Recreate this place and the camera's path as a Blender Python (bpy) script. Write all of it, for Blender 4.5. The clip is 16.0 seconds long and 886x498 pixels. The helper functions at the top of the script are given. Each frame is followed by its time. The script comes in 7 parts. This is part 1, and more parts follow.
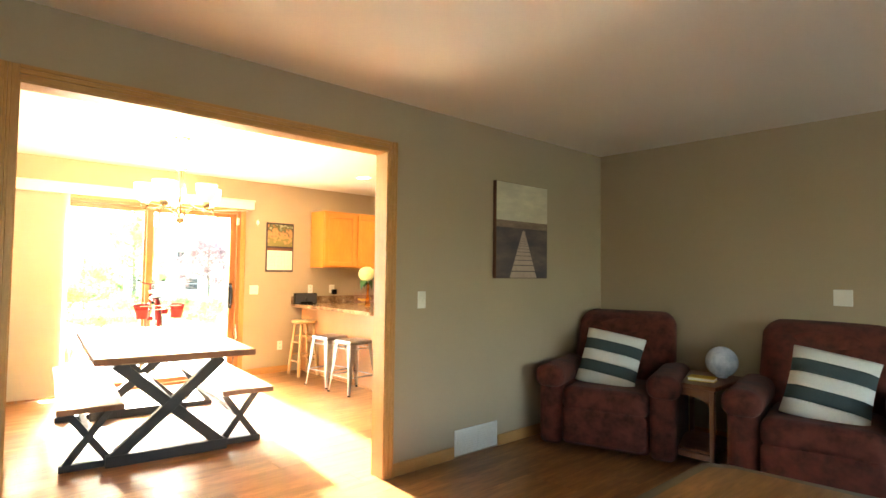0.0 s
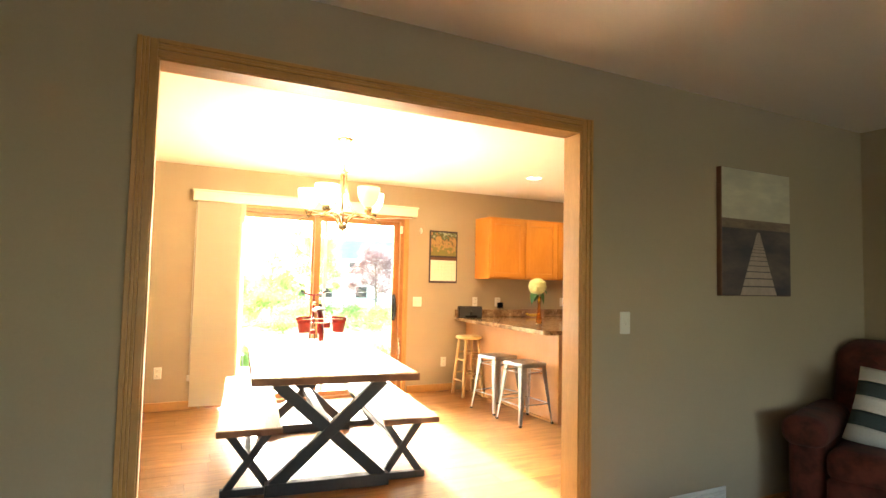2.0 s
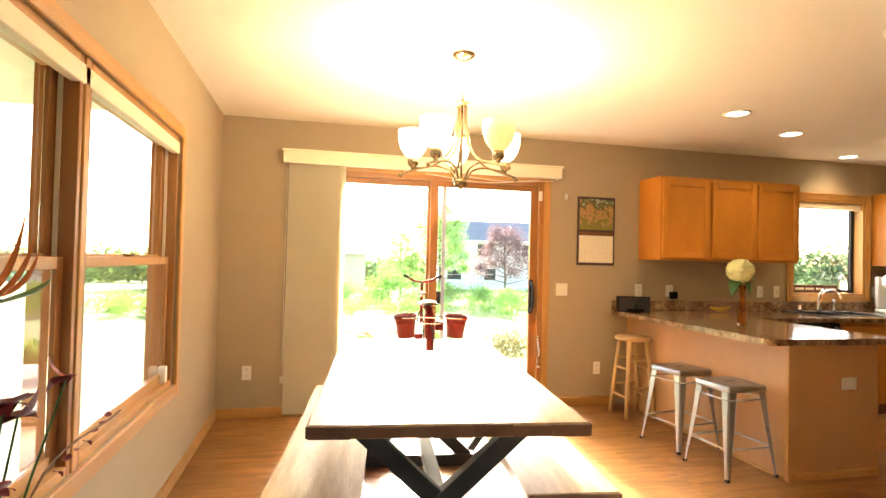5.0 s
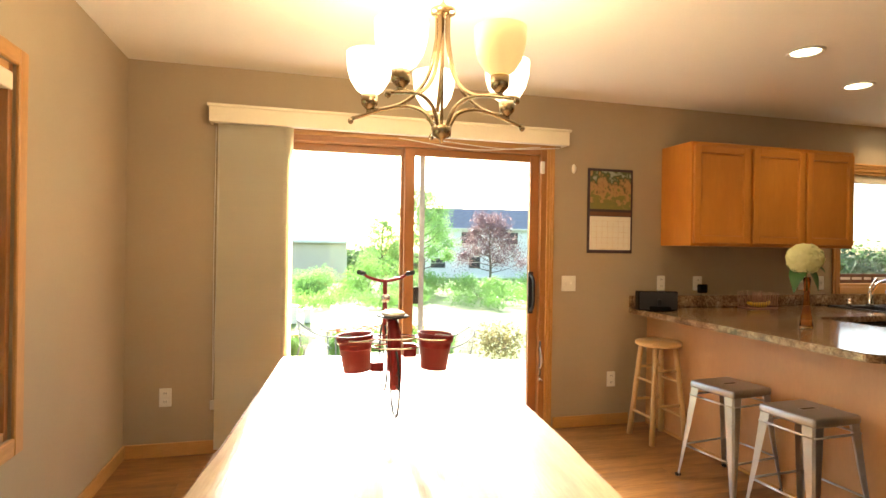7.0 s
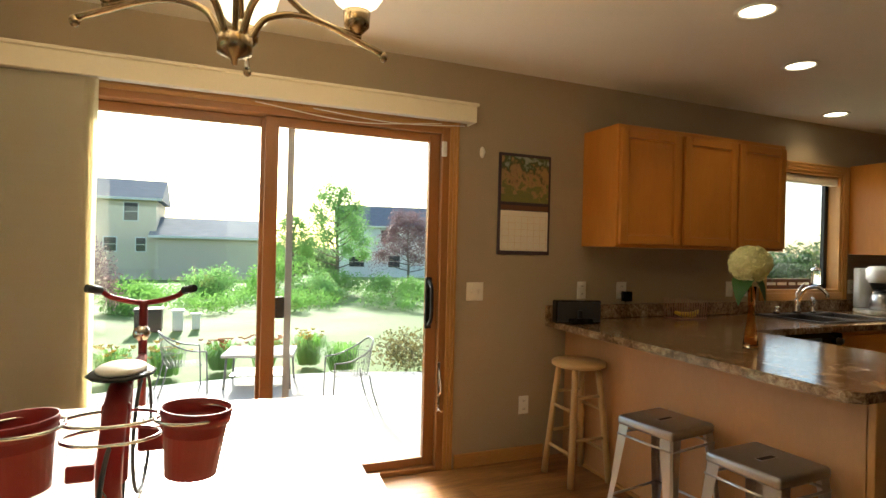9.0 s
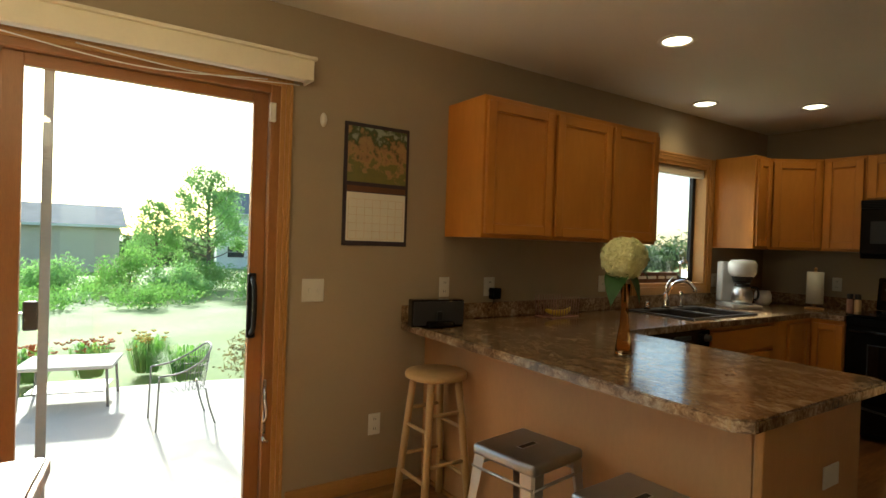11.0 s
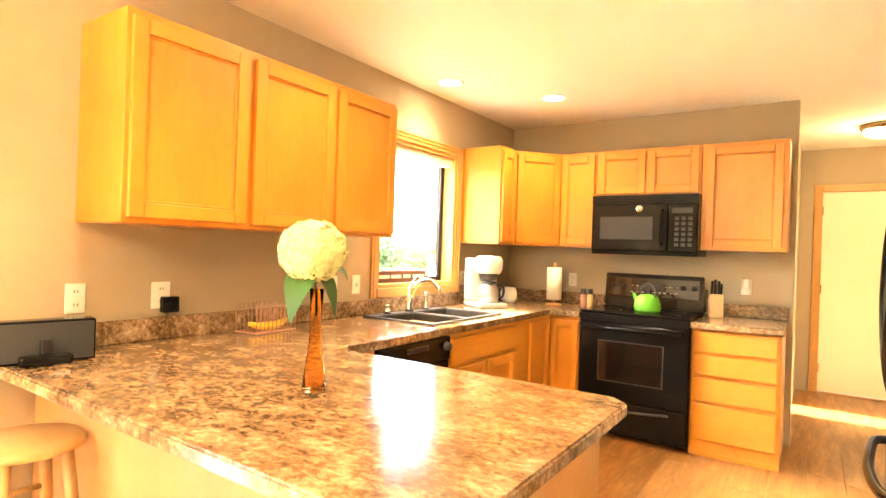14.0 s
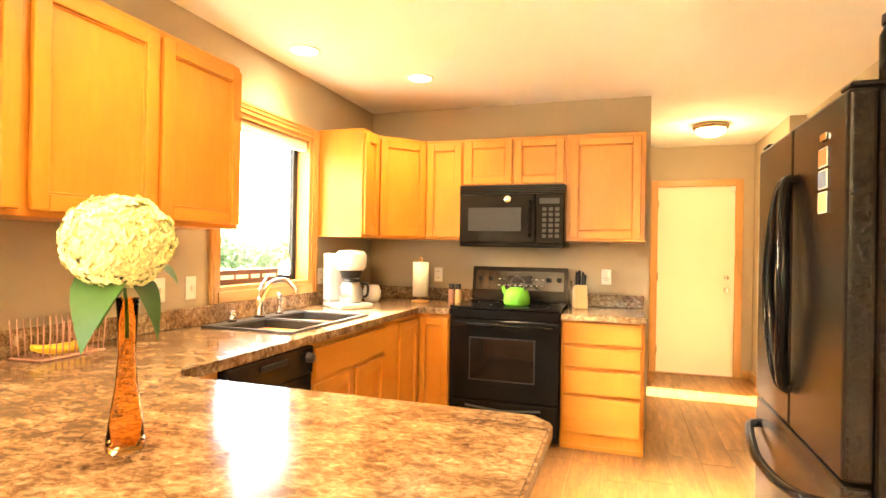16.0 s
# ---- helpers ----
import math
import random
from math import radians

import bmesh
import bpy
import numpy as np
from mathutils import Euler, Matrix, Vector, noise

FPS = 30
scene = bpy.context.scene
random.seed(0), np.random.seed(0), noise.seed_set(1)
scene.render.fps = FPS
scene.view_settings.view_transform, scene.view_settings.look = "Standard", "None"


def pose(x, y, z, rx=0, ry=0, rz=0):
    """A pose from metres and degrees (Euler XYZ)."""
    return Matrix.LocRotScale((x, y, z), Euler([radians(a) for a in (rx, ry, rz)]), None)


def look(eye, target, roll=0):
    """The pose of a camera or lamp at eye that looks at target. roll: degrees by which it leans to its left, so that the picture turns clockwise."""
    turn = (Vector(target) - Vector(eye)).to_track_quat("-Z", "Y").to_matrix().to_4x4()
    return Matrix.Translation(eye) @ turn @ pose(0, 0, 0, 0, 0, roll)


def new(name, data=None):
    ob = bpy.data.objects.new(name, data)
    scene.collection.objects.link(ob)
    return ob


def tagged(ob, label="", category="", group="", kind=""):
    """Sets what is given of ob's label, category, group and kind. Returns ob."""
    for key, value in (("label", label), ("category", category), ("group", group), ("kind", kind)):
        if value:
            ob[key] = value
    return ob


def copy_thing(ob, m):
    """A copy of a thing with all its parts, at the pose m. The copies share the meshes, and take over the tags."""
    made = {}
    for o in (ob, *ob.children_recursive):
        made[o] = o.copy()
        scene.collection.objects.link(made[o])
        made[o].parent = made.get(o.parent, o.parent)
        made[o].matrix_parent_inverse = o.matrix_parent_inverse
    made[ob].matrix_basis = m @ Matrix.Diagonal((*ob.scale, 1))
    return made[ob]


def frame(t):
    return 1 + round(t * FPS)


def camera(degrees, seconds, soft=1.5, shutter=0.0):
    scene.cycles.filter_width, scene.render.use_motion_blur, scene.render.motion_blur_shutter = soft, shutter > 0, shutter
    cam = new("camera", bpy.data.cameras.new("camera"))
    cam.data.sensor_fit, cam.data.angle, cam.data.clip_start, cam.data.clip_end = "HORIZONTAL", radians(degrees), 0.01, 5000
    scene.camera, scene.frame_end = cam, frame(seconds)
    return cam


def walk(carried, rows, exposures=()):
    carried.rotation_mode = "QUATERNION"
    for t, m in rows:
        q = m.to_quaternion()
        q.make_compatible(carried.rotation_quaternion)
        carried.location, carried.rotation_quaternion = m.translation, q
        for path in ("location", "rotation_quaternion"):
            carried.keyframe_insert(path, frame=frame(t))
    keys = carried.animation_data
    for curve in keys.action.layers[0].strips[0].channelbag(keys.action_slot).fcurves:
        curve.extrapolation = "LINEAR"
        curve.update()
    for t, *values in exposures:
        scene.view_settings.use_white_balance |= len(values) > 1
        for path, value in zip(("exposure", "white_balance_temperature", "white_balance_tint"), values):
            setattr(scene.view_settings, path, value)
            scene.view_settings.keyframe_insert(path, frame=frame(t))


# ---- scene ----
cam = camera(77.5, 16.0)
PATH = [
    (0, (1.647, 1.212, 1.333), (2.99, 2.692, 1.419), 0.7),
    (0.5, (1.708, 1.318, 1.335), (2.911, 2.914, 1.419), 0.7),
    (1, (1.797, 1.472, 1.335), (2.863, 3.162, 1.426), 0.9),
    (1.5, (1.861, 1.687, 1.346), (2.829, 3.434, 1.451), 1.1),
    (2, (1.942, 1.918, 1.345), (2.818, 3.712, 1.46), 1.3),
    (2.5, (2.044, 2.144, 1.348), (2.804, 3.991, 1.461), 1.5),
    (3, (2.137, 2.373, 1.351), (2.785, 4.262, 1.456), 1.5),
    (3.5, (2.167, 2.584, 1.344), (2.754, 4.494, 1.44), 1.4),
    (4, (2.24, 2.826, 1.336), (2.769, 4.753, 1.416), 1.5),
    (4.5, (2.324, 3.082, 1.335), (2.793, 5.026, 1.397), 1.4),
    (4.7, (2.347, 3.173, 1.334), (2.795, 5.121, 1.387), 1.5),
    (6.8, (2.672, 4.175, 1.35), (3.128, 6.127, 1.343), 0.7),
    (7, (2.66, 4.294, 1.334), (3.161, 6.233, 1.332), 0.9),
    (7.5, (2.72, 4.574, 1.31), (3.339, 6.469, 1.325), 0.9),
    (8, (2.835, 4.757, 1.327), (3.515, 6.634, 1.341), 1.1),
    (8.2, (2.897, 4.799, 1.336), (3.584, 6.677, 1.343), 1.2),
    (9.2, (3.16, 5.06, 1.345), (3.96, 6.89, 1.342), 1.5),
    (10.3, (3.363, 5.345, 1.36), (4.372, 7.072, 1.34), 1.9),
    (10.5, (3.425, 5.369, 1.354), (4.468, 7.076, 1.335), 1.9),
    (11, (3.606, 5.406, 1.346), (4.721, 7.066, 1.324), 1.9),
    (11.5, (3.779, 5.411, 1.358), (4.965, 7.021, 1.321), 2.2),
    (12, (3.935, 5.416, 1.353), (5.2, 6.965, 1.316), 2.5),
    (12.5, (4.063, 5.455, 1.336), (5.426, 6.917, 1.31), 2.4),
    (13, (4.187, 5.552, 1.346), (5.671, 6.893, 1.323), 2.6),
    (13.5, (4.316, 5.648, 1.334), (5.901, 6.867, 1.326), 2.4),
    (14, (4.433, 5.723, 1.323), (6.096, 6.834, 1.326), 1.9),
    (14.5, (4.533, 5.79, 1.325), (6.257, 6.804, 1.324), 1.7),
    (15, (4.612, 5.85, 1.319), (6.39, 6.767, 1.313), 1.4),
    (15.5, (4.67, 5.931, 1.314), (6.509, 6.716, 1.307), 1.2),
    (16, (4.737, 6.003, 1.301), (6.638, 6.623, 1.306), 1.0),
]
walk(cam, [(t, look(eye, target, roll)) for t, eye, target, roll in PATH],
     [(0, 4.5, 6850, 8), (1.5, 4.1, 6900, 8), (3, 3.8, 7200, 9), (3.5, 3.8, 7300, 10), (4.5, 3.25, 7150, 10), (6.8, 2.55, 6600, 8), (7, 2.45, 6600, 8), (7.5, 2.2, 6500, 7), (8.2, 1.75, 6400, 6), (10.3, 1.2, 6100, -4), (11, 1.2, 6100, -4), (11.5, 1.4, 6400, 0), (12, 2.2, 6700, 6), (12.5, 3.15, 6750, 4), (13, 3.95, 7300, 7), (13.5, 4.6, 7500, 9), (14.5, 5.0, 7800, 9), (16, 4.9, 7800, 9)])

# ---- world, sun and lamps ----
SUN_EL, SUN_AZ = 23.0, 2.0      # degrees above the horizon; from +y
world = bpy.data.worlds.new("world")
scene.world = world
world.use_nodes = True
wn = world.node_tree.nodes
sky = wn.new("ShaderNodeTexSky")
sky.sky_type, sky.sun_disc = "NISHITA", False
sky.sun_elevation, sky.sun_rotation = radians(SUN_EL), radians(SUN_AZ)
sky.dust_density, sky.air_density, sky.ozone_density = 1.6, 1.0, 1.0
wn["Background"].inputs[1].default_value = 0.15
world.node_tree.links.new(sky.outputs[0], wn["Background"].inputs[0])
sun = new("sun", bpy.data.lights.new("sun", "SUN"))
sun.data.energy, sun.data.angle, sun.data.color = 5.0, radians(3), (1.0, 0.95, 0.86)
sun.matrix_world = look((0, 0, 0), (-math.sin(radians(SUN_AZ)), -math.cos(radians(SUN_AZ)), -math.tan(radians(SUN_EL))))


def lamp(name, at, power, color, size=0.05, kind="POINT", spot=None):
    ob = new(name, bpy.data.lights.new(name, kind))
    ob.data.energy, ob.data.color = power, color
    if kind == "AREA":
        ob.data.shape, ob.data.size = "DISK", size
    else:
        ob.data.shadow_soft_size = size
    if spot:
        ob.data.spot_size, ob.data.spot_blend = radians(spot), 0.6
    ob.location = at
    return ob


P_BULB, P_CAN, P_HALL = 3.2, 2.7, 0.9
WARM = (1.0, 0.72, 0.42)
CEIL = 2.475
CANS = [(5.40, 6.80), (6.28, 7.20), (7.59, 7.82), (8.26, 7.34)]
CHAND = (3.15, 6.24)


# ---- materials ----
def material(name, base, rough=0.6, metal=0.0, var=None, scale=(6, 60), stretch=(1, 1, 1), amount=(0.25, 0.12), bump=0.1, bump_scale=None,
             spec=0.5, coat=0.0, object_random=0.0, coords="Object", sheen=0.0):
    """A surface with variation at two scales, fine relief, and a base colour that shifts from piece to piece."""
    m = bpy.data.materials.new(name)
    m.use_nodes = True
    n, l = m.node_tree.nodes, m.node_tree.links
    b = n["Principled BSDF"]
    b.inputs["Roughness"].default_value, b.inputs["Metallic"].default_value = rough, metal
    b.inputs["Specular IOR Level"].default_value = spec
    b.inputs["Coat Weight"].default_value = coat
    b.inputs["Coat Roughness"].default_value = 0.12
    b.inputs["Sheen Weight"].default_value = sheen
    tc = n.new("ShaderNodeTexCoord")
    mp = n.new("ShaderNodeMapping")
    mp.inputs["Scale"].default_value = stretch
    l.new(tc.outputs[coords], mp.inputs[0])
    other = var or tuple(c * 0.6 for c in base)
    last = None
    rgb = n.new("ShaderNodeRGB")
    rgb.outputs[0].default_value = (*base, 1)
    last = rgb.outputs[0]
    if object_random:
        info = n.new("ShaderNodeObjectInfo")
        ad = n.new("ShaderNodeVectorMath")
        ad.operation = "MULTIPLY_ADD"
        ad.inputs[1].default_value = (7.3, 3.1, 5.7)
        l.new(info.outputs["Random"], ad.inputs[0])
        l.new(mp.outputs[0], ad.inputs[2])
        vec = ad.outputs[0]
        hs = n.new("ShaderNodeHueSaturation")
        mr = n.new("ShaderNodeMapRange")
        mr.inputs[3].default_value, mr.inputs[4].default_value = 1 - object_random, 1 + object_random
        l.new(info.outputs["Random"], mr.inputs[0])
        l.new(mr.outputs[0], hs.inputs["Value"])
        l.new(last, hs.inputs["Color"])
        last = hs.outputs[0]
    else:
        vec = mp.outputs[0]
    noises = []
    for sc, am in zip(scale, amount):
        tx = n.new("ShaderNodeTexNoise")
        tx.inputs["Scale"].default_value, tx.inputs["Detail"].default_value = sc, 4
        l.new(vec, tx.inputs["Vector"])
        mr = n.new("ShaderNodeMapRange")
        mr.inputs[1].default_value, mr.inputs[2].default_value = 0.35, 0.65
        mr.inputs[4].default_value = am
        l.new(tx.outputs[0], mr.inputs[0])
        mx = n.new("ShaderNodeMix")
        mx.data_type = "RGBA"
        mx.inputs[7].default_value = (*other, 1)
        l.new(mr.outputs[0], mx.inputs[0])
        l.new(last, mx.inputs[6])
        last = mx.outputs[2]
        noises.append(tx)
    l.new(last, b.inputs["Base Color"])
    if bump:
        src = noises[-1]
        if bump_scale:
            src = n.new("ShaderNodeTexNoise")
            src.inputs["Scale"].default_value, src.inputs["Detail"].default_value = bump_scale, 3
            l.new(vec, src.inputs["Vector"])
        bp = n.new("ShaderNodeBump")
        bp.inputs["Strength"].default_value, bp.inputs["Distance"].default_value = bump, 0.004
        l.new(src.outputs[0], bp.inputs["Height"])
        l.new(bp.outputs[0], b.inputs["Normal"])
    rr = n.new("ShaderNodeMapRange")
    rr.inputs[3].default_value, rr.inputs[4].default_value = rough * 0.85, min(1, rough * 1.2)
    l.new(noises[0].outputs[0], rr.inputs[0])
    l.new(rr.outputs[0], b.inputs["Roughness"])
    return m


def glass_material(name, color=(1, 1, 1), rough=0.0, ior=1.45):
    m = bpy.data.materials.new(name)
    m.use_nodes = True
    b = m.node_tree.nodes["Principled BSDF"]
    b.inputs["Base Color"].default_value = (*color, 1)
    b.inputs["Transmission Weight"].default_value = 1.0
    b.inputs["Roughness"].default_value, b.inputs["IOR"].default_value = rough, ior
    return m


def glow_material(name, color, strength, base=(0.9, 0.88, 0.8)):
    m = bpy.data.materials.new(name)
    m.use_nodes = True
    b = m.node_tree.nodes["Principled BSDF"]
    b.inputs["Base Color"].default_value = (*base, 1)
    b.inputs["Emission Color"].default_value = (*color, 1)
    b.inputs["Emission Strength"].default_value = strength
    b.inputs["Roughness"].default_value = 0.3
    return m


def granite_material():
    """Brown mottled laminate."""
    m = bpy.data.materials.new("laminate_stone")
    m.use_nodes = True
    n, l = m.node_tree.nodes, m.node_tree.links
    b = n["Principled BSDF"]
    tc = n.new("ShaderNodeTexCoord")
    mp = n.new("ShaderNodeMapping")
    mp.inputs["Scale"].default_value = (1.3, 0.8, 1)
    l.new(tc.outputs["Object"], mp.inputs[0])
    t1 = n.new("ShaderNodeTexNoise")
    t1.inputs["Scale"].default_value, t1.inputs["Detail"].default_value, t1.inputs["Roughness"].default_value = 46, 9, 0.72
    t1.inputs["Distortion"].default_value = 0.6
    t2 = n.new("ShaderNodeTexNoise")
    t2.inputs["Scale"].default_value, t2.inputs["Detail"].default_value = 9, 5
    for t in (t1, t2):
        l.new(mp.outputs[0], t.inputs["Vector"])
    r = n.new("ShaderNodeValToRGB")
    e = r.color_ramp.elements
    e[0].position, e[0].color = 0.30, (0.06, 0.034, 0.017, 1)
    e[1].position, e[1].color = 0.70, (0.54, 0.43, 0.29, 1)
    for p, c in ((0.44, (0.15, 0.085, 0.042, 1)), (0.52, (0.27, 0.17, 0.092, 1)), (0.60, (0.37, 0.26, 0.155, 1))):
        x = e.new(p)
        x.color = c
    ad = n.new("ShaderNodeMath")
    ad.operation = "MULTIPLY_ADD"
    ad.inputs[1].default_value = 0.44
    l.new(t2.outputs[0], ad.inputs[0])
    sc = n.new("ShaderNodeMath")
    sc.operation = "MULTIPLY_ADD"
    sc.inputs[1].default_value, sc.inputs[2].default_value = 0.80, -0.12
    l.new(t1.outputs[0], sc.inputs[0])
    l.new(sc.outputs[0], ad.inputs[2])
    l.new(ad.outputs[0], r.inputs[0])
    l.new(r.outputs[0], b.inputs["Base Color"])
    b.inputs["Roughness"].default_value = 0.15
    bp = n.new("ShaderNodeBump")
    bp.inputs["Strength"].default_value, bp.inputs["Distance"].default_value = 0.05, 0.002
    l.new(t1.outputs[0], bp.inputs["Height"])
    l.new(bp.outputs[0], b.inputs["Normal"])
    return m


M_WALL = material("taupe_wall_paint", (0.39, 0.315, 0.215), 0.75, scale=(1.5, 90), amount=(0.06, 0.05), bump=0.12, bump_scale=260, spec=0.3)
M_CEIL = material("ceiling_paint", (0.80, 0.78, 0.72), 0.85, scale=(1.2, 70), amount=(0.04, 0.05), bump=0.35, bump_scale=120, spec=0.2)
M_OAK = material("oak_trim", (0.53, 0.275, 0.085), 0.38, scale=(3, 30), stretch=(8, 8, 1), amount=(0.3, 0.35), bump=0.12)
M_OAKH = material("oak_trim_level", (0.53, 0.275, 0.085), 0.38, scale=(3, 30), stretch=(1, 8, 8), amount=(0.3, 0.35), bump=0.12)
M_OAKY = material("oak_trim_along", (0.53, 0.275, 0.085), 0.38, scale=(3, 30), stretch=(8, 1, 8), amount=(0.3, 0.35), bump=0.12)
M_DOORW = material("stained_door_wood", (0.36, 0.155, 0.05), 0.35, scale=(3, 30), stretch=(10, 10, 1), amount=(0.3, 0.35), bump=0.1)
M_DOORH = material("stained_door_wood_level", (0.36, 0.155, 0.05), 0.35, scale=(3, 30), stretch=(1, 10, 10), amount=(0.3, 0.35), bump=0.1)
M_MAPLE = material("honey_maple", (0.59, 0.242, 0.038), 0.34, var=(0.40, 0.138, 0.018), scale=(2.0, 14), stretch=(3, 3, 0.7), amount=(0.35, 0.2), bump=0.04)
M_MAPLEH = material("honey_maple_level", (0.59, 0.242, 0.038), 0.34, var=(0.40, 0.138, 0.018), scale=(2.0, 14), stretch=(0.7, 0.7, 3), amount=(0.35, 0.2), bump=0.04)
M_PANEL = material("peninsula_panel", (0.51, 0.275, 0.115), 0.5, scale=(2, 25), stretch=(3, 3, 1), amount=(0.15, 0.12), bump=0.05)
M_FLOOR = material("hickory_plank", (0.37, 0.175, 0.056), 0.30, var=(0.13, 0.052, 0.016), scale=(2.6, 11), stretch=(0.9, 6, 1), amount=(0.75, 0.55), bump=0.015, object_random=0.14)
M_GRANITE = granite_material()
M_WHITE = material("white_plastic", (0.75, 0.73, 0.66), 0.4, scale=(5, 60), amount=(0.05, 0.04), bump=0.02)
M_DOORP = material("white_door_paint", (0.74, 0.67, 0.50), 0.45, scale=(2, 50), amount=(0.05, 0.04), bump=0.04)
M_BLIND = material("cream_vinyl", (0.80, 0.74, 0.58), 0.5, scale=(3, 60), amount=(0.08, 0.06), bump=0.05)
M_BLACK = material("black_enamel", (0.006, 0.006, 0.006), 0.10, spec=0.2, scale=(4, 60), amount=(0.1, 0.1), bump=0.01)
M_FRIDGE = material("black_textured_steel", (0.008, 0.006, 0.005), 0.2, spec=0.22, scale=(4, 60), amount=(0.1, 0.1), bump=0.12, bump_scale=500)
M_SMOKED = material("smoked_glass", (0.010, 0.007, 0.005), 0.06, spec=0.5, scale=(4, 60), amount=(0.1, 0.1), bump=0)
M_BLACKM = material("black_plastic", (0.015, 0.015, 0.015), 0.45, spec=0.3, scale=(4, 60), amount=(0.1, 0.1), bump=0.03)
M_GREYM = material("graphite_plastic", (0.04, 0.04, 0.042), 0.3, spec=0.25, scale=(4, 60), amount=(0.1, 0.1), bump=0.02)
M_IRON = material("black_iron", (0.022, 0.026, 0.03), 0.5, metal=0.2, scale=(10, 80), amount=(0.2, 0.2), bump=0.1)
M_STEEL = material("brushed_steel", (0.60, 0.61, 0.63), 0.30, metal=1.0, scale=(5, 90), amount=(0.10, 0.08), bump=0.01)
# stool seat steel, its colour darkened and cooled for the ceiling and window it mirrors
M_STEELREFL = material("brushed_steel_dark_reflection", (0.36, 0.375, 0.40), 0.33, metal=1.0, scale=(5, 90), amount=(0.12, 0.08), bump=0.01)
M_CHROME = material("chrome", (0.75, 0.75, 0.75), 0.1, metal=1.0, scale=(5, 60), amount=(0.05, 0.05), bump=0)
M_NICKEL = material("aged_brass", (0.42, 0.32, 0.20), 0.25, metal=1.0, scale=(5, 60), amount=(0.15, 0.1), bump=0.02)
M_TABLE = material("light_table_wood", (0.47, 0.33, 0.18), 0.32, var=(0.22, 0.12, 0.05), scale=(2.5, 14), stretch=(9, 1, 4), amount=(0.5, 0.3), bump=0.2)
M_TEDGE = material("dark_live_edge", (0.17, 0.08, 0.04), 0.6, scale=(8, 40), amount=(0.4, 0.3), bump=0.6)
M_STOOLW = material("pale_beech", (0.56, 0.36, 0.15), 0.4, scale=(3, 25), stretch=(5, 5, 1), amount=(0.2, 0.2), bump=0.05)
M_RED = material("red_metal_paint", (0.24, 0.014, 0.014), 0.4, spec=0.3, scale=(8, 50), amount=(0.25, 0.2), bump=0.05)
M_VELVET = material("wine_velour", (0.040, 0.009, 0.006), 0.85, var=(0.15, 0.040, 0.026), scale=(9, 30), amount=(0.7, 0.35), bump=0.7, bump_scale=26, sheen=0.06, spec=0.2)
M_CUSHW = material("white_cushion_cloth", (0.66, 0.66, 0.62), 0.9, scale=(8, 120), amount=(0.12, 0.15), bump=0.5, spec=0.1)
M_CUSHG = material("grey_cushion_cloth", (0.055, 0.075, 0.078), 0.9, scale=(8, 120), amount=(0.2, 0.2), bump=0.5, spec=0.1)
M_DARKW = material("dark_cherry_wood", (0.15, 0.06, 0.03), 0.35, scale=(3, 25), stretch=(1, 6, 1), amount=(0.35, 0.3), bump=0.08)
M_SIDETABLE = material("reddish_table_wood", (0.24, 0.095, 0.045), 0.35, scale=(3, 25), stretch=(6, 6, 1), amount=(0.3, 0.3), bump=0.06)
M_STONE = material("slate_top", (0.13, 0.12, 0.09), 0.35, scale=(5, 30), amount=(0.5, 0.3), bump=0.15)
M_LEAF = material("green_leaf", (0.035, 0.13, 0.020), 0.45, scale=(20, 90), amount=(0.3, 0.2), bump=0.2)
M_PETAL = material("cream_petal", (0.78, 0.77, 0.44), 0.6, var=(0.58, 0.63, 0.24), scale=(25, 120), amount=(0.3, 0.15), bump=0.1)
M_GREEN = material("lime_enamel", (0.14, 0.50, 0.05), 0.2, scale=(5, 60), amount=(0.08, 0.05), bump=0.01)
M_PAPER = material("paper_towel", (0.80, 0.77, 0.66), 0.9, scale=(10, 120), amount=(0.08, 0.1), bump=0.3)
M_BLOCKW = material("knife_block_wood", (0.62, 0.42, 0.20), 0.45, scale=(5, 30), stretch=(5, 5, 1), amount=(0.2, 0.2), bump=0.05)
M_YELLOW = material("banana_skin", (0.70, 0.46, 0.04), 0.5, var=(0.4, 0.3, 0.03), scale=(15, 60), amount=(0.3, 0.15), bump=0.05)
M_DARKRED = material("dark_red_flower", (0.16, 0.01, 0.02), 0.6, scale=(20, 80), amount=(0.3, 0.2), bump=0.1)
M_ORANGE = material("orange_flower", (0.60, 0.16, 0.03), 0.6, scale=(20, 80), amount=(0.3, 0.2), bump=0.1)
M_BARKT = material("dry_twig", (0.14, 0.07, 0.035), 0.7, scale=(8, 60), amount=(0.3, 0.2), bump=0.1)
M_GLASS = glass_material("window_glass")
M_AMBER = glass_material("amber_glass", (1.0, 0.68, 0.34), 0.02, 1.18)
M_CLEAR = glass_material("clear_glass", (0.95, 0.97, 0.97))
M_ROSE = glass_material("pink_glass", (0.80, 0.48, 0.38), 0.15, 1.3)
M_ROSE.node_tree.nodes["Principled BSDF"].inputs["Transmission Weight"].default_value = 0.55
M_GLOW = glow_material("lit_frosted_glass", (1.0, 0.82, 0.55), 0.9)
# the shade without a bulb: its faint yellow glow is painted by emission
M_DIM = glow_material("unlit_glass_painted_glow", (1.0, 0.72, 0.28), 0.10, (0.85, 0.72, 0.42))
M_CANLIT = glow_material("recessed_bulb", (1.0, 0.85, 0.60), 3.0)


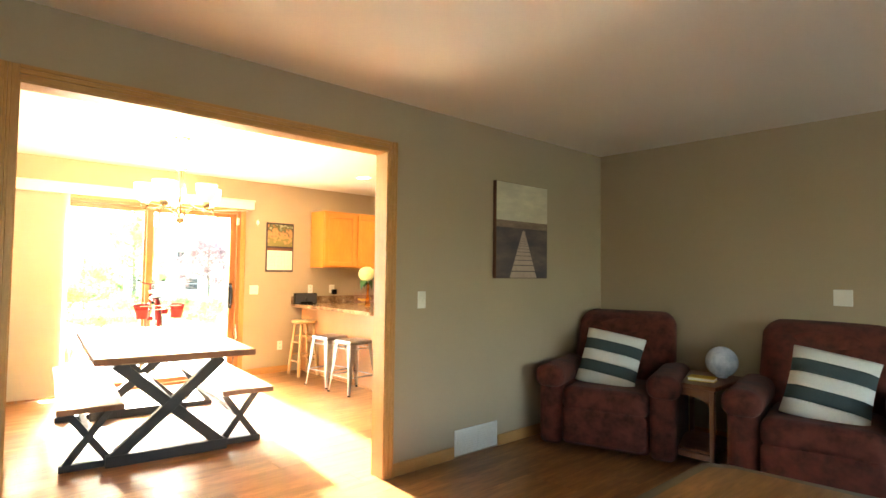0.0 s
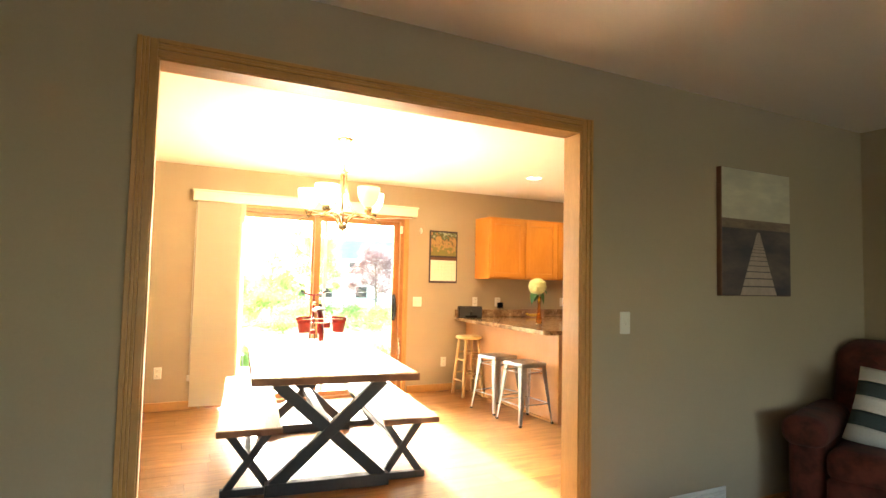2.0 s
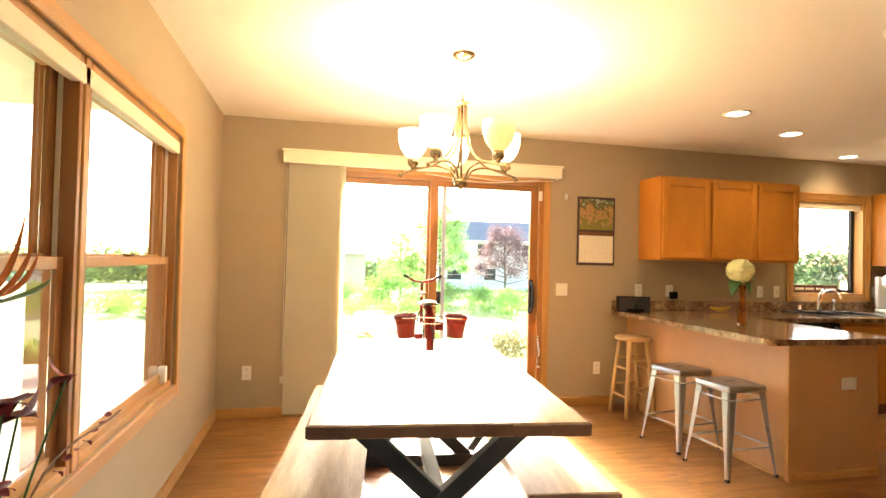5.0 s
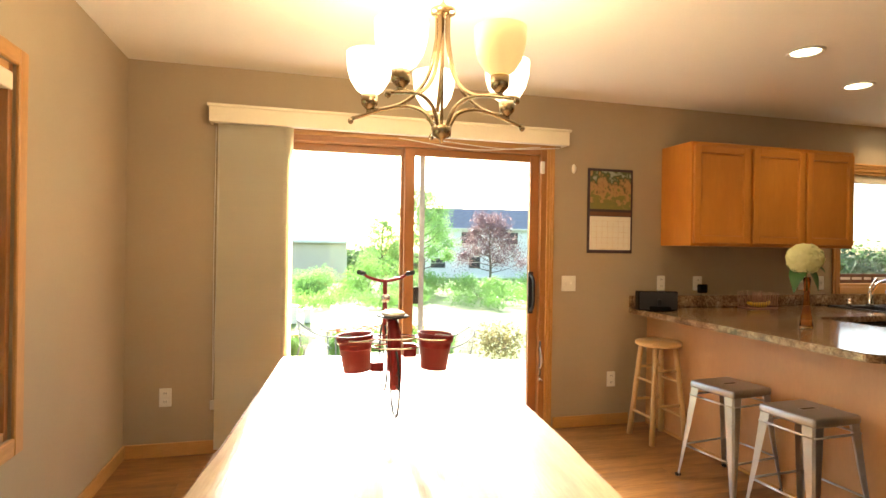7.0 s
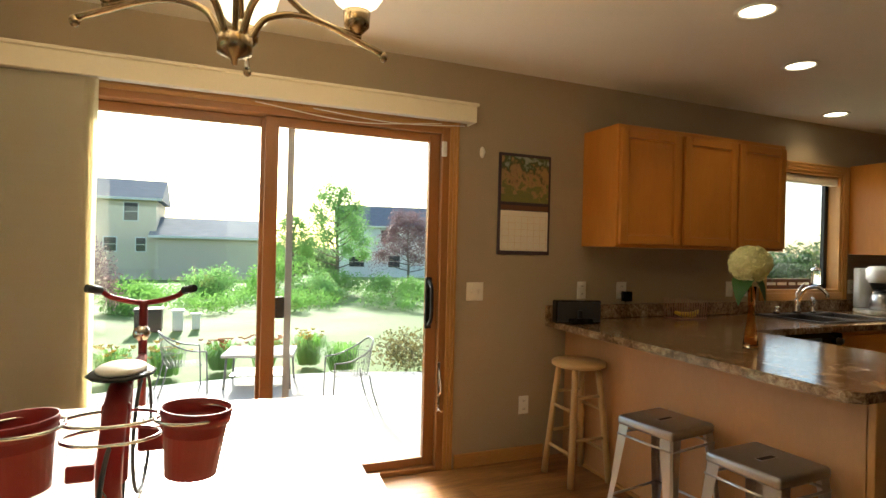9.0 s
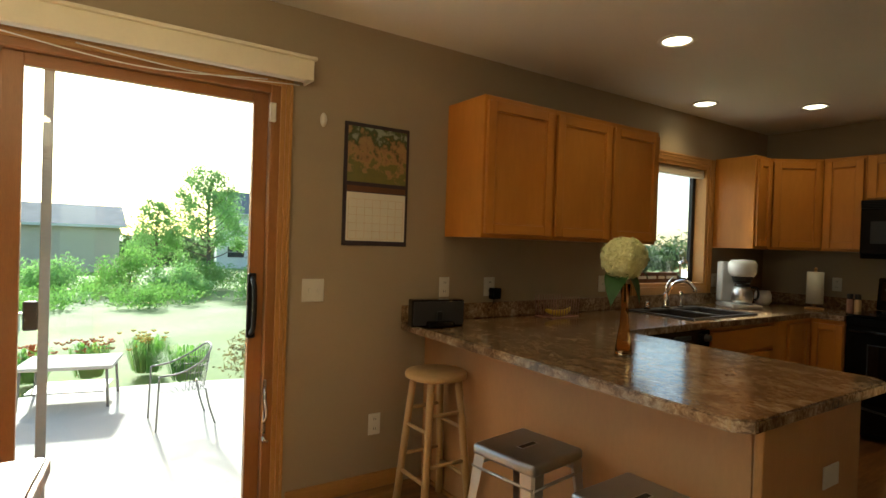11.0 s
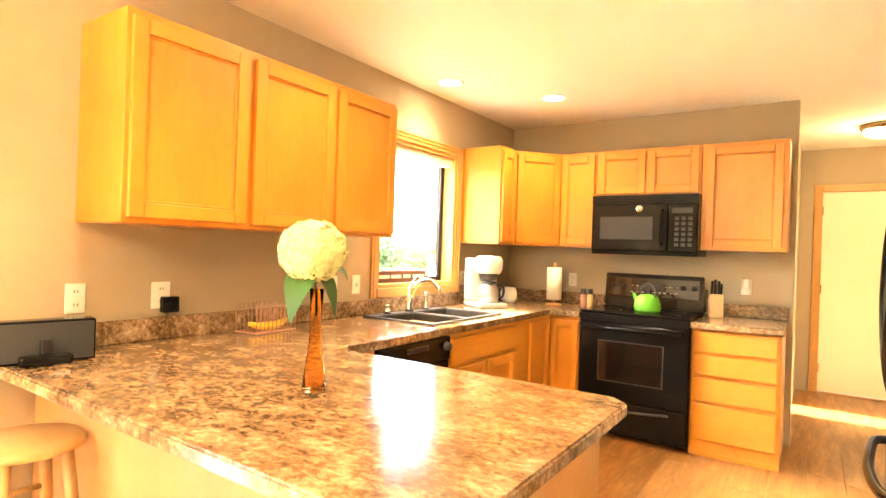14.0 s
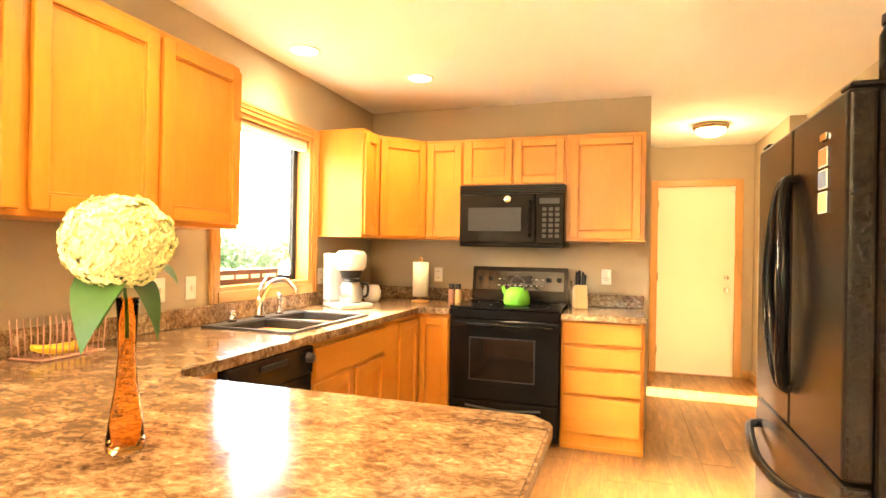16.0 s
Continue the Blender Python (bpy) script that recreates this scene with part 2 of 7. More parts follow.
M_BLUEP = material("blue_print", (0.20, 0.28, 0.42), 0.4, scale=(20, 60), amount=(0.6, 0.3), bump=0.02)
M_MAKER = material("pale_grey_plastic", (0.50, 0.50, 0.49), 0.3, scale=(5, 60), amount=(0.06, 0.05), bump=0.02)
M_ALU = material("dull_aluminium", (0.36, 0.36, 0.35), 0.5, metal=0.3, scale=(10, 60), amount=(0.2, 0.2), bump=0.03)


# ---- mesh helpers ----
def box(bm, x0, x1, y0, y1, z0, z1, bevel=0.0, seg=1):
    """A box, with its edges bevelled where asked."""
    r = bmesh.ops.create_cube(bm, size=1, matrix=Matrix.Translation(((x0 + x1) / 2, (y0 + y1) / 2, (z0 + z1) / 2)) @ Matrix.Diagonal((x1 - x0, y1 - y0, z1 - z0, 1)))
    if bevel:
        edges = {e for v in r["verts"] for e in v.link_edges}
        bmesh.ops.bevel(bm, geom=list(edges), offset=bevel, segments=seg, affect="EDGES", profile=0.5)
    return bm


def solid(x0, x1, y0, y1, z0, z1, bevel=0.0, seg=1):
    return box(bmesh.new(), x0, x1, y0, y1, z0, z1, bevel, seg)


def bar(bm, a, b, w, d, bevel=0.0, up=(0, 0, 1)):
    """A straight bar of section w by d from a to b."""
    a, b = Vector(a), Vector(b)
    r = bmesh.ops.create_cube(bm, size=1)
    z = (b - a).normalized()
    x = Vector(up).cross(z)
    x = x.normalized() if x.length > 1e-4 else Vector((1, 0, 0))
    m = Matrix.Translation((a + b) / 2) @ Matrix((x, z.cross(x), z)).transposed().to_4x4() @ Matrix.Diagonal((w, d, (b - a).length, 1))
    bmesh.ops.transform(bm, matrix=m, verts=r["verts"])
    if bevel:
        bmesh.ops.bevel(bm, geom=list({e for v in r["verts"] for e in v.link_edges}), offset=bevel, segments=1, affect="EDGES")
    return bm


def lathe(bm, profile, seg=24, at=(0, 0, 0), turn=None, squash=1.0):
    """A turned body: profile is a run of (radius, height)."""
    turn = turn or Matrix.Identity(4)
    rings = []
    for r, z in profile:
        if r < 1e-5:
            rings.append([bm.verts.new(turn @ Vector((0, 0, z)) + Vector(at))])
        else:
            rings.append([bm.verts.new(turn @ Vector((r * math.cos(6.28318 * k / seg), squash * r * math.sin(6.28318 * k / seg), z)) + Vector(at)) for k in range(seg)])
    for a, b in zip(rings, rings[1:]):
        for k in range(seg):
            j = (k + 1) % seg
            if len(a) == 1 and len(b) == 1:
                continue
            if len(a) == 1:
                bm.faces.new((a[0], b[j], b[k]))
            elif len(b) == 1:
                bm.faces.new((a[k], a[j], b[0]))
            else:
                bm.faces.new((a[k], a[j], b[j], b[k]))
    for f in bm.faces:
        f.smooth = True
    return bm


def tube(bm, points, r, seg=8, r1=None, caps=True):
    """A round rod through points."""
    pts = [Vector(p) for p in points]
    rings, prev = [], None
    for i, p in enumerate(pts):
        d = ((pts[min(i + 1, len(pts) - 1)] - pts[max(i - 1, 0)]).normalized())
        x = prev - d * prev.dot(d) if prev is not None else d.orthogonal()
        x.normalize()
        prev, y = x, d.cross(x)
        rr = r if r1 is None else r + (r1 - r) * i / (len(pts) - 1)
        rings.append([bm.verts.new(p + rr * (math.cos(6.28318 * k / seg) * x + math.sin(6.28318 * k / seg) * y)) for k in range(seg)])
    for a, b in zip(rings, rings[1:]):
        for k in range(seg):
            j = (k + 1) % seg
            bm.faces.new((a[k], a[j], b[j], b[k])).smooth = True
    if caps:
        bm.faces.new(rings[0][::-1])
        bm.faces.new(rings[-1])
    return bm


def arc(points, n=8):
    """A smooth run through a few points (Catmull-Rom)."""
    p = [Vector(q) for q in points]
    p = [2 * p[0] - p[1]] + p + [2 * p[-1] - p[-2]]
    out = []
    for i in range(1, len(p) - 2):
        for k in range(n):
            t = k / n
            out.append(0.5 * (2 * p[i] + (p[i + 1] - p[i - 1]) * t + (2 * p[i - 1] - 5 * p[i] + 4 * p[i + 1] - p[i + 2]) * t * t + (3 * p[i] - p[i - 1] - 3 * p[i + 1] + p[i + 2]) * t ** 3))
    return out + [p[-2]]


def prism(bm, outline, z0, z1, bevel=0.0):
    """An outline in x and y raised from z0 to z1."""
    low = [bm.verts.new((x, y, z0)) for x, y in outline]
    high = [bm.verts.new((x, y, z1)) for x, y in outline]
    n = len(outline)
    faces = [bm.faces.new(low[::-1]), bm.faces.new(high)]
    faces += [bm.faces.new((low[k], low[(k + 1) % n], high[(k + 1) % n], high[k])) for k in range(n)]
    if bevel:
        bmesh.ops.bevel(bm, geom=list({e for v in low + high for e in v.link_edges}), offset=bevel, segments=2, affect="EDGES")
    return bm


def blob(bm, at, size, sub=2, rough=0.0, scale=3.0):
    """A rounded lump."""
    r = bmesh.ops.create_icosphere(bm, subdivisions=sub, radius=1)
    for v in r["verts"]:
        k = 1 + rough * noise.noise(v.co * scale + Vector(at))
        v.co = Vector((v.co.x * size[0] * k + at[0], v.co.y * size[1] * k + at[1], v.co.z * size[2] * k + at[2]))
        for f in v.link_faces:
            f.smooth = True
    return bm


def pillowed(bm, x0, x1, y0, y1, z0, z1, r, seg=3):
    """A soft, stuffed block."""
    box(bm, x0, x1, y0, y1, z0, z1, r, seg)
    for f in bm.faces:
        f.smooth = True
    return bm


def part(name, bm, mat, parent=None, label="", kind="", smooth=False):
    """Links a bmesh as one mesh object under a thing or a part."""
    bmesh.ops.recalc_face_normals(bm, faces=bm.faces)
    me = bpy.data.meshes.new(name)
    bm.to_mesh(me)
    bm.free()
    if smooth:
        for p in me.polygons:
            p.use_smooth = True
    me.materials.append(mat)
    ob = new(name, me)
    ob.parent = parent
    return tagged(ob, label, kind=kind)


def thing(name, label, category, group="", at=(0, 0, 0), rz=0):
    ob = new(name)
    ob.empty_display_size = 0.1
    ob.matrix_world = pose(*at, 0, 0, rz)
    return tagged(ob, label, category, group)


def setting(name, bm, mat, label=""):
    return part(name, bm, mat, None, label, "structure")


# ---- the shell ----
PW, PT = 8.085, 0.16            # patio wall: inner face, thickness
WX = 1.615                      # west wall of the dining room
AY, AT = 4.13, 0.13            # wall with the wide opening: south face, thickness
OPX0, OPX1, OPZ = 1.848, 3.812, 2.138
EX = 9.10                      # stove wall
LRX = 6.35                     # east wall of the living room
HX, HN, HS = 11.27, 5.84, 4.70  # hall: end, north and south faces
DX0, DX1, DZ = 2.30, 4.435, 2.085  # patio door opening
KX0, KX1, KZ0, KZ1 = 7.19, 8.13, 1.05, 2.07  # kitchen window opening
WY0, WY1, WZ0, WZ1 = 4.325, 6.71, 0.59, 2.00  # west window opening


def wall_with_holes(name, axis, at, thick, lo, hi, holes, top=CEIL):
    """A wall along an axis from lo to hi, with openings (a, b, z0, z1)."""
    bm = bmesh.new()
    def slab(a, b, z0, z1):
        if b - a > 1e-4 and z1 - z0 > 1e-4:
            if axis == "x":
                box(bm, a, b, at, at + thick, z0, z1)
            else:
                box(bm, at, at + thick, a, b, z0, z1)
    cur = lo
    for a, b, z0, z1 in sorted(holes):
        slab(cur, a, 0, top)
        slab(a, b, 0, z0)
        slab(a, b, z1, top)
        cur = b
    slab(cur, hi, 0, top)
    bmesh.ops.remove_doubles(bm, verts=bm.verts, dist=1e-5)
    return setting(name, bm, M_WALL)


wall_with_holes("wall_north", "x", PW, PT, WX - 0.16, EX + 0.12, [(DX0, DX1, 0, DZ), (KX0, KX1, KZ0, KZ1)])
wall_with_holes("wall_west", "y", WX - 0.16, 0.16, AY + AT, PW, [(WY0, WY1, WZ0, WZ1)])
wall_with_holes("wall_opening", "x", AY, AT, -1.2, LRX, [(OPX0, OPX1, 0, OPZ)])
wall_with_holes("wall_stove", "y", EX, 0.12, HN - 0.02, PW, [])
wall_with_holes("wall_living_east", "y", LRX, 0.13, -2.2, AY + AT + 0.2, [])
wall_with_holes("wall_living_south", "x", -2.36, 0.16, -1.36, LRX + 0.13, [(1.0, 2.0, 0.75, 2.1), (3.4, 5.4, 0.65, 2.1)])
wall_with_holes("wall_living_west", "y", -1.36, 0.16, -2.2, AY + AT, [(-1.6, -0.9, 0.9, 2.1)])
wall_with_holes("wall_kitchen_south", "x", 4.46, 0.12, LRX + 0.13, HX + 0.14, [])
wall_with_holes("wall_hall_north", "x", HN, 0.12, EX + 0.12, HX + 0.14, [(10.16, 10.52, 0.0, 2.0)])
wall_with_holes("wall_hall_end", "y", HX, 0.14, 4.58, HN, [(4.86, 5.66, 0, 2.05)])
wall_with_holes("wall_hall_side", "x", 4.58, 0.12, 10.0, HX, [])
setting("ceiling", solid(-1.36, HX + 0.14, -2.36, PW + PT, CEIL, CEIL + 0.15), M_CEIL)


def trim_box(name, x0, x1, y0, y1, z0, z1, mat, bevel=0.004, parent=None):
    return part(name, solid(x0, x1, y0, y1, z0, z1, bevel), mat, parent, kind="" if parent else "structure")


# unseen slab, added to keep high sky light out of the south windows
setting("added_sky_shade", solid(-1.4, 6.6, -4.1, -2.37, 2.2, 2.3, 0.01), M_CEIL)


# wide opening: jambs and moulded casings
op = thing("door_opening_trim", "honey oak casing and jambs round the wide cased opening", "door frame", at=(0, 0, 0))
op["kind"] = "structure"
trim_box("jamb", OPX0, OPX0 + 0.018, AY, AY + AT, 0, OPZ, M_OAK, 0.002, op)
trim_box("jamb", OPX1 - 0.018, OPX1, AY, AY + AT, 0, OPZ, M_OAK, 0.002, op)
trim_box("head_jamb", OPX0 + 0.018, OPX1 - 0.018, AY, AY + AT, OPZ - 0.018, OPZ, M_OAKH, 0.002, op)


def casing(parent, x0, x1, z1, face, out, z0=0.0, w=0.068, mats=(None, None)):
    """Colonial casing on a wall along x: three stepped ribs a side. out is -1 or 1, the way it stands proud."""
    mv, mh = mats[0] or M_OAK, mats[1] or M_OAKH
    for lo, hi in ((x0 - w, x0), (x1, x1 + w)):
        bm = bmesh.new()
        ribs = ((0, 0.25, 0.017), (0.25, 0.42, 0.012), (0.42, 0.6, 0.015), (0.6, 1, 0.010))
        for a, b, d in ribs:
            if lo >= x1:
                a, b = 1 - b, 1 - a
            y = sorted((face, face + out * d))
            box(bm, lo + a * (hi - lo) + 0.0003, lo + b * (hi - lo), *y, z0, z1 + w, 0.002)
        part("casing", bm, mv, parent)
    bm = bmesh.new()
    for a, b, d in ((0, 0.4, 0.010), (0.4, 0.58, 0.015), (0.58, 0.75, 0.012), (0.75, 1, 0.017)):
        y = sorted((face, face + out * d))
        box(bm, x0, x1, *y, z1 + a * w + 0.0003, z1 + b * w, 0.002)
    part("head_casing", bm, mh, parent)


casing(op, OPX0 + 0.012, OPX1 - 0.012, OPZ - 0.012, AY, -1)
casing(op, OPX0 + 0.012, OPX1 - 0.012, OPZ - 0.012, AY + AT, 1)


def baseboard(x0, x1, y0, y1):
    w, h = 0.013, 0.085
    along = M_OAKH if abs(x1 - x0) > abs(y1 - y0) else M_OAKY
    bm = solid(min(x0, x1), max(x0, x1), min(y0, y1), max(y0, y1), 0, h, 0.003)
    return setting("baseboard", bm, along)


baseboard(OPX1 + 0.058, 4.42, AY - 0.013, AY)
baseboard(4.885, LRX, AY - 0.013, AY)
baseboard(LRX - 0.013, LRX, -2.2, AY - 0.013)
baseboard(-1.2, OPX0 - 0.052, AY - 0.013, AY)
baseboard(WX, WX + 0.013, AY + AT, PW)
baseboard(WX + 0.013, DX0 - 0.07, PW - 0.013, PW)
baseboard(DX1 + 0.07, 5.14, PW - 0.013, PW)
baseboard(LRX + 0.13, 6.47, 4.58, 4.593)
baseboard(7.5, 10.0, 4.58, 4.593)
baseboard(10.0, HX, 4.70, 4.713)
baseboard(HX - 0.013, HX, 4.713, 4.79)


# ---- patio door ----
pd = thing("door_1", "brown-stained wooden sliding patio door with two tall glass panes, closed", "patio door")
pd["kind"] = "structure"
YD = PW + 0.03
for nm, a in (("jamb", (DX0, DX0 + 0.05)), ("jamb", (DX1 - 0.05, DX1))):
    part(nm, solid(a[0], a[1], PW - 0.0, PW + PT, 0, DZ, 0.003), M_DOORW, pd)
part("head", solid(DX0 + 0.05, DX1 - 0.05, PW, PW + PT, DZ - 0.045, DZ, 0.003), M_DOORH, pd)
part("threshold", solid(DX0 + 0.05, DX1 - 0.05, PW, PW + PT, 0, 0.03, 0.004), M_DOORH, pd)


def sash(name, x0, x1, y, parent, stile, z0=0.032, z1=DZ - 0.047):
    s = part(name, solid(x0, x0 + stile, y, y + 0.04, z0, z1, 0.003), M_DOORW, parent)
    part("stile", solid(x1 - stile, x1, y, y + 0.04, z0, z1, 0.003), M_DOORW, s)
    part("rail", solid(x0 + stile, x1 - stile, y, y + 0.04, z0, z0 + 0.05, 0.003), M_DOORH, s)
    part("rail", solid(x0 + stile, x1 - stile, y, y + 0.04, z1 - 0.05, z1, 0.003), M_DOORH, s)
    g = part("pane", solid(x0 + stile, x1 - stile, y + 0.017, y + 0.023, z0 + 0.05, z1 - 0.05), M_GLASS, s, "clear glass pane")
    g.visible_shadow = False
    return s


sash("fixed_panel", DX0 + 0.052, 3.42, PW + 0.085, pd, 0.075)
active = sash("sliding_panel", 3.365, DX1 - 0.052, PW + 0.035, pd, 0.07)
part("screen_stile", solid(3.495, 3.532, PW + 0.135, PW + 0.15, 0.03, 2.036, 0.002), M_ALU, pd, "grey metal screen door edge")
part("screen_latch", solid(3.443, 3.495, PW + 0.13, PW + 0.152, 0.93, 1.05, 0.005), M_BLACKM, pd, "black screen door latch")
bm = bmesh.new()
tube(bm, arc([(4.325, PW + 0.03, 0.88), (4.325, PW - 0.025, 0.93), (4.325, PW - 0.025, 1.10), (4.325, PW + 0.03, 1.15)], 5), 0.012)
box(bm, 4.305, 4.345, PW + 0.022, PW + 0.036, 0.86, 1.17, 0.004)
part("handle", bm, M_BLACKM, active, "black pull handle")
part("alarm_sensor", solid(4.375, 4.405, PW - 0.02, PW - 0.002, 1.90, 1.99, 0.003), M_WHITE, pd, "small white alarm contact")
bm = bmesh.new()
box(bm, 4.382, 4.40, PW - 0.012, PW - 0.001, 0.36, 0.66, 0.003)
tube(bm, arc([(4.39, PW - 0.012, 0.62), (4.385, PW - 0.04, 0.58), (4.395, PW - 0.04, 0.5), (4.388, PW - 0.012, 0.45)], 4), 0.006)
tube(bm, arc([(4.39, PW - 0.012, 0.40), (4.38, PW - 0.05, 0.385), (4.40, PW - 0.05, 0.37)], 4), 0.008)
part("foot_latch", bm, M_CHROME, pd, "chrome security latch")
casing(pd, DX0 + 0.006, DX1 - 0.006, DZ - 0.008, PW, -1, w=0.058)

val = thing("blind_valance", "cream vertical blind valance over the patio door", "valance")
bm = bmesh.new()
box(bm, 2.10, 4.55, 7.965, 7.977, 2.10, 2.195, 0.002)
box(bm, 2.10, 2.112, 7.977, PW, 2.10, 2.195, 0.002)
box(bm, 4.538, 4.55, 7.977, PW, 2.10, 2.195, 0.002)
part("fascia", bm, M_BLIND, val)
bm = bmesh.new()
box(bm, 2.088, 4.562, 7.952, 7.977, 2.195, 2.213, 0.004)
box(bm, 2.10, 4.55, 7.977, PW, 2.196, 2.204)
part("cornice", bm, M_BLIND, val)
part("track", solid(2.12, 4.53, 8.01, 8.05, 2.105, 2.135, 0.003), M_WHITE, val)
bl = thing("vertical_blind", "cream vinyl vertical blind slats stacked beside the patio door", "blind", at=(2.17, 8.03, 0))
slat = None
for k in range(22):
    bm = bmesh.new()
    w, z1 = 0.042, 2.103
    cs = [(-w, 0), (-w * 0.5, 0.006), (0, 0.008), (w * 0.5, 0.006), (w, 0)]
    lo = [bm.verts.new((x, y, 0.03)) for x, y in cs]
    hi = [bm.verts.new((x, y, z1)) for x, y in cs]
    for a in range(4):
        bm.faces.new((lo[a], lo[a + 1], hi[a + 1], hi[a]))
    bmesh.ops.solidify(bm, geom=list(bm.faces), thickness=0.0014)
    if slat is None:
        slat = part("slat", bm, M_BLIND, bl)
        o = slat
    else:
        bm.free()
        o = slat.copy()
        scene.collection.objects.link(o)
    o.matrix_basis = pose(0.015 + k * 0.0181, 0.02 - 0.0019 * k, 0)
bm = bmesh.new()
tube(bm, [(2.135, 8.03, 2.08), (2.13, 8.035, 1.2), (2.135, 8.04, 0.35)], 0.0025, 5)
tube(bm, [(2.155, 8.03, 2.08), (2.15, 8.035, 1.2), (2.135, 8.04, 0.35)], 0.0025, 5)
cord = bl
o = part("cord", bm, M_WHITE, cord)
o.matrix_basis = pose(-2.17, -8.03, 0)
part("clip", solid(2.115 - 2.17, 2.15 - 2.17, 8.07 - 8.03, PW - 8.031, 0.28, 0.34, 0.004), M_WHITE, cord)
bm = bmesh.new()
for s, e, z in ((3.3, 4.35, 0.05), (3.6, 4.5, 0.03)):
    tube(bm, arc([(s, 8.03, 2.085), ((s + e) / 2, 8.02, 2.085 - z), (e, 8.03, 2.085)], 8), 0.003, 5)
part("slack_cord", bm, M_WHITE, val)

# ---- west window: two double-hung units ----
ww = thing("window_1", "pair of double-hung wooden windows with honey oak casing", "window")
ww["kind"] = "structure"


def hung_unit(y0, y1, parent):
    f = part("window_frame", solid(WX - 0.15, WX - 0.01, y0, y0 + 0.03, WZ0, WZ1, 0.002), M_DOORW, parent)
    part("frame_side", solid(WX - 0.15, WX - 0.01, y1 - 0.03, y1, WZ0, WZ1, 0.002), M_DOORW, f)
    part("frame_head", solid(WX - 0.15, WX - 0.01, y0 + 0.03, y1 - 0.03, WZ1 - 0.03, WZ1, 0.002), M_OAKY, f)
    part("frame_sill", solid(WX - 0.15, WX - 0.01, y0 + 0.03, y1 - 0.03, WZ0, WZ0 + 0.035, 0.002), M_OAKY, f)
    mid = (WZ0 + WZ1) / 2
    for x, a, b in ((WX - 0.075, WZ0 + 0.035, mid + 0.02), (WX - 0.115, mid - 0.02, WZ1 - 0.03)):
        s = part("window_sash", solid(x, x + 0.035, y0 + 0.03, y0 + 0.075, a, b, 0.002), M_DOORW, parent)
        part("stile", solid(x, x + 0.035, y1 - 0.075, y1 - 0.03, a, b, 0.002), M_DOORW, s)
        part("rail", solid(x, x + 0.035, y0 + 0.075, y1 - 0.075, a, a + 0.05, 0.002), M_OAKY, s)
        part("rail", solid(x, x + 0.035, y0 + 0.075, y1 - 0.075, b - 0.04, b, 0.002), M_OAKY, s)
        g = part("pane", solid(x + 0.015, x + 0.02, y0 + 0.075, y1 - 0.075, a + 0.05, b - 0.04), M_GLASS, s, "clear glass pane")
        g.visible_shadow = False
    part("sash_track", solid(WX - 0.075, WX - 0.06, y1 - 0.034, y1 - 0.03, mid + 0.02, WZ1 - 0.03), M_WHITE, f, "white vinyl sash track")
    part("sash_lock", solid(WX - 0.075, WX - 0.045, (y0 + y1) / 2 - 0.03, (y0 + y1) / 2 + 0.03, mid + 0.021, mid + 0.036, 0.004), M_NICKEL, parent, "metal sash lock")


WM = 5.41
hung_unit(WY0 + 0.001, WM - 0.02, ww)
hung_unit(WM + 0.02, WY1 - 0.001, ww)
part("mullion", solid(WX - 0.15, WX - 0.004, WM - 0.019, WM + 0.019, WZ0, WZ1, 0.003), M_OAK, ww)
for a, b in ((WY0 - 0.062, WY0 + 0.004), (WY1 - 0.004, WY1 + 0.062)):
    part("casing", solid(WX, WX + 0.016, a, b, WZ0 - 0.065, WZ1 + 0.062, 0.004), M_OAK, ww)
part("head_casing", solid(WX, WX + 0.016, WY0 + 0.004, WY1 - 0.004, WZ1 - 0.004, WZ1 + 0.062, 0.004), M_OAKY, ww)
part("bottom_casing", solid(WX, WX + 0.016, WY0 + 0.004, WY1 - 0.004, WZ0 - 0.065, WZ0 + 0.004, 0.004), M_OAKY, ww)
part("window_shade", solid(WX - 0.045, WX - 0.004, WY0 + 0.01, WY1 - 0.01, WZ1 - 0.10, WZ1 - 0.032, 0.006, 2), M_BLIND, ww, "cream pleated window shade drawn up")
al = thing("window_sensor", "small white alarm contact on the window sill", "alarm sensor", at=(WX, 6.60, WZ0 + 0.036))
part("body", solid(-0.05, -0.012, -0.02, 0.02, 0, 0.09, 0.004), M_WHITE, al)

# ---- kitchen window ----
kw = thing("window_2", "wooden kitchen window over the sink with oak casing", "window")
kw["kind"] = "structure"
for nm, a in (("jamb", (KX0, KX0 + 0.03)), ("jamb", (KX1 - 0.03, KX1))):
    part(nm, solid(a[0], a[1], PW, PW + PT, KZ0, KZ1, 0.002), M_OAK, kw)
part("head_jamb", solid(KX0 + 0.03, KX1 - 0.03, PW, PW + PT, KZ1 - 0.03, KZ1, 0.002), M_OAKH, kw)
part("window_sill", solid(KX0 + 0.03, KX1 - 0.03, PW, PW + PT, KZ0, KZ0 + 0.03, 0.002), M_OAKH, kw)
s = part("window_sash", solid(KX0 + 0.03, KX0 + 0.075, PW + 0.10, PW + 0.135, KZ0 + 0.03, KZ1 - 0.03, 0.002), M_BLACKM, kw, "dark window sash")
part("stile", solid(KX1 - 0.075, KX1 - 0.03, PW + 0.10, PW + 0.135, KZ0 + 0.03, KZ1 - 0.03, 0.002), M_BLACKM, s)
part("rail", solid(KX0 + 0.075, KX1 - 0.075, PW + 0.10, PW + 0.135, KZ0 + 0.03, KZ0 + 0.07, 0.002), M_BLACKM, s)
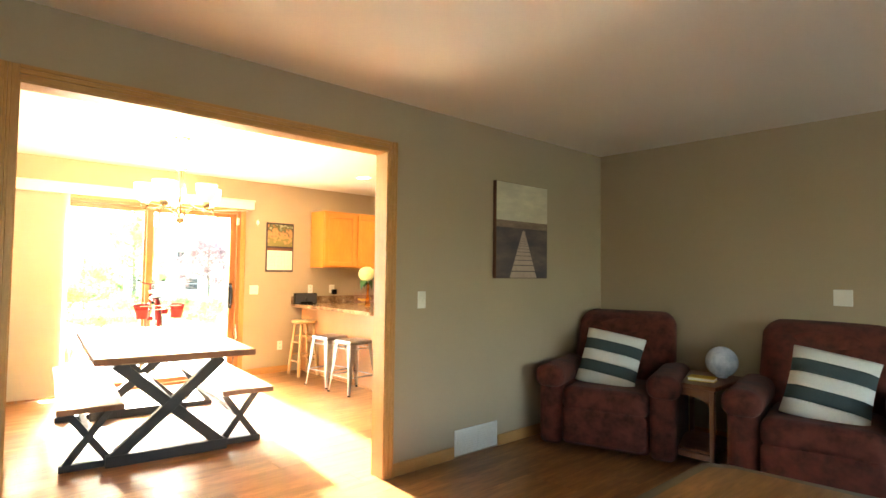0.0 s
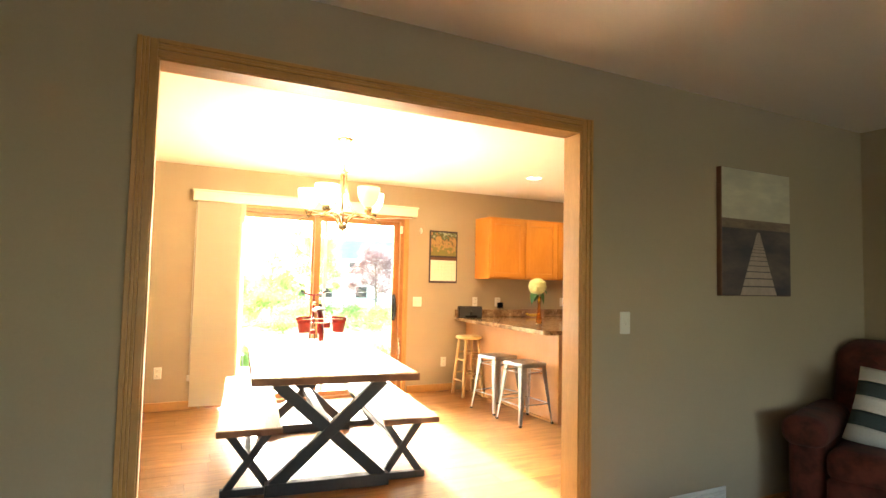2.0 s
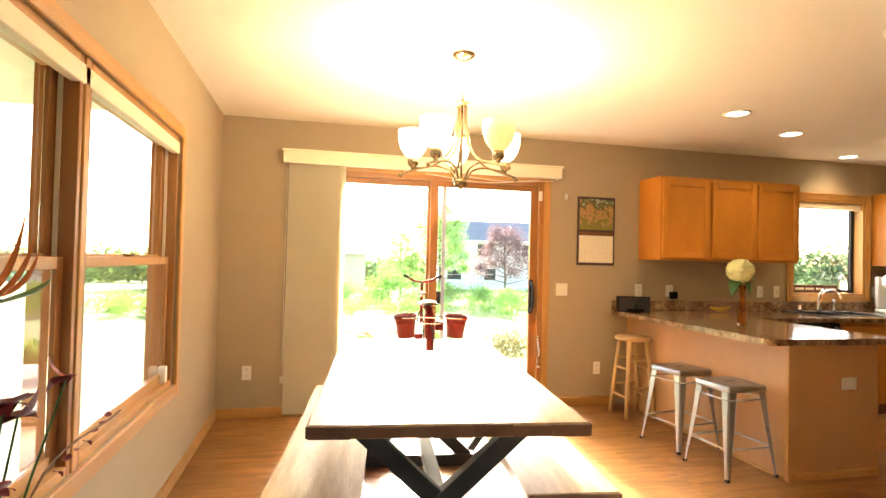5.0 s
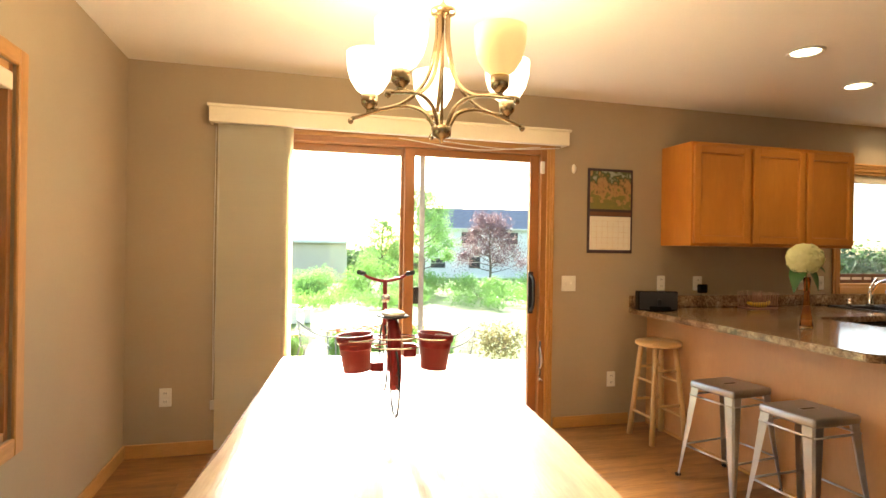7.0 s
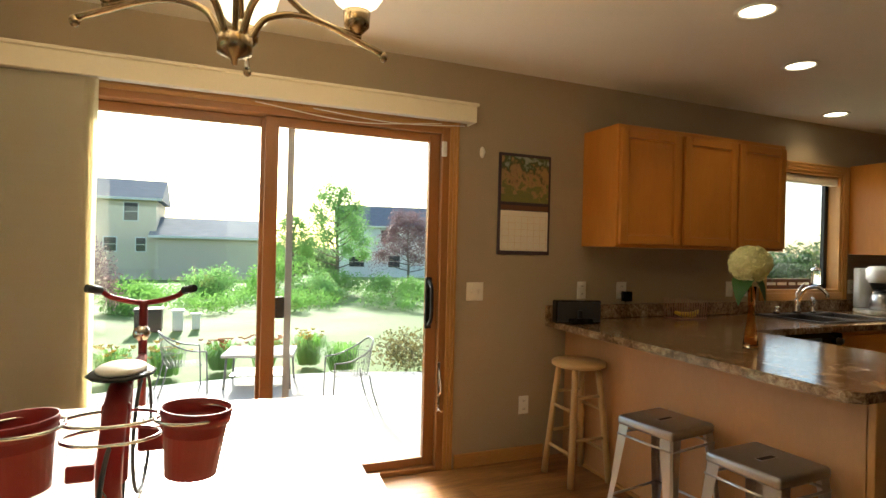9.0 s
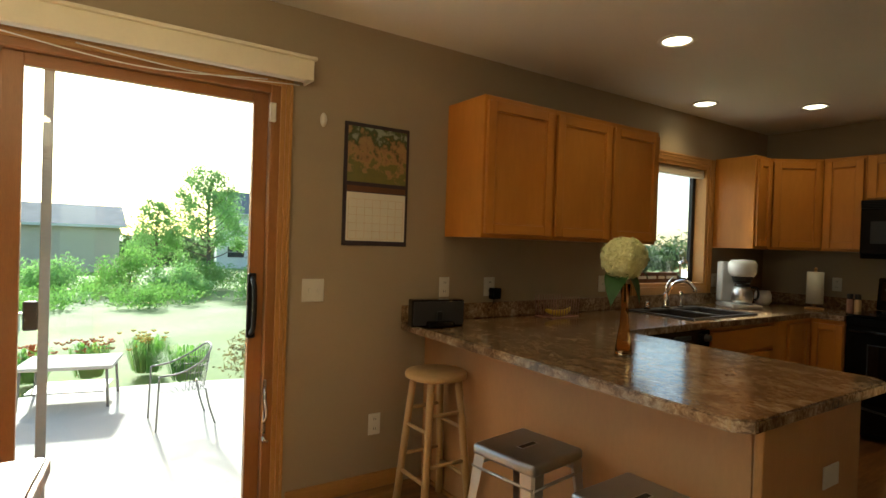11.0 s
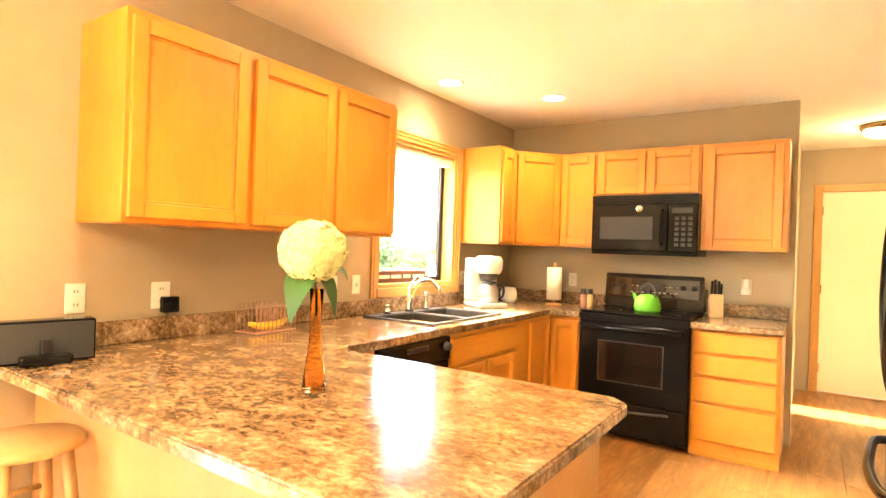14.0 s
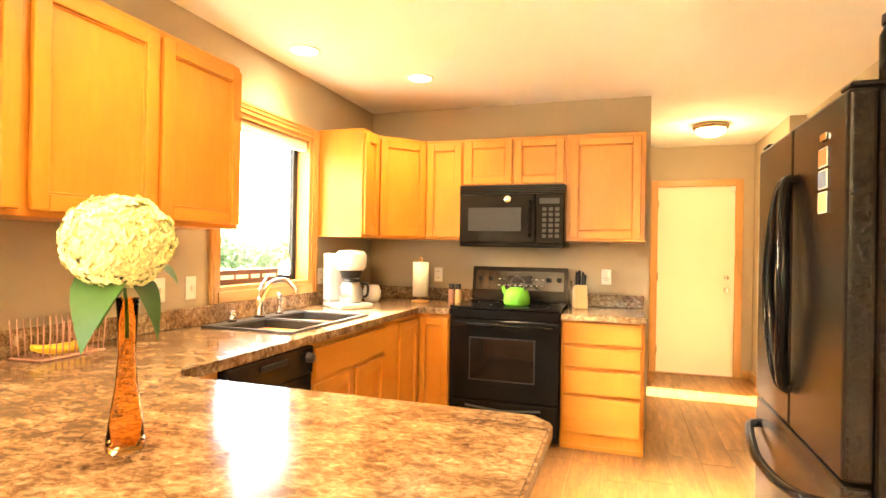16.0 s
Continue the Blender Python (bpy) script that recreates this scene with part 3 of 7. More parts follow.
part("rail", solid(KX0 + 0.075, KX1 - 0.075, PW + 0.10, PW + 0.135, KZ1 - 0.065, KZ1 - 0.03, 0.002), M_BLACKM, s)
g = part("pane", solid(KX0 + 0.075, KX1 - 0.075, PW + 0.115, PW + 0.12, KZ0 + 0.07, KZ1 - 0.065), M_GLASS, s, "clear glass pane")
g.visible_shadow = False
casing(kw, KX0 + 0.004, KX1 - 0.004, KZ1 - 0.004, PW, -1, KZ0 - 0.058)
part("bottom_casing", solid(KX0 + 0.004, KX1 - 0.004, PW - 0.016, PW, KZ0 - 0.058, KZ0 + 0.004, 0.003), M_OAKH, kw)
part("window_shade", solid(KX0 + 0.035, KX1 - 0.035, PW + 0.02, PW + 0.07, KZ1 - 0.10, KZ1 - 0.032, 0.006, 2), M_BLIND, kw, "cream shade rolled up")
sg = thing("window_plaque", "long dark sign board lying along the foot of the kitchen window", "sign")
part("board", solid(7.27, 7.86, PW + 0.075, PW + 0.095, KZ0 + 0.031, KZ0 + 0.115, 0.003), M_DARKW, sg)
for k, (a, b) in enumerate(((7.31, 7.42), (7.44, 7.55), (7.58, 7.66), (7.69, 7.83))):
    part("lettering", solid(a, b, PW + 0.072, PW + 0.075, KZ0 + 0.062, KZ0 + 0.085), M_WHITE, sg, "pale lettering")

# ---- cabinets ----
CT = 0.895


def cab_door(parent, w, h, frame_w=0.055, handle=False, name="door"):
    """A recessed-panel door, lying in x and z, its face towards -y, with its lower left corner at the origin."""
    d = part(name, solid(0, frame_w, -0.021, 0, 0, h, 0.004, 2), M_MAPLE, parent)
    part("stile", solid(w - frame_w, w, -0.021, 0, 0, h, 0.004, 2), M_MAPLE, d)
    part("rail", solid(frame_w + 0.0005, w - frame_w - 0.0005, -0.0205, 0, 0, frame_w, 0.004, 2), M_MAPLEH, d)
    part("rail", solid(frame_w + 0.0005, w - frame_w - 0.0005, -0.0205, 0, h - frame_w, h, 0.004, 2), M_MAPLEH, d)
    part("panel", solid(frame_w - 0.001, w - frame_w + 0.001, -0.006, -0.001, frame_w - 0.001, h - frame_w + 0.001), M_MAPLE, d)
    bm = bmesh.new()
    i = frame_w
    for a in ((i + 0.001, w - i - 0.001, i + 0.001, i + 0.009), (i + 0.001, w - i - 0.001, h - i - 0.009, h - i - 0.001), (i + 0.001, i + 0.009, i + 0.009, h - i - 0.009), (w - i - 0.009, w - i - 0.001, i + 0.009, h - i - 0.009)):
        box(bm, a[0], a[1], -0.012, -0.0061, a[2], a[3], 0.0025)
    part("bead", bm, M_MAPLE, d)
    return d


def cabinet(at, rz, w, d, h, doors, label, drawers=(), gap=0.012, toe=0.0, name="wall_cabinet"):
    """A cabinet whose face looks towards its own -y; at is its lower left front corner. doors: (x, width, z, height)."""
    c = thing(name, label, "cabinet", at=at, rz=rz)
    bm = solid(0, w, 0, d, toe, h, 0.002)
    part("body", bm, M_MAPLE, c)
    if toe:
        part("toe_kick", solid(0.0, w, 0.03 if toe > 0.05 else 0.0, d, 0, toe), M_DARKW if toe > 0.05 else M_MAPLEH, c)
    for x, dw, z, dh in doors:
        k = cab_door(c, dw, dh)
        k.matrix_basis = pose(x, -0.001, z)
    for x, dw, z, dh in drawers:
        k = part("drawer", solid(x, x + dw, -0.021, -0.001, z, z + dh, 0.006, 2), M_MAPLEH, c)
    return c


UB, UT = 1.383, 2.147
CY = 7.74
cabinet((5.412, CY, UB), 0, 1.508, PW - CY - 0.001, UT - UB, [(0.015, 0.485, 0.02, 0.715), (0.535, 0.475, 0.02, 0.715), (1.035, 0.46, 0.02, 0.715)],
        "honey maple wall cabinet with three recessed doors over the peninsula")
# upper cabinets in the corner and on the stove wall
cabinet((8.22, CY, UB), 0, 0.25, PW - CY - 0.001, UT - UB, [(0.015, 0.22, 0.02, 0.715)], "narrow honey maple wall cabinet beside the kitchen window")
cc = thing("corner_cabinet", "honey maple corner wall cabinet set across the corner with one door", "cabinet", at=(0, 0, UB))
bm = prism(bmesh.new(), [(8.471, PW - 0.001), (8.471, CY), (8.78, 7.47), (EX - 0.001, 7.47), (EX - 0.001, PW - 0.001)], 0, UT - UB, 0)
part("body", bm, M_MAPLE, cc)
ln = math.hypot(8.78 - 8.472, CY - 7.47)
dd = cab_door(cc, ln - 0.03, 0.715)
dd.matrix_basis = pose(8.472 + 0.012, CY - 0.012, 0.02, 0, 0, -math.degrees(math.atan2(CY - 7.47, 8.78 - 8.472)))
cabinet((8.78, 7.468, UB), -90, 0.30, EX - 8.781, UT - UB, [(0.012, 0.275, 0.02, 0.715)], "honey maple wall cabinet with one narrow door beside the microwave")
cabinet((8.78, 7.166, 1.788), -90, 0.768, EX - 8.781, UT - 1.788, [(0.015, 0.36, 0.015, 0.325), (0.392, 0.36, 0.015, 0.325)], "short honey maple wall cabinet with two doors above the microwave")
cabinet((8.78, 6.396, UB), -90, 0.536, EX - 8.781, UT - UB, [(0.03, 0.475, 0.02, 0.715)], "honey maple wall cabinet with one wide door near the hall")

# base cabinets
FY = 7.40
cabinet((7.02, FY, 0), 0, 0.86, PW - FY - 0.002, CT - 0.041, [(0.02, 0.40, 0.12, 0.53), (0.44, 0.40, 0.12, 0.53)],
        "honey maple sink base cabinet with two doors and false front", [(0.02, 0.82, 0.675, 0.15)], toe=0.10, name="base_cabinet")
lz = thing("corner_base_cabinet", "honey maple corner base cabinet with an angled pair of doors", "cabinet")
bm = prism(bmesh.new(), [(7.882, PW - 0.002), (7.882, FY), (8.46, FY), (8.46, 7.16), (EX - 0.002, 7.16), (EX - 0.002, PW - 0.002)], 0.10, CT - 0.041)
part("body", bm, M_MAPLE, lz)
part("toe_kick", prism(bmesh.new(), [(7.882, PW - 0.002), (7.882, FY + 0.06), (8.52, FY + 0.06), (8.52, 7.16), (EX - 0.002, 7.16), (EX - 0.002, PW - 0.002)], 0, 0.10), M_DARKW, lz)
d1 = cab_door(lz, 0.34, 0.70)
d1.matrix_basis = pose(8.09, FY - 0.001, 0.12)
d2 = cab_door(lz, 0.21, 0.70, 0.045)
d2.matrix_basis = pose(8.459, 7.376, 0.12, 0, 0, -90)
cabinet((8.50, 6.386, 0), -90, 0.526, EX - 8.502, CT - 0.041, [], "honey maple base cabinet with four slab drawers beside the stove",
        [(0.015, 0.49, 0.70, 0.145), (0.015, 0.49, 0.545, 0.135), (0.015, 0.49, 0.37, 0.155), (0.015, 0.49, 0.11, 0.24)], toe=0.03, name="drawer_cabinet")
pn = thing("peninsula_cabinet", "honey peninsula cabinet with a plain panel facing the stools", "cabinet")
part("back_panel", solid(5.30, 5.32, 6.24, PW - 0.001, 0.0, CT - 0.041, 0.002), M_PANEL, pn)
part("end_panel", solid(5.30, 6.00, 6.21, 6.238, 0.0, CT - 0.041, 0.002), M_PANEL, pn)
part("body", solid(5.322, 6.00, 6.24, PW - 0.001, 0.10, CT - 0.041), M_MAPLE, pn)
part("corner_strip", solid(5.288, 5.30, 6.203, 6.23, 0.0, CT - 0.041, 0.003), M_OAK, pn)
part("shoe_moulding", solid(5.286, 5.30, 6.24, PW - 0.02, 0.0, 0.02, 0.003), M_OAKY, pn)
part("shoe_moulding", solid(5.31, 6.00, 6.197, 6.21, 0.0, 0.05, 0.003), M_OAKH, pn)

dw = thing("dishwasher", "glossy black built-in dishwasher below the counter", "dishwasher", at=(6.40, FY, 0))
part("door", solid(0, 0.60, -0.025, 0.5, 0.10, 0.72, 0.004), M_BLACK, dw)
part("control_panel", solid(0, 0.60, -0.035, 0.5, 0.722, 0.85, 0.008, 2), M_BLACK, dw)
part("knob", lathe(bmesh.new(), [(0, 0.03), (0.02, 0.03), (0.024, 0.0)], 16, (0.55, -0.036, 0.80), pose(0, 0, 0, 90)), M_GREYM, dw)
part("latch", solid(0.20, 0.38, -0.045, -0.036, 0.80, 0.825, 0.003), M_BLACKM, dw)
part("toe_panel", solid(0.0, 0.60, 0.04, 0.5, 0, 0.098), M_BLACKM, dw)
cabinet((6.02, FY, 0), 0, 0.378, PW - FY - 0.002, CT - 0.041, [], "honey maple filler cabinet between peninsula and dishwasher", toe=0.10, name="base_cabinet")

# ---- worktops ----
wt = thing("countertop", "brown mottled stone-look laminate worktop with a rounded front edge", "countertop")
c = 0.05
SINKX0, SINKX1, SINKY0, SINKY1 = 6.98, 7.80, 7.47, 8.00
bm = bmesh.new()
prism(bm, [(5.135, PW - 0.001), (5.10, 6.155 + c), (5.10 + c, 6.155), (6.12 - c, 6.155), (6.12, 6.155 + c), (6.12, 7.31), (6.18, 7.37), (SINKX0 + 0.03, 7.37), (SINKX0 + 0.03, PW - 0.001)], CT - 0.04, CT, 0.006)
prism(bm, [(SINKX0 + 0.03, PW - 0.001), (SINKX0 + 0.03, SINKY1 - 0.03), (SINKX1 - 0.03, SINKY1 - 0.03), (SINKX1 - 0.03, PW - 0.001)], CT - 0.04, CT)
prism(bm, [(SINKX0 + 0.03, SINKY0 + 0.03), (SINKX0 + 0.03, 7.37), (SINKX1 - 0.03, 7.37), (SINKX1 - 0.03, SINKY0 + 0.03)], CT - 0.04, CT)
prism(bm, [(SINKX1 - 0.03, PW - 0.001), (SINKX1 - 0.03, 7.37), (8.39, 7.37), (8.43, 7.33), (8.43, 7.155), (EX - 0.001, 7.155), (EX - 0.001, PW - 0.001)], CT - 0.04, CT)
part("top", bm, M_GRANITE, wt)
part("upstand", solid(5.137, EX - 0.021, PW - 0.02, PW - 0.001, CT + 0.0005, CT + 0.095, 0.003), M_GRANITE, wt)
part("upstand", solid(EX - 0.02, EX - 0.001, 7.155, PW - 0.001, CT + 0.0005, CT + 0.095, 0.003), M_GRANITE, wt)
w2 = thing("countertop", "short brown mottled laminate worktop on the drawer cabinet beside the stove", "countertop")
part("top", solid(8.44, EX - 0.001, 5.85, 6.385, CT - 0.04, CT, 0.006, 2), M_GRANITE, w2)
part("upstand", solid(EX - 0.02, EX - 0.001, 5.85, 6.385, CT + 0.0005, CT + 0.095, 0.003), M_GRANITE, w2)

# ---- sink and tap ----
sk = thing("sink", "black double-bowl sink with a bright rim set into the worktop", "sink")
for x0, x1, nm in ((SINKX0 + 0.03, 7.375, "bowl"), (7.405, SINKX1 - 0.03, "bowl")):
    bm = bmesh.new()
    y0, y1, t = SINKY0 + 0.03, SINKY1 - 0.09, 0.008
    box(bm, x0, x1, y0, y1, CT - 0.19, CT - 0.18)
    box(bm, x0, x0 + t, y0, y1, CT - 0.18, CT + 0.003)
    box(bm, x1 - t, x1, y0, y1, CT - 0.18, CT + 0.003)
    box(bm, x0 + t, x1 - t, y0, y0 + t, CT - 0.18, CT + 0.003)
    box(bm, x0 + t, x1 - t, y1 - t, y1, CT - 0.18, CT + 0.003)
    part(nm, bm, M_BLACKM, sk)
bm = bmesh.new()
box(bm, SINKX0, SINKX1, SINKY0, SINKY0 + 0.03, CT + 0.001, CT + 0.010, 0.003)
box(bm, SINKX0, SINKX1, SINKY1 - 0.09, SINKY1, CT + 0.001, CT + 0.010, 0.003)
for a in (SINKX0, 7.375, SINKX1 - 0.03):
    box(bm, a, a + 0.03, SINKY0 + 0.0305, SINKY1 - 0.0905, CT + 0.001, CT + 0.010, 0.003)
part("rim", bm, M_GREYM, sk)
tp = thing("tap", "chrome kitchen tap with a curved spout and a lever handle", "tap", at=(7.39, SINKY1 - 0.045, CT + 0.010))
part("base", lathe(bmesh.new(), [(0.0, 0), (0.032, 0), (0.03, 0.02), (0.022, 0.05), (0.02, 0.11), (0.0, 0.12)], 20), M_CHROME, tp)
part("spout", tube(bmesh.new(), arc([(0, 0, 0.08), (0.01, -0.06, 0.19), (0.02, -0.15, 0.215), (0.03, -0.21, 0.17), (0.03, -0.215, 0.14)], 6), 0.013, 12), M_CHROME, tp)
part("lever", tube(bmesh.new(), arc([(0, 0, 0.115), (0.01, 0.01, 0.15), (0.05, 0.0, 0.21), (0.07, -0.01, 0.235)], 5), 0.010, 10, 0.006), M_CHROME, tp)
sp = thing("side_spray", "chrome side sprayer standing beside the tap", "side sprayer", at=(7.58, SINKY1 - 0.045, CT + 0.010))
part("body", lathe(bmesh.new(), [(0, 0), (0.024, 0), (0.022, 0.015), (0.012, 0.03), (0.012, 0.06), (0.017, 0.09), (0.015, 0.12), (0, 0.125)], 16), M_CHROME, sp)
sd = thing("soap_dispenser", "short chrome soap pump at the sink edge", "soap dispenser", at=(7.16, SINKY1 - 0.045, CT + 0.010))
part("body", lathe(bmesh.new(), [(0, 0), (0.024, 0), (0.022, 0.03), (0.014, 0.035), (0.02, 0.045), (0.02, 0.06), (0, 0.062)], 16), M_CHROME, sd)
fp = thing("french_press", "glass and chrome coffee press with domed lid on the window sill", "coffee press", at=(7.95, 8.18, KZ0 + 0.031))
fp.scale = (0.8, 0.8, 0.8)
part("glass", lathe(bmesh.new(), [(0, 0.02), (0.042, 0.02), (0.046, 0.03), (0.046, 0.19)], 20), M_CLEAR, fp)
part("frame", lathe(bmesh.new(), [(0, 0), (0.05, 0), (0.05, 0.015), (0.046, 0.018)], 20), M_CHROME, fp)
part("lid", lathe(bmesh.new(), [(0.048, 0.19), (0.05, 0.2), (0.04, 0.22), (0.006, 0.228), (0.006, 0.25), (0.013, 0.256), (0, 0.265)], 20), M_CHROME, fp)
part("grip", tube(bmesh.new(), arc([(0.045, 0, 0.18), (0.085, 0, 0.17), (0.085, 0, 0.08), (0.05, 0, 0.06)], 5), 0.006, 8), M_BLACKM, fp)

# ---- range ----
RY0, RY1, RX = 6.392, 7.15, 8.44
rg = thing("stove", "black glass-topped electric range with a raised control panel", "stove", at=(0, 0, 0))
part("body", solid(RX + 0.03, EX - 0.03, RY0, RY1, 0.03, 0.90, 0.003), M_BLACK, rg)
part("cooktop", solid(RX - 0.005, EX - 0.10, RY0 - 0.001, RY1 + 0.001, 0.902, 0.918, 0.005, 2), M_BLACK, rg)
od = part("oven_door", solid(RX, RX + 0.029, RY0 + 0.004, RY1 - 0.004, 0.28, 0.83, 0.006, 2), M_BLACK, rg)
ow = part("oven_window", solid(RX - 0.003, RX, 6.56, 7.0, 0.42, 0.70, 0.001), M_SMOKED, od, "dark tinted oven window")
bm = bmesh.new()
for a in ((6.552, 6.56, 0.412, 0.708), (7.0, 7.008, 0.412, 0.708), (6.56, 7.0, 0.412, 0.42), (6.56, 7.0, 0.70, 0.708)):
    box(bm, RX - 0.004, RX, *a)
part("window_frame", bm, M_GREYM, ow)
bm = bmesh.new()
tube(bm, [(RX - 0.04, RY0 + 0.04, 0.80), (RX - 0.045, 6.77, 0.80), (RX - 0.04, RY1 - 0.04, 0.80)], 0.013, 10)
tube(bm, [(RX - 0.04, RY0 + 0.05, 0.80), (RX, RY0 + 0.05, 0.80)], 0.01, 8)
tube(bm, [(RX - 0.04, RY1 - 0.05, 0.80), (RX, RY1 - 0.05, 0.80)], 0.01, 8)
part("handle", bm, M_BLACK, od)
part("front_trim", solid(RX + 0.002, RX + 0.029, RY0 + 0.002, RY1 - 0.002, 0.835, 0.90, 0.004), M_BLACK, rg)
dr = part("drawer", solid(RX + 0.002, RX + 0.029, RY0 + 0.004, RY1 - 0.004, 0.05, 0.272, 0.006, 2), M_BLACK, rg)
part("drawer_handle", tube(bmesh.new(), arc([(RX, RY0 + 0.12, 0.235), (RX - 0.02, 6.77, 0.22), (RX, RY1 - 0.12, 0.235)], 6), 0.008, 8), M_GREYM, dr)
bm = bmesh.new()
prism(bm, [(0, 0), (0.07, 0), (0.03, 0.26), (0.0, 0.26)], 0, RY1 - RY0 - 0.01, 0.006)
bmesh.ops.transform(bm, matrix=Matrix(((-1, 0, 0, EX - 0.03), (0, 0, 1, RY0 + 0.005), (0, 1, 0, 0.92), (0, 0, 0, 1))), verts=bm.verts)
bk = part("back_panel", bm, M_BLACK, rg)
face = solid(-0.004, 0.0, -0.345, 0.345, 0, 0.15, 0.001)
f = part("display_panel", face, M_SMOKED, bk)
bm = bmesh.new()
for k in range(9):
    for z in (0.035, 0.085):
        box(bm, -0.0055, -0.0042, -0.19 + 0.042 * k, -0.19 + 0.042 * k + (0.022 if (k + int(z * 100)) % 2 else 0.014), z, z + 0.005)
part("panel_print", bm, M_MAKER, f, "pale control lettering")
f.matrix_basis = pose(EX - 0.094, 6.77, 1.0, 0, 8.7, 0)
for y in (6.46, 6.54, 6.99, 7.07):
    k = part("knob", lathe(bmesh.new(), [(0.0, 0.026), (0.016, 0.026), (0.021, 0.0)], 18), M_GREYM, rg)
    k.matrix_basis = pose(EX - 0.089, y, 1.085, 0, -81, 0)
dp = part("clock_display", solid(-0.003, 0, -0.12, 0.06, 0, 0.06, 0.001), M_BLACKM, rg)
dp.matrix_basis = pose(EX - 0.094, 6.79, 1.055, 0, 8.7, 0)
for y, r in ((6.58, 0.10), (6.97, 0.08)):
    for x in (8.60, 8.84):
        part("burner_ring", lathe(bmesh.new(), [(r - 0.004, 0.0), (r - 0.004, 0.0006), (r, 0.0006), (r, 0.0)], 40, (x, y, 0.9185)), M_GREYM, rg)

# ---- microwave ----
MX = 8.66
mw = thing("microwave", "black over-the-range microwave with vent grille and tinted window", "microwave", at=(0, 0, 1.333))
part("body", solid(MX + 0.03, EX - 0.002, 6.398, 7.162, 0.0, 0.452, 0.004), M_BLACK, mw)
gr = part("vent_grille", solid(MX + 0.012, MX + 0.029, 6.40, 7.16, 0.385, 0.45), M_BLACKM, mw)
for k in range(5):
    part("louvre", solid(MX, MX + 0.024, 6.40, 7.16, 0.388 + k * 0.0125, 0.394 + k * 0.0125, 0.001), M_BLACK, gr)
md = part("door", solid(MX, MX + 0.029, 6.60, 7.158, 0.03, 0.382, 0.008, 2), M_BLACK, mw)
part("window", solid(MX - 0.003, MX, 6.70, 7.09, 0.115, 0.285, 0.001), M_GREYM, md, "grey tinted microwave window")
part("handle", tube(bmesh.new(), [(MX, 6.635, 0.08), (MX - 0.03, 6.635, 0.1), (MX - 0.03, 6.635, 0.31), (MX, 6.635, 0.33)], 0.011, 8), M_BLACK, md)
cp = part("control_panel", solid(MX, MX + 0.029, 6.402, 6.596, 0.03, 0.382, 0.006, 2), M_BLACK, mw)
part("display", solid(MX - 0.002, MX, 6.43, 6.57, 0.31, 0.35, 0.001), M_GREYM, cp)
bk0 = None
for r in range(6):
    for q in range(3):
        m = pose(MX - 0.002, 6.445 + q * 0.045, 0.07 + r * 0.038)
        if bk0 is None:
            bk0 = part("button", solid(0, 0.002, -0.014, 0.014, 0, 0.024, 0.0006), M_GREYM, cp)
            bk0.matrix_basis = m
        else:
            o = bk0.copy()
            scene.collection.objects.link(o)
            o.matrix_basis = m
part("badge", lathe(bmesh.new(), [(0, 0.002), (0.024, 0.002), (0.026, 0)], 20, (MX, 6.80, 0.345), pose(0, 0, 0, 0, -90, 0)), M_CHROME, mw, "oval chrome badge")

# ---- refrigerator ----
fr = thing("refrigerator", "black french-door refrigerator with curved handles and photo magnets", "refrigerator", at=(6.465, 5.44, 0))
FW = 1.0
part("body", solid(0.0, FW, -0.78, -0.075, 0.02, 1.745, 0.006), M_FRIDGE, fr)
for nm, a, b, z0, z1 in (("door", 0.0, FW / 2 - 0.002, 0.70, 1.755), ("door", FW / 2 + 0.002, FW, 0.70, 1.755)):
    bm = bmesh.new()
    box(bm, a, b, -0.073, 0.0, z0, z1, 0.014, 3)
    part(nm, bm, M_FRIDGE, fr)
part("freezer_drawer", solid(0.0, FW, -0.073, 0.0, 0.08, 0.692, 0.014, 3), M_FRIDGE, fr)
part("hinge_cover", solid(0.01, 0.09, -0.12, -0.01, 1.756, 1.775, 0.006), M_BLACK, fr)
part("hinge_cover", solid(FW - 0.09, FW - 0.01, -0.12, -0.01, 1.756, 1.775, 0.006), M_BLACK, fr)
part("toe_grille", solid(0.01, FW - 0.01, -0.6, -0.03, 0.0, 0.078), M_BLACKM, fr)
for s in (-1, 1):
    cx = FW / 2
    bm = bmesh.new()
    tube(bm, arc([(cx + s * 0.024, 0.0, 0.84), (cx + s * 0.026, 0.025, 0.86), (cx + s * 0.065, 0.042, 0.98), (cx + s * 0.10, 0.048, 1.20), (cx + s * 0.065, 0.042, 1.42), (cx + s * 0.026, 0.025, 1.55), (cx + s * 0.024, 0.0, 1.57)], 6), 0.021, 12)
    part("door_handle", bm, M_BLACK, fr)
bm = bmesh.new()
tube(bm, arc([(0.10, 0.0, 0.60), (0.14, 0.05, 0.595), (0.30, 0.08, 0.575), (FW / 2, 0.09, 0.57), (0.65, 0.08, 0.575), (FW - 0.14, 0.05, 0.595), (FW - 0.10, 0.0, 0.60)], 6), 0.018, 10)
part("drawer_handle", bm, M_BLACK, fr)
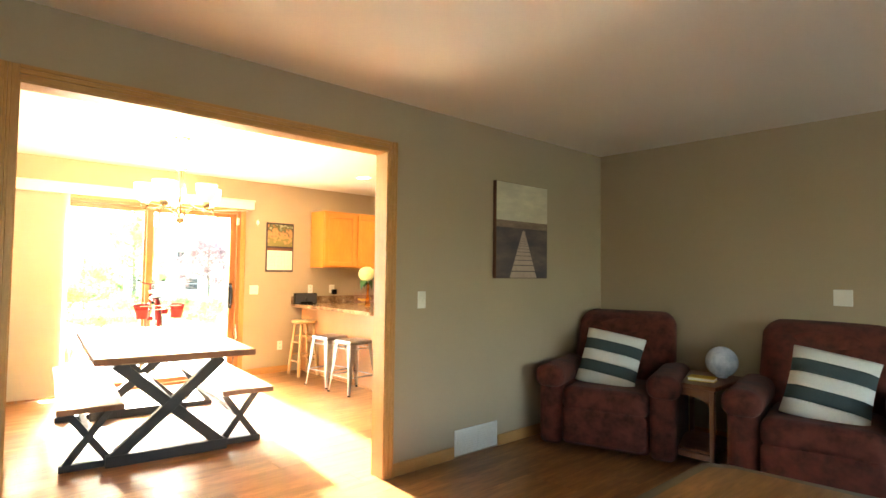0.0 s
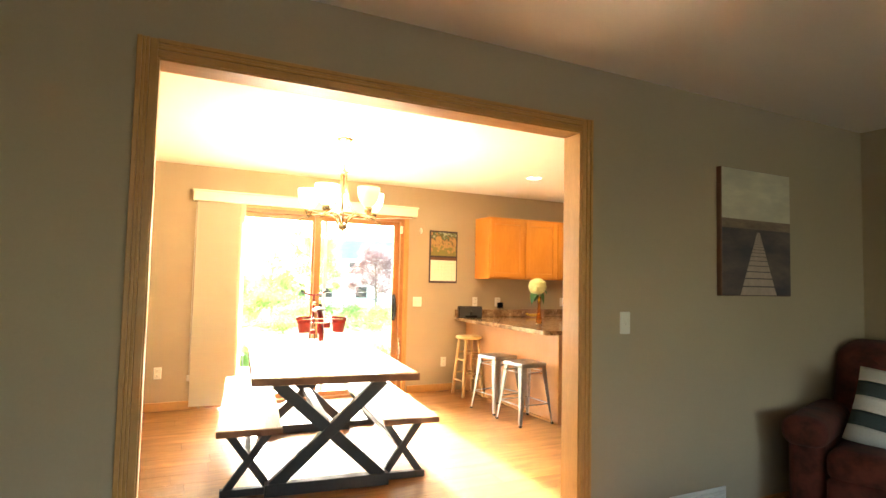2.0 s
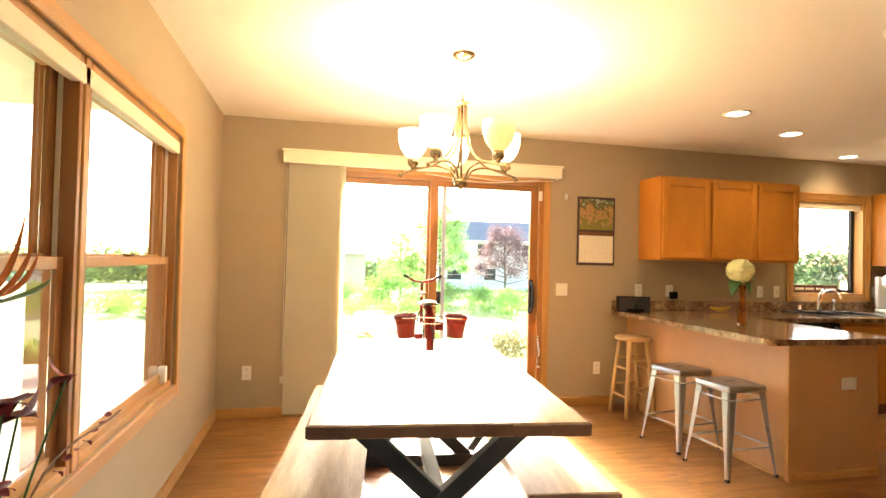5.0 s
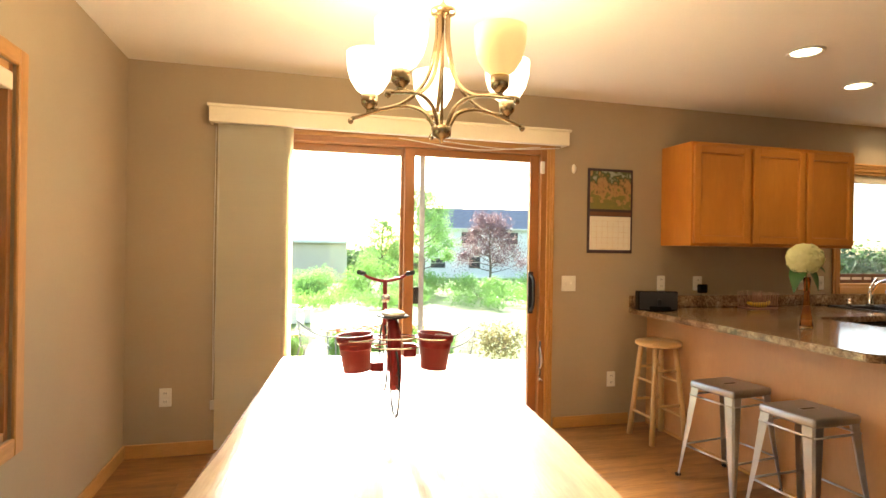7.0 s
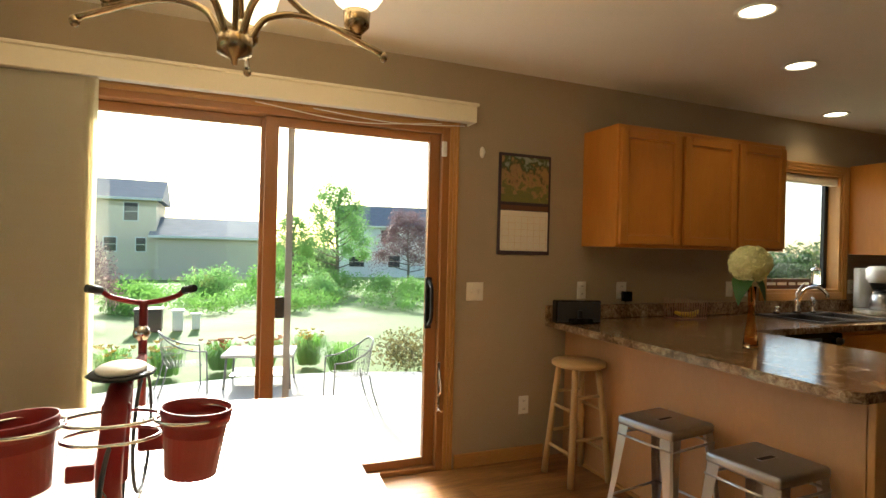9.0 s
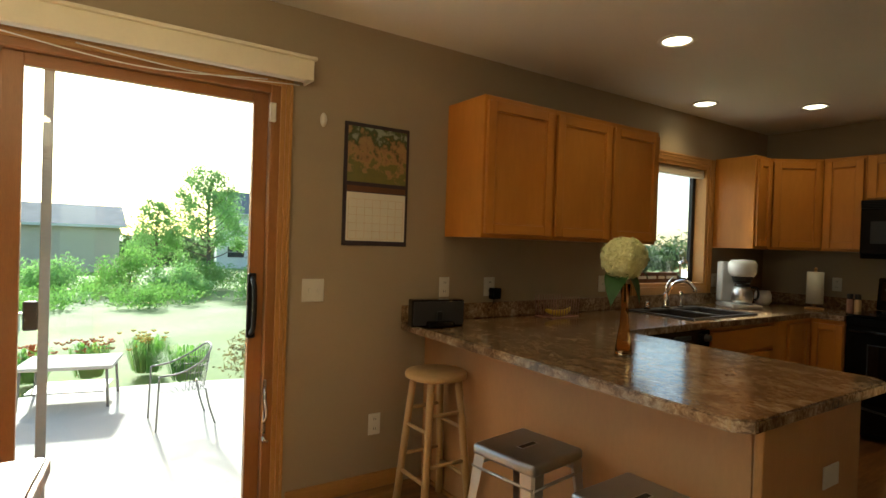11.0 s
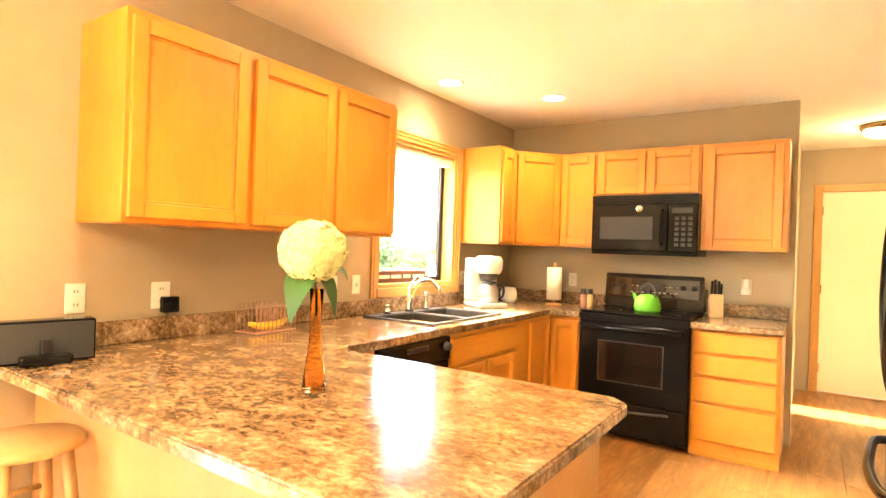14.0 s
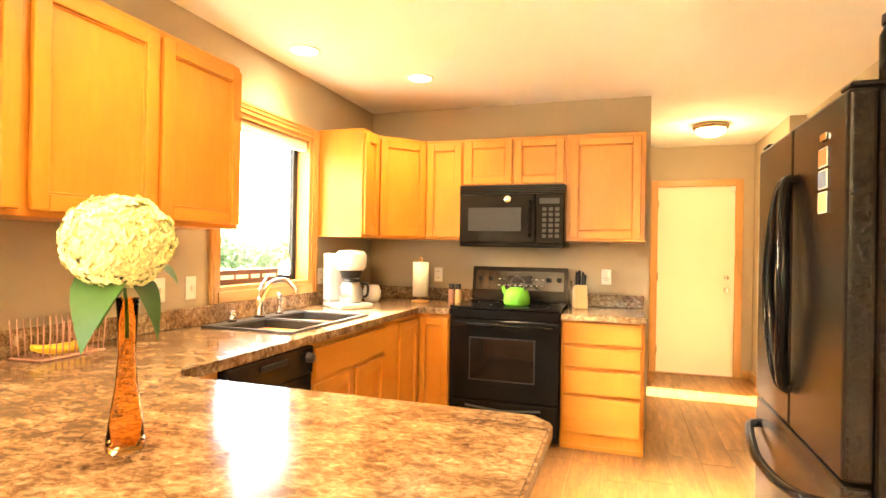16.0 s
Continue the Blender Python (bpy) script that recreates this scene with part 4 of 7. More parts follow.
for k, (x, z, w, h, mt, lb) in enumerate(((0.145, 1.572, 0.065, 0.048, M_ORANGE, "photo fridge magnet"), (0.145, 1.507, 0.065, 0.048, M_BLUEP, "photo fridge magnet"), (0.145, 1.435, 0.065, 0.055, M_BLOCKW, "photo fridge magnet"), (0.15, 1.645, 0.05, 0.022, M_CHROME, "oval fridge magnet"))):
    mg = thing("fridge_magnet", "small square photo magnet on the black refrigerator door" if k < 3 else "small silver magnet on the black refrigerator door", "fridge magnet", at=(6.465 + x, 5.441, z))
    part("face", solid(0, w, 0, 0.005, 0, h, 0.001), mt, mg)
    if k < 3:
        part("border", solid(-0.004, w + 0.004, 0, 0.003, -0.004, h + 0.004, 0.001), M_WHITE, mg)
nt = thing("fridge_note", "pale note clipped to the edge of the black refrigerator", "note", at=(7.466, 5.39, 1.66))
part("sheet", solid(0.0, 0.012, -0.04, 0.03, 0, 0.09, 0.002), M_WHITE, nt)
nt = thing("fridge_note", "strip of small pictures on the side of the black refrigerator", "note", at=(7.466, 5.16, 1.25))
part("sheet", solid(0.0, 0.005, 0, 0.12, 0, 0.16, 0.001), M_PAPER, nt)
bt = thing("jar", "dark glass jar on top of the refrigerator", "jar", at=(6.525, 5.31, 1.776))
part("glass", lathe(bmesh.new(), [(0, 0), (0.036, 0), (0.039, 0.01), (0.039, 0.13), (0.03, 0.15), (0.03, 0.17)], 20), M_BLACK, bt)
part("lid", lathe(bmesh.new(), [(0.034, 0.16), (0.034, 0.185), (0, 0.187)], 20), M_BLACKM, bt)

# ---- hall end door ----
hd = thing("door_2", "closed white flush door in an oak casing at the end of the hall", "door")
hd["kind"] = "structure"
part("slab", solid(HX + 0.01, HX + 0.05, 4.862, 5.658, 0.012, 2.049, 0.003), M_DOORP, hd)
for a, b in ((4.80, 4.876), (5.642, 5.718)):
    part("casing", solid(HX - 0.014, HX + 0.009, a, b, 0, 2.112, 0.004), M_OAK, hd)
part("head_casing", solid(HX - 0.014, HX + 0.009, 4.876, 5.642, 2.04, 2.112, 0.004), M_OAKY, hd)
part("threshold", solid(HX - 0.02, HX + 0.009, 4.876, 5.642, 0.0, 0.012, 0.002), M_OAKY, hd)
for z, nm in ((0.93, "door_knob"), (1.06, "deadbolt")):
    part(nm, lathe(bmesh.new(), [(0, 0.055), (0.02, 0.052), (0.027, 0.035), (0.012, 0.02), (0.012, 0.006), (0.03, 0.004), (0.03, 0)] if z < 1 else [(0, 0.02), (0.022, 0.018), (0.028, 0.0)], 18, (HX + 0.01, 4.95, z), pose(0, 0, 0, 0, -90, 0)), M_CHROME, hd)
for z in (0.25, 1.05, 1.85):
    part("hinge", solid(HX + 0.0, HX + 0.012, 5.634, 5.648, z - 0.045, z + 0.045, 0.002), M_NICKEL, hd)
sn = thing("alarm_sensor", "small white alarm contact at the top of the hall door", "alarm sensor", at=(HX - 0.016, 4.90, 1.975))
part("body", solid(-0.012, 0.0, -0.02, 0.02, 0, 0.06, 0.003), M_WHITE, sn)


# ---- dining table and benches ----
def x_trestle(parent, y, w, h, t, name="leg_frame"):
    """An X-shaped iron end frame: two crossing bars, a foot rail and a top rail."""
    f = part(name, bar(bmesh.new(), (-w / 2 + t / 2, y, t * 0.7), (w / 2 - t / 2, y, h - t * 0.5), t, t * 0.8, 0.003, (0, 1, 0)), M_IRON, parent)
    part("brace", bar(bmesh.new(), (w / 2 - t / 2, y + t * 0.05, t * 0.7), (-w / 2 + t / 2, y + t * 0.05, h - t * 0.5), t, t * 0.7, 0.003, (0, 1, 0)), M_IRON, f)
    part("foot_rail", solid(-w / 2 - 0.01, w / 2 + 0.01, y - t / 2, y + t / 2, 0.0, t, 0.003), M_IRON, f)
    part("top_rail", solid(-w * 0.42, w * 0.42, y - t / 2, y + t / 2, h - t * 0.6, h, 0.003), M_IRON, f)
    return f


def slab_top(w, ln, z0, z1, seed, wob):
    """A live-edge plank: long sides wander slightly."""
    n, rng = 18, random.Random(seed)
    ph = [rng.uniform(0, 6.28) for _ in range(4)]
    def off(t, k):
        return wob * (math.sin(3.1 * t + ph[k]) + 0.5 * math.sin(8.3 * t + ph[k + 1]) + 0.25 * math.sin(19 * t + ph[k]))
    outl = [(-w / 2 + off(-ln / 2 + ln * i / n, 0), -ln / 2 + ln * i / n) for i in range(n + 1)]
    outl += [(w / 2 + off(ln / 2 - ln * i / n, 2), ln / 2 - ln * i / n) for i in range(n + 1)]
    return prism(bmesh.new(), outl[::-1], z0, z1, 0.004)


tb = thing("dining_table", "light wooden dining table with dark rough edge on black X legs", "table", at=(2.97, 6.165, 0), rz=-6)
part("tabletop", slab_top(0.98, 2.02, 0.722, 0.77, 3, 0.004), M_TABLE, tb)
bm = bmesh.new()
for sx in (-1, 1):
    for i in range(14):
        box(bm, sx * 0.493 - 0.006, sx * 0.493 + 0.006, -1.01 + i * 0.1443, -1.01 + (i + 1) * 0.1443 + 0.001, 0.724 + 0.002 * (i % 3), 0.766 - 0.0015 * ((i * 7) % 4), 0.002)
for sy in (-1, 1):
    for i in range(7):
        box(bm, -0.49 + i * 0.14, -0.49 + (i + 1) * 0.14 + 0.001, sy * 1.014 - 0.005, sy * 1.014 + 0.005, 0.7235 + 0.002 * ((i * 5) % 3), 0.767 - 0.0015 * ((i * 3) % 4), 0.002)
part("edge", bm, M_TEDGE, tb, "dark rough bark edge")
x_trestle(tb, -0.70, 0.76, 0.721, 0.075)
x_trestle(tb, 0.70, 0.76, 0.721, 0.075)
part("stretcher", solid(-0.03, 0.03, -0.66, 0.66, 0.34, 0.39, 0.003), M_IRON, tb)


def bench(at, rz):
    b = thing("bench", "light wooden bench with black X-shaped legs beside the table", "bench", "benches at the dining table", at=at, rz=rz)
    part("seat", slab_top(0.37, 1.86, 0.41, 0.45, 8, 0.003), M_TABLE, b)
    for sy in (-1, 1):
        bm = bmesh.new()
        for i in range(3):
            box(bm, -0.185 + i * 0.1233, -0.185 + (i + 1) * 0.1233 + 0.001, sy * 0.934 - 0.005, sy * 0.934 + 0.005, 0.411 + 0.002 * (i % 2), 0.448 - 0.002 * ((i + 1) % 2), 0.002)
        part("edge", bm, M_TEDGE, b, "dark rough bark edge")
    x_trestle(b, -0.72, 0.30, 0.409, 0.045)
    x_trestle(b, 0.72, 0.30, 0.409, 0.045)
    part("stretcher", solid(-0.02, 0.02, -0.70, 0.70, 0.19, 0.22, 0.003), M_IRON, b)
    return b


b1 = bench((2.495, 6.28, 0), -6.3)
b2 = copy_thing(b1, pose(3.475, 6.20, 0, 0, 0, -5.5))

# ---- bicycle planter on the table ----
bp_ = thing("bicycle_planter", "small red metal bicycle ornament carrying two red flower pots", "ornament", at=(2.967, 6.10, 0.776), rz=-2)
part("rear_mudguard", bar(bmesh.new(), (0, 0.0, 0.14), (0, 0.02, 0.29), 0.045, 0.035, 0.012, (0, 1, 0)), M_RED, bp_)
bm = bmesh.new()
tube(bm, arc([(0, -0.02, 0.10), (0, -0.035, 0.17), (0, 0.0, 0.26), (0, 0.05, 0.30)], 6), 0.02, 10)
part("frame", bm, M_RED, bp_)
part("seat_post", tube(bmesh.new(), [(0.0, 0.06, 0.24), (0.0, 0.07, 0.32)], 0.018, 10), M_RED, bp_)
sd_ = part("saddle", blob(bmesh.new(), (0, 0.06, 0.334), (0.042, 0.062, 0.012), 3), M_WHITE, bp_, "white bicycle saddle with a black underside")
part("saddle_base", blob(bmesh.new(), (0, 0.06, 0.326), (0.058, 0.08, 0.007), 2), M_BLACKM, sd_)
part("head_tube", tube(bmesh.new(), [(0, 0.30, 0.20), (0, 0.30, 0.435)], 0.009, 8), M_RED, bp_)
part("crossbar", tube(bmesh.new(), [(0, 0.07, 0.29), (0, 0.30, 0.31)], 0.010, 8), M_RED, bp_)
part("handlebar", tube(bmesh.new(), arc([(-0.085, 0.29, 0.46), (-0.06, 0.30, 0.442), (0, 0.30, 0.43), (0.06, 0.30, 0.442), (0.085, 0.29, 0.46)], 5), 0.006, 8), M_RED, bp_)
for s in (-1, 1):
    part("grip", tube(bmesh.new(), [(s * 0.082, 0.292, 0.458), (s * 0.105, 0.27, 0.465)], 0.009, 8), M_IRON, bp_)
    part("pedal", solid(s * 0.055 - 0.022, s * 0.055 + 0.022, 0.02, 0.05, 0.19 if s > 0 else 0.145, 0.235 if s > 0 else 0.175, 0.003), M_RED, bp_)
part("headlamp", blob(bmesh.new(), (0, 0.28, 0.365), (0.018, 0.018, 0.018), 2), M_CHROME, bp_)
for y, r in ((-0.01, 0.11), (0.33, 0.13)):
    w = part("wheel", bmesh.new(), M_IRON, bp_)
    bm = bmesh.new()
    pts = [(0, y + r * math.cos(a * 6.28318 / 32), r + 0.004 + r * math.sin(a * 6.28318 / 32)) for a in range(33)]
    tube(bm, pts, 0.004, 6, caps=False)
    for a in range(10):
        tube(bm, [(0, y, r + 0.004), (0, y + r * math.cos(a * 0.628), r + 0.004 + r * math.sin(a * 0.628))], 0.0012, 4)
    bm.to_mesh(w.data)
    bm.free()
for z in (0.235, 0.265):
    part("basket_ring", tube(bmesh.new(), [(0.075 * math.cos(a * 0.3927), -0.02 + 0.05 * math.sin(a * 0.3927), z) for a in range(17)], 0.003, 6, caps=False), M_CHROME, bp_)
for s in (-1, 1):
    part("pot_ring", tube(bmesh.new(), [(s * 0.125 + 0.060 * math.cos(a * 0.3927), -0.03 + 0.060 * math.sin(a * 0.3927), 0.265) for a in range(17)], 0.003, 6, caps=False), M_CHROME, bp_)
for s in (-1, 1):
    bm = bmesh.new()
    lathe(bm, [(0.0, 0.0), (0.043, 0), (0.053, 0.092), (0.057, 0.092), (0.060, 0.117), (0.057, 0.117), (0.052, 0.08), (0.041, 0.006), (0, 0.006)], 28)
    p = part("flower_pot", bm, M_RED, bp_)
    p.matrix_basis = pose(s * 0.125, -0.03, 0.162, 0, s * 4, 0)

# ---- chandelier ----
CX, CYY = CHAND
ch = thing("chandelier", "five-arm brass chandelier with frosted bowl shades over the dining table", "chandelier", at=(CX, CYY, 0))
part("canopy", lathe(bmesh.new(), [(0, CEIL - 0.035), (0.03, CEIL - 0.034), (0.062, CEIL - 0.015), (0.066, CEIL - 0.001)], 28), M_NICKEL, ch)
bm = bmesh.new()
for k in range(9):
    z = CEIL - 0.04 - k * 0.03
    tube(bm, [(0.007 * math.cos(a * 0.785) * (1 if k % 2 else 0), 0.007 * math.cos(a * 0.785) * (0 if k % 2 else 1), z - 0.012 + 0.018 * math.sin(a * 0.785)) for a in range(9)], 0.0022, 5, caps=False)
part("chain", bm, M_NICKEL, ch)
part("top_cap", lathe(bmesh.new(), [(0, 2.225), (0.012, 2.22), (0.014, 2.205), (0.045, 2.20), (0.045, 2.188), (0.02, 2.18), (0, 2.178)], 24), M_NICKEL, ch)
part("bottom_cap", lathe(bmesh.new(), [(0, 1.715), (0.006, 1.718), (0.008, 1.73), (0.035, 1.742), (0.036, 1.775), (0.03, 1.78), (0, 1.785)], 24), M_NICKEL, ch)
part("rod", tube(bmesh.new(), [(0, 0, 1.78), (0, 0, 2.19)], 0.006, 8), M_NICKEL, ch)
for k in range(5):
    a = radians(83 + 72 * k)
    ca, sa = math.cos(a), math.sin(a)
    def q(r, z):
        return (r * ca, r * sa, z)
    arm = part("arm", tube(bmesh.new(), arc([q(0.022, 2.185), q(0.025, 2.08), q(0.06, 1.95), q(0.15, 1.865), q(0.285, 1.84)], 7), 0.0075, 8), M_NICKEL, ch)
    part("lower_arm", tube(bmesh.new(), arc([q(0.028, 1.775), q(0.07, 1.835), q(0.17, 1.855), q(0.345, 1.815)], 7), 0.0075, 8), M_NICKEL, arm)
    part("finial", blob(bmesh.new(), q(0.347, 1.808), (0.011, 0.011, 0.014), 2), M_NICKEL, arm)
    part("socket_cup", lathe(bmesh.new(), [(0, 1.845), (0.012, 1.846), (0.03, 1.865), (0.032, 1.90), (0.026, 1.902), (0, 1.903)], 20, (0.275 * ca, 0.275 * sa, 0)), M_NICKEL, arm)
    lit = k != 3
    part("shade", lathe(bmesh.new(), [(0.028, 1.9035), (0.05, 1.92), (0.072, 1.955), (0.084, 2.0), (0.087, 2.055), (0.083, 2.055), (0.079, 2.0), (0.066, 1.957), (0.02, 1.915)], 28, (0.275 * ca, 0.275 * sa, 0)),
         M_GLOW if lit else M_DIM, arm, "lit frosted glass bowl shade" if lit else "unlit frosted glass bowl shade")
    if lit:
        lamp("bulb_light", (CX + 0.275 * ca, CYY + 0.275 * sa, 2.062), P_BULB, WARM, 0.05)

# ---- recessed lights, hall light, smoke alarm ----
for x, y in CANS:
    cl = thing("recessed_light", "round white recessed ceiling light, lit", "ceiling light", "recessed lights in the kitchen ceiling", at=(x, y, CEIL))
    part("trim_ring", lathe(bmesh.new(), [(0.075, -0.001), (0.098, -0.001), (0.095, -0.010), (0.078, -0.008), (0.072, -0.001)], 32), M_WHITE, cl)
    part("lamp_face", lathe(bmesh.new(), [(0, -0.004), (0.072, -0.003)], 32), M_CANLIT, cl)
    o = lamp("can_light", (x, y, CEIL - 0.02), P_CAN, WARM, 0.06, "SPOT", 130)
hl = thing("hall_light", "round ceiling light with bronze rim and lit frosted dome", "ceiling light", at=(10.2, 5.27, CEIL))
part("rim", lathe(bmesh.new(), [(0, -0.002), (0.15, -0.002), (0.155, -0.02), (0.14, -0.045), (0.0, -0.03)], 32), M_NICKEL, hl)
part("dome", lathe(bmesh.new(), [(0.125, -0.046), (0.115, -0.075), (0.07, -0.10), (0, -0.112)], 32), M_GLOW, hl)
lamp("hall_bulb", (10.2, 5.27, CEIL - 0.16), P_HALL, WARM, 0.08)
sm = thing("smoke_alarm", "round white smoke alarm on the ceiling", "smoke alarm", at=(5.05, 5.35, CEIL))
part("body", lathe(bmesh.new(), [(0, -0.035), (0.05, -0.033), (0.065, -0.02), (0.07, -0.001)], 28), M_WHITE, sm)


# ---- stools ----
def metal_stool(at, rz):
    s = thing("metal_stool", "brushed steel counter stool with splayed legs and a slotted seat", "stool", "metal stools at the peninsula", at=at, rz=rz)
    bm = bmesh.new()
    box(bm, -0.152, 0.152, -0.152, 0.152, 0.532, 0.578, 0.016, 4)
    for f in bm.faces:
        f.smooth = True
    part("seat", bm, M_STEELREFL, s)
    part("handle_slot", solid(-0.045, 0.045, -0.012, 0.012, 0.5775, 0.5795, 0.0008), M_BLACKM, s, "dark handle slot")
    part("slot_rim", tube(bmesh.new(), [(-0.047, -0.013, 0.578), (0.047, -0.013, 0.578), (0.047, 0.013, 0.578), (-0.047, 0.013, 0.578), (-0.047, -0.013, 0.578)], 0.002, 5, caps=False), M_STEEL, s)
    for sx in (-1, 1):
        for sy in (-1, 1):
            bm = bmesh.new()
            rings = []
            for z, r, w in ((0.552, 0.147, 0.062), (0.30, 0.168, 0.044), (0.0, 0.197, 0.020)):
                a = Vector((sx * r, sy * r, z))
                c1, c2 = a - Vector((sx * w, 0, 0)), a - Vector((0, sy * w, 0))
                k = 0.010
                rings.append([bm.verts.new(p) for p in (c1, a - Vector((sx * k, 0, 0)), a - Vector((0, sy * k, 0)), c2)])
            for u, v in zip(rings, rings[1:]):
                for q_ in range(3):
                    bm.faces.new((u[q_], u[q_ + 1], v[q_ + 1], v[q_]))
            bmesh.ops.solidify(bm, geom=list(bm.faces), thickness=0.003)
            lg = part("leg", bm, M_STEEL, s)
            part("rubber_foot", solid(sx * 0.190 - 0.013, sx * 0.190 + 0.013, sy * 0.190 - 0.013, sy * 0.190 + 0.013, 0.0, 0.018, 0.004), M_BLACKM, lg)
    for z, r in ((0.19, 0.172), (0.49, 0.148)):
        for a, b in (((-r, -r), (r, -r)), ((r, -r), (r, r)), ((r, r), (-r, r)), ((-r, r), (-r, -r))):
            part("crossbar", tube(bmesh.new(), [(*a, z), (*b, z)], 0.006, 8), M_STEEL, s)
    return s


ms = metal_stool((5.08, 6.97, 0), 8)
copy_thing(ms, pose(5.08, 6.46, 0, 0, 0, 3))
wsn = thing("wooden_stool", "pale round-seat wooden bar stool against the wall", "stool", at=(5.15, 7.73, 0))
part("seat", lathe(bmesh.new(), [(0, 0.665), (0.142, 0.665), (0.157, 0.672), (0.158, 0.688), (0.15, 0.698), (0, 0.700)], 36), M_STOOLW, wsn)
tops = []
for k in range(4):
    a = radians(45 + 90 * k)
    t0, t1 = Vector((0.115 * math.cos(a), 0.115 * math.sin(a), 0.666)), Vector((0.19 * math.cos(a), 0.19 * math.sin(a), 0.0))
    tops.append((t0, t1))
    part("leg", tube(bmesh.new(), [t1, t1.lerp(t0, 0.3), t1.lerp(t0, 0.7), t0], 0.020, 10, 0.018), M_STOOLW, wsn)
for k in range(4):
    for z in ((0.18, 0.42) if k % 2 else (0.26, 0.50)):
        f = z / 0.666
        p0, p1 = tops[k][1].lerp(tops[k][0], f), tops[(k + 1) % 4][1].lerp(tops[(k + 1) % 4][0], f)
        part("rung", tube(bmesh.new(), [p0, p1], 0.010, 8), M_STOOLW, wsn)


# ---- plates on walls ----
def plate(name, label, cat, at, rz, w=0.072, h=0.116, kind_="outlet"):
    p = thing(name, label, cat, at=at, rz=rz)
    part("cover", solid(-w / 2, w / 2, -0.006, 0, -h / 2, h / 2, 0.003), M_WHITE, p)
    if kind_ == "outlet":
        for z in (-0.026, 0.026):
            r = part("receptacle", solid(-0.016, 0.016, -0.009, -0.006, z - 0.014, z + 0.014, 0.001), M_WHITE, p)
            for x in (-0.006, 0.006):
                part("slot", solid(x - 0.0015, x + 0.0015, -0.0098, -0.0088, z - 0.004, z + 0.007), M_BLACKM, r)
    else:
        n = kind_
        for k in range(n):
            x = (k - (n - 1) / 2) * 0.046
            part("toggle", solid(x - 0.005, x + 0.005, -0.018, -0.006, -0.012, 0.012, 0.002), M_WHITE, p)
    return p


plate("wall_outlet", "white wall outlet low on the taupe wall beside the patio door", "outlet", (1.853, PW, 0.37), 0)
plate("wall_outlet", "white wall outlet low on the wall by the wooden stool", "outlet", (4.99, PW, 0.35), 0)
plate("light_switch", "white double light switch plate beside the patio door", "light switch", (4.62, PW, 1.085), 0, 0.116, 0.116, 2)
plate("wall_outlet", "white wall outlet above the counter by the music dock", "outlet", (5.42, PW, 1.088), 0)
plate("wall_outlet", "white wall outlet with a black charger plugged in", "outlet", (5.757, PW, 1.085), 0, 0.085)
cg = thing("charger", "black plug-in charger with a thin cable in the wall outlet", "charger", at=(5.783, PW - 0.011, 1.045))
part("body", solid(-0.035, 0.035, -0.04, 0, -0.035, 0.035, 0.006, 2), M_BLACK, cg)
part("cable", tube(bmesh.new(), arc([(-0.01, -0.02, -0.035), (-0.015, -0.025, -0.06), (-0.03, -0.01, -0.085)], 4), 0.002, 5), M_BLACKM, cg)
plate("light_switch", "white light switch above the counter near the sink window", "light switch", (6.80, PW, 1.088), 0, 0.072, 0.116, 1)
plate("light_switch", "white light switch beside the casing of the sink window", "light switch", (7.0, PW, 1.088), 0, 0.072, 0.116, 1)
plate("wall_outlet", "white wall outlet beside the coffee maker", "outlet", (8.26, PW, 1.10), 0)
plate("wall_outlet", "white wall outlet behind the paper towels", "outlet", (EX, 7.46, 1.10), 90 - 180, 0.072, 0.116)
plate("wall_outlet", "white wall outlet holding a night light by the knife block", "outlet", (EX, 6.12, 1.12), -90)
nl = thing("night_light", "small frosted plug-in night light in the wall outlet", "night light", at=(EX - 0.012, 6.12, 1.13))
part("body", solid(-0.035, 0, -0.022, 0.022, -0.02, 0.05, 0.008, 2), M_WHITE, nl)
plate("wall_outlet", "white sideways wall outlet on the end panel of the peninsula", "outlet", (5.76, 6.21, 0.60), 0, 0.116, 0.078, 0)
plate("light_switch", "white light switch on the taupe wall beside the opening", "light switch", (4.10, AY, 1.145), 0, 0.072, 0.116, 1)
pl = plate("light_switch", "white double switch plate on the side wall above the armchair", "light switch", (LRX, 2.20, 1.19), -90, 0.116, 0.116, 0)
dv = thing("wall_sensor", "small white oval sensor on the wall above the calendar", "sensor", at=(4.65, PW, 1.95))
part("body", lathe(bmesh.new(), [(0, 0.02), (0.012, 0.018), (0.018, 0.0)], 18, (0, 0, 0), pose(0, 0, 0, 90), 2.0), M_WHITE, dv)

# ---- calendar ----
ca_ = thing("wall_calendar", "open wall calendar with garden picture above a month grid", "calendar", at=(4.765, PW, 1.318))
W_, H_ = 0.385, 0.645
M_CALBACK = material("dark_plum_card", (0.045, 0.03, 0.04), 0.6, scale=(10, 60), amount=(0.1, 0.1), bump=0.02)
part("backing", solid(0, W_, -0.012, 0, 0, H_, 0.003), M_CALBACK, ca_)
pic = bpy.data.materials.new("garden_print")
pic.use_nodes = True
n, l = pic.node_tree.nodes, pic.node_tree.links
tc, nz, rp = n.new("ShaderNodeTexCoord"), n.new("ShaderNodeTexNoise"), n.new("ShaderNodeValToRGB")
nz.inputs["Scale"].default_value, nz.inputs["Detail"].default_value = 22, 8
sx_ = n.new("ShaderNodeSeparateXYZ")
l.new(tc.outputs["Object"], nz.inputs["Vector"])
l.new(tc.outputs["Object"], sx_.inputs[0])
mr = n.new("ShaderNodeMapRange")
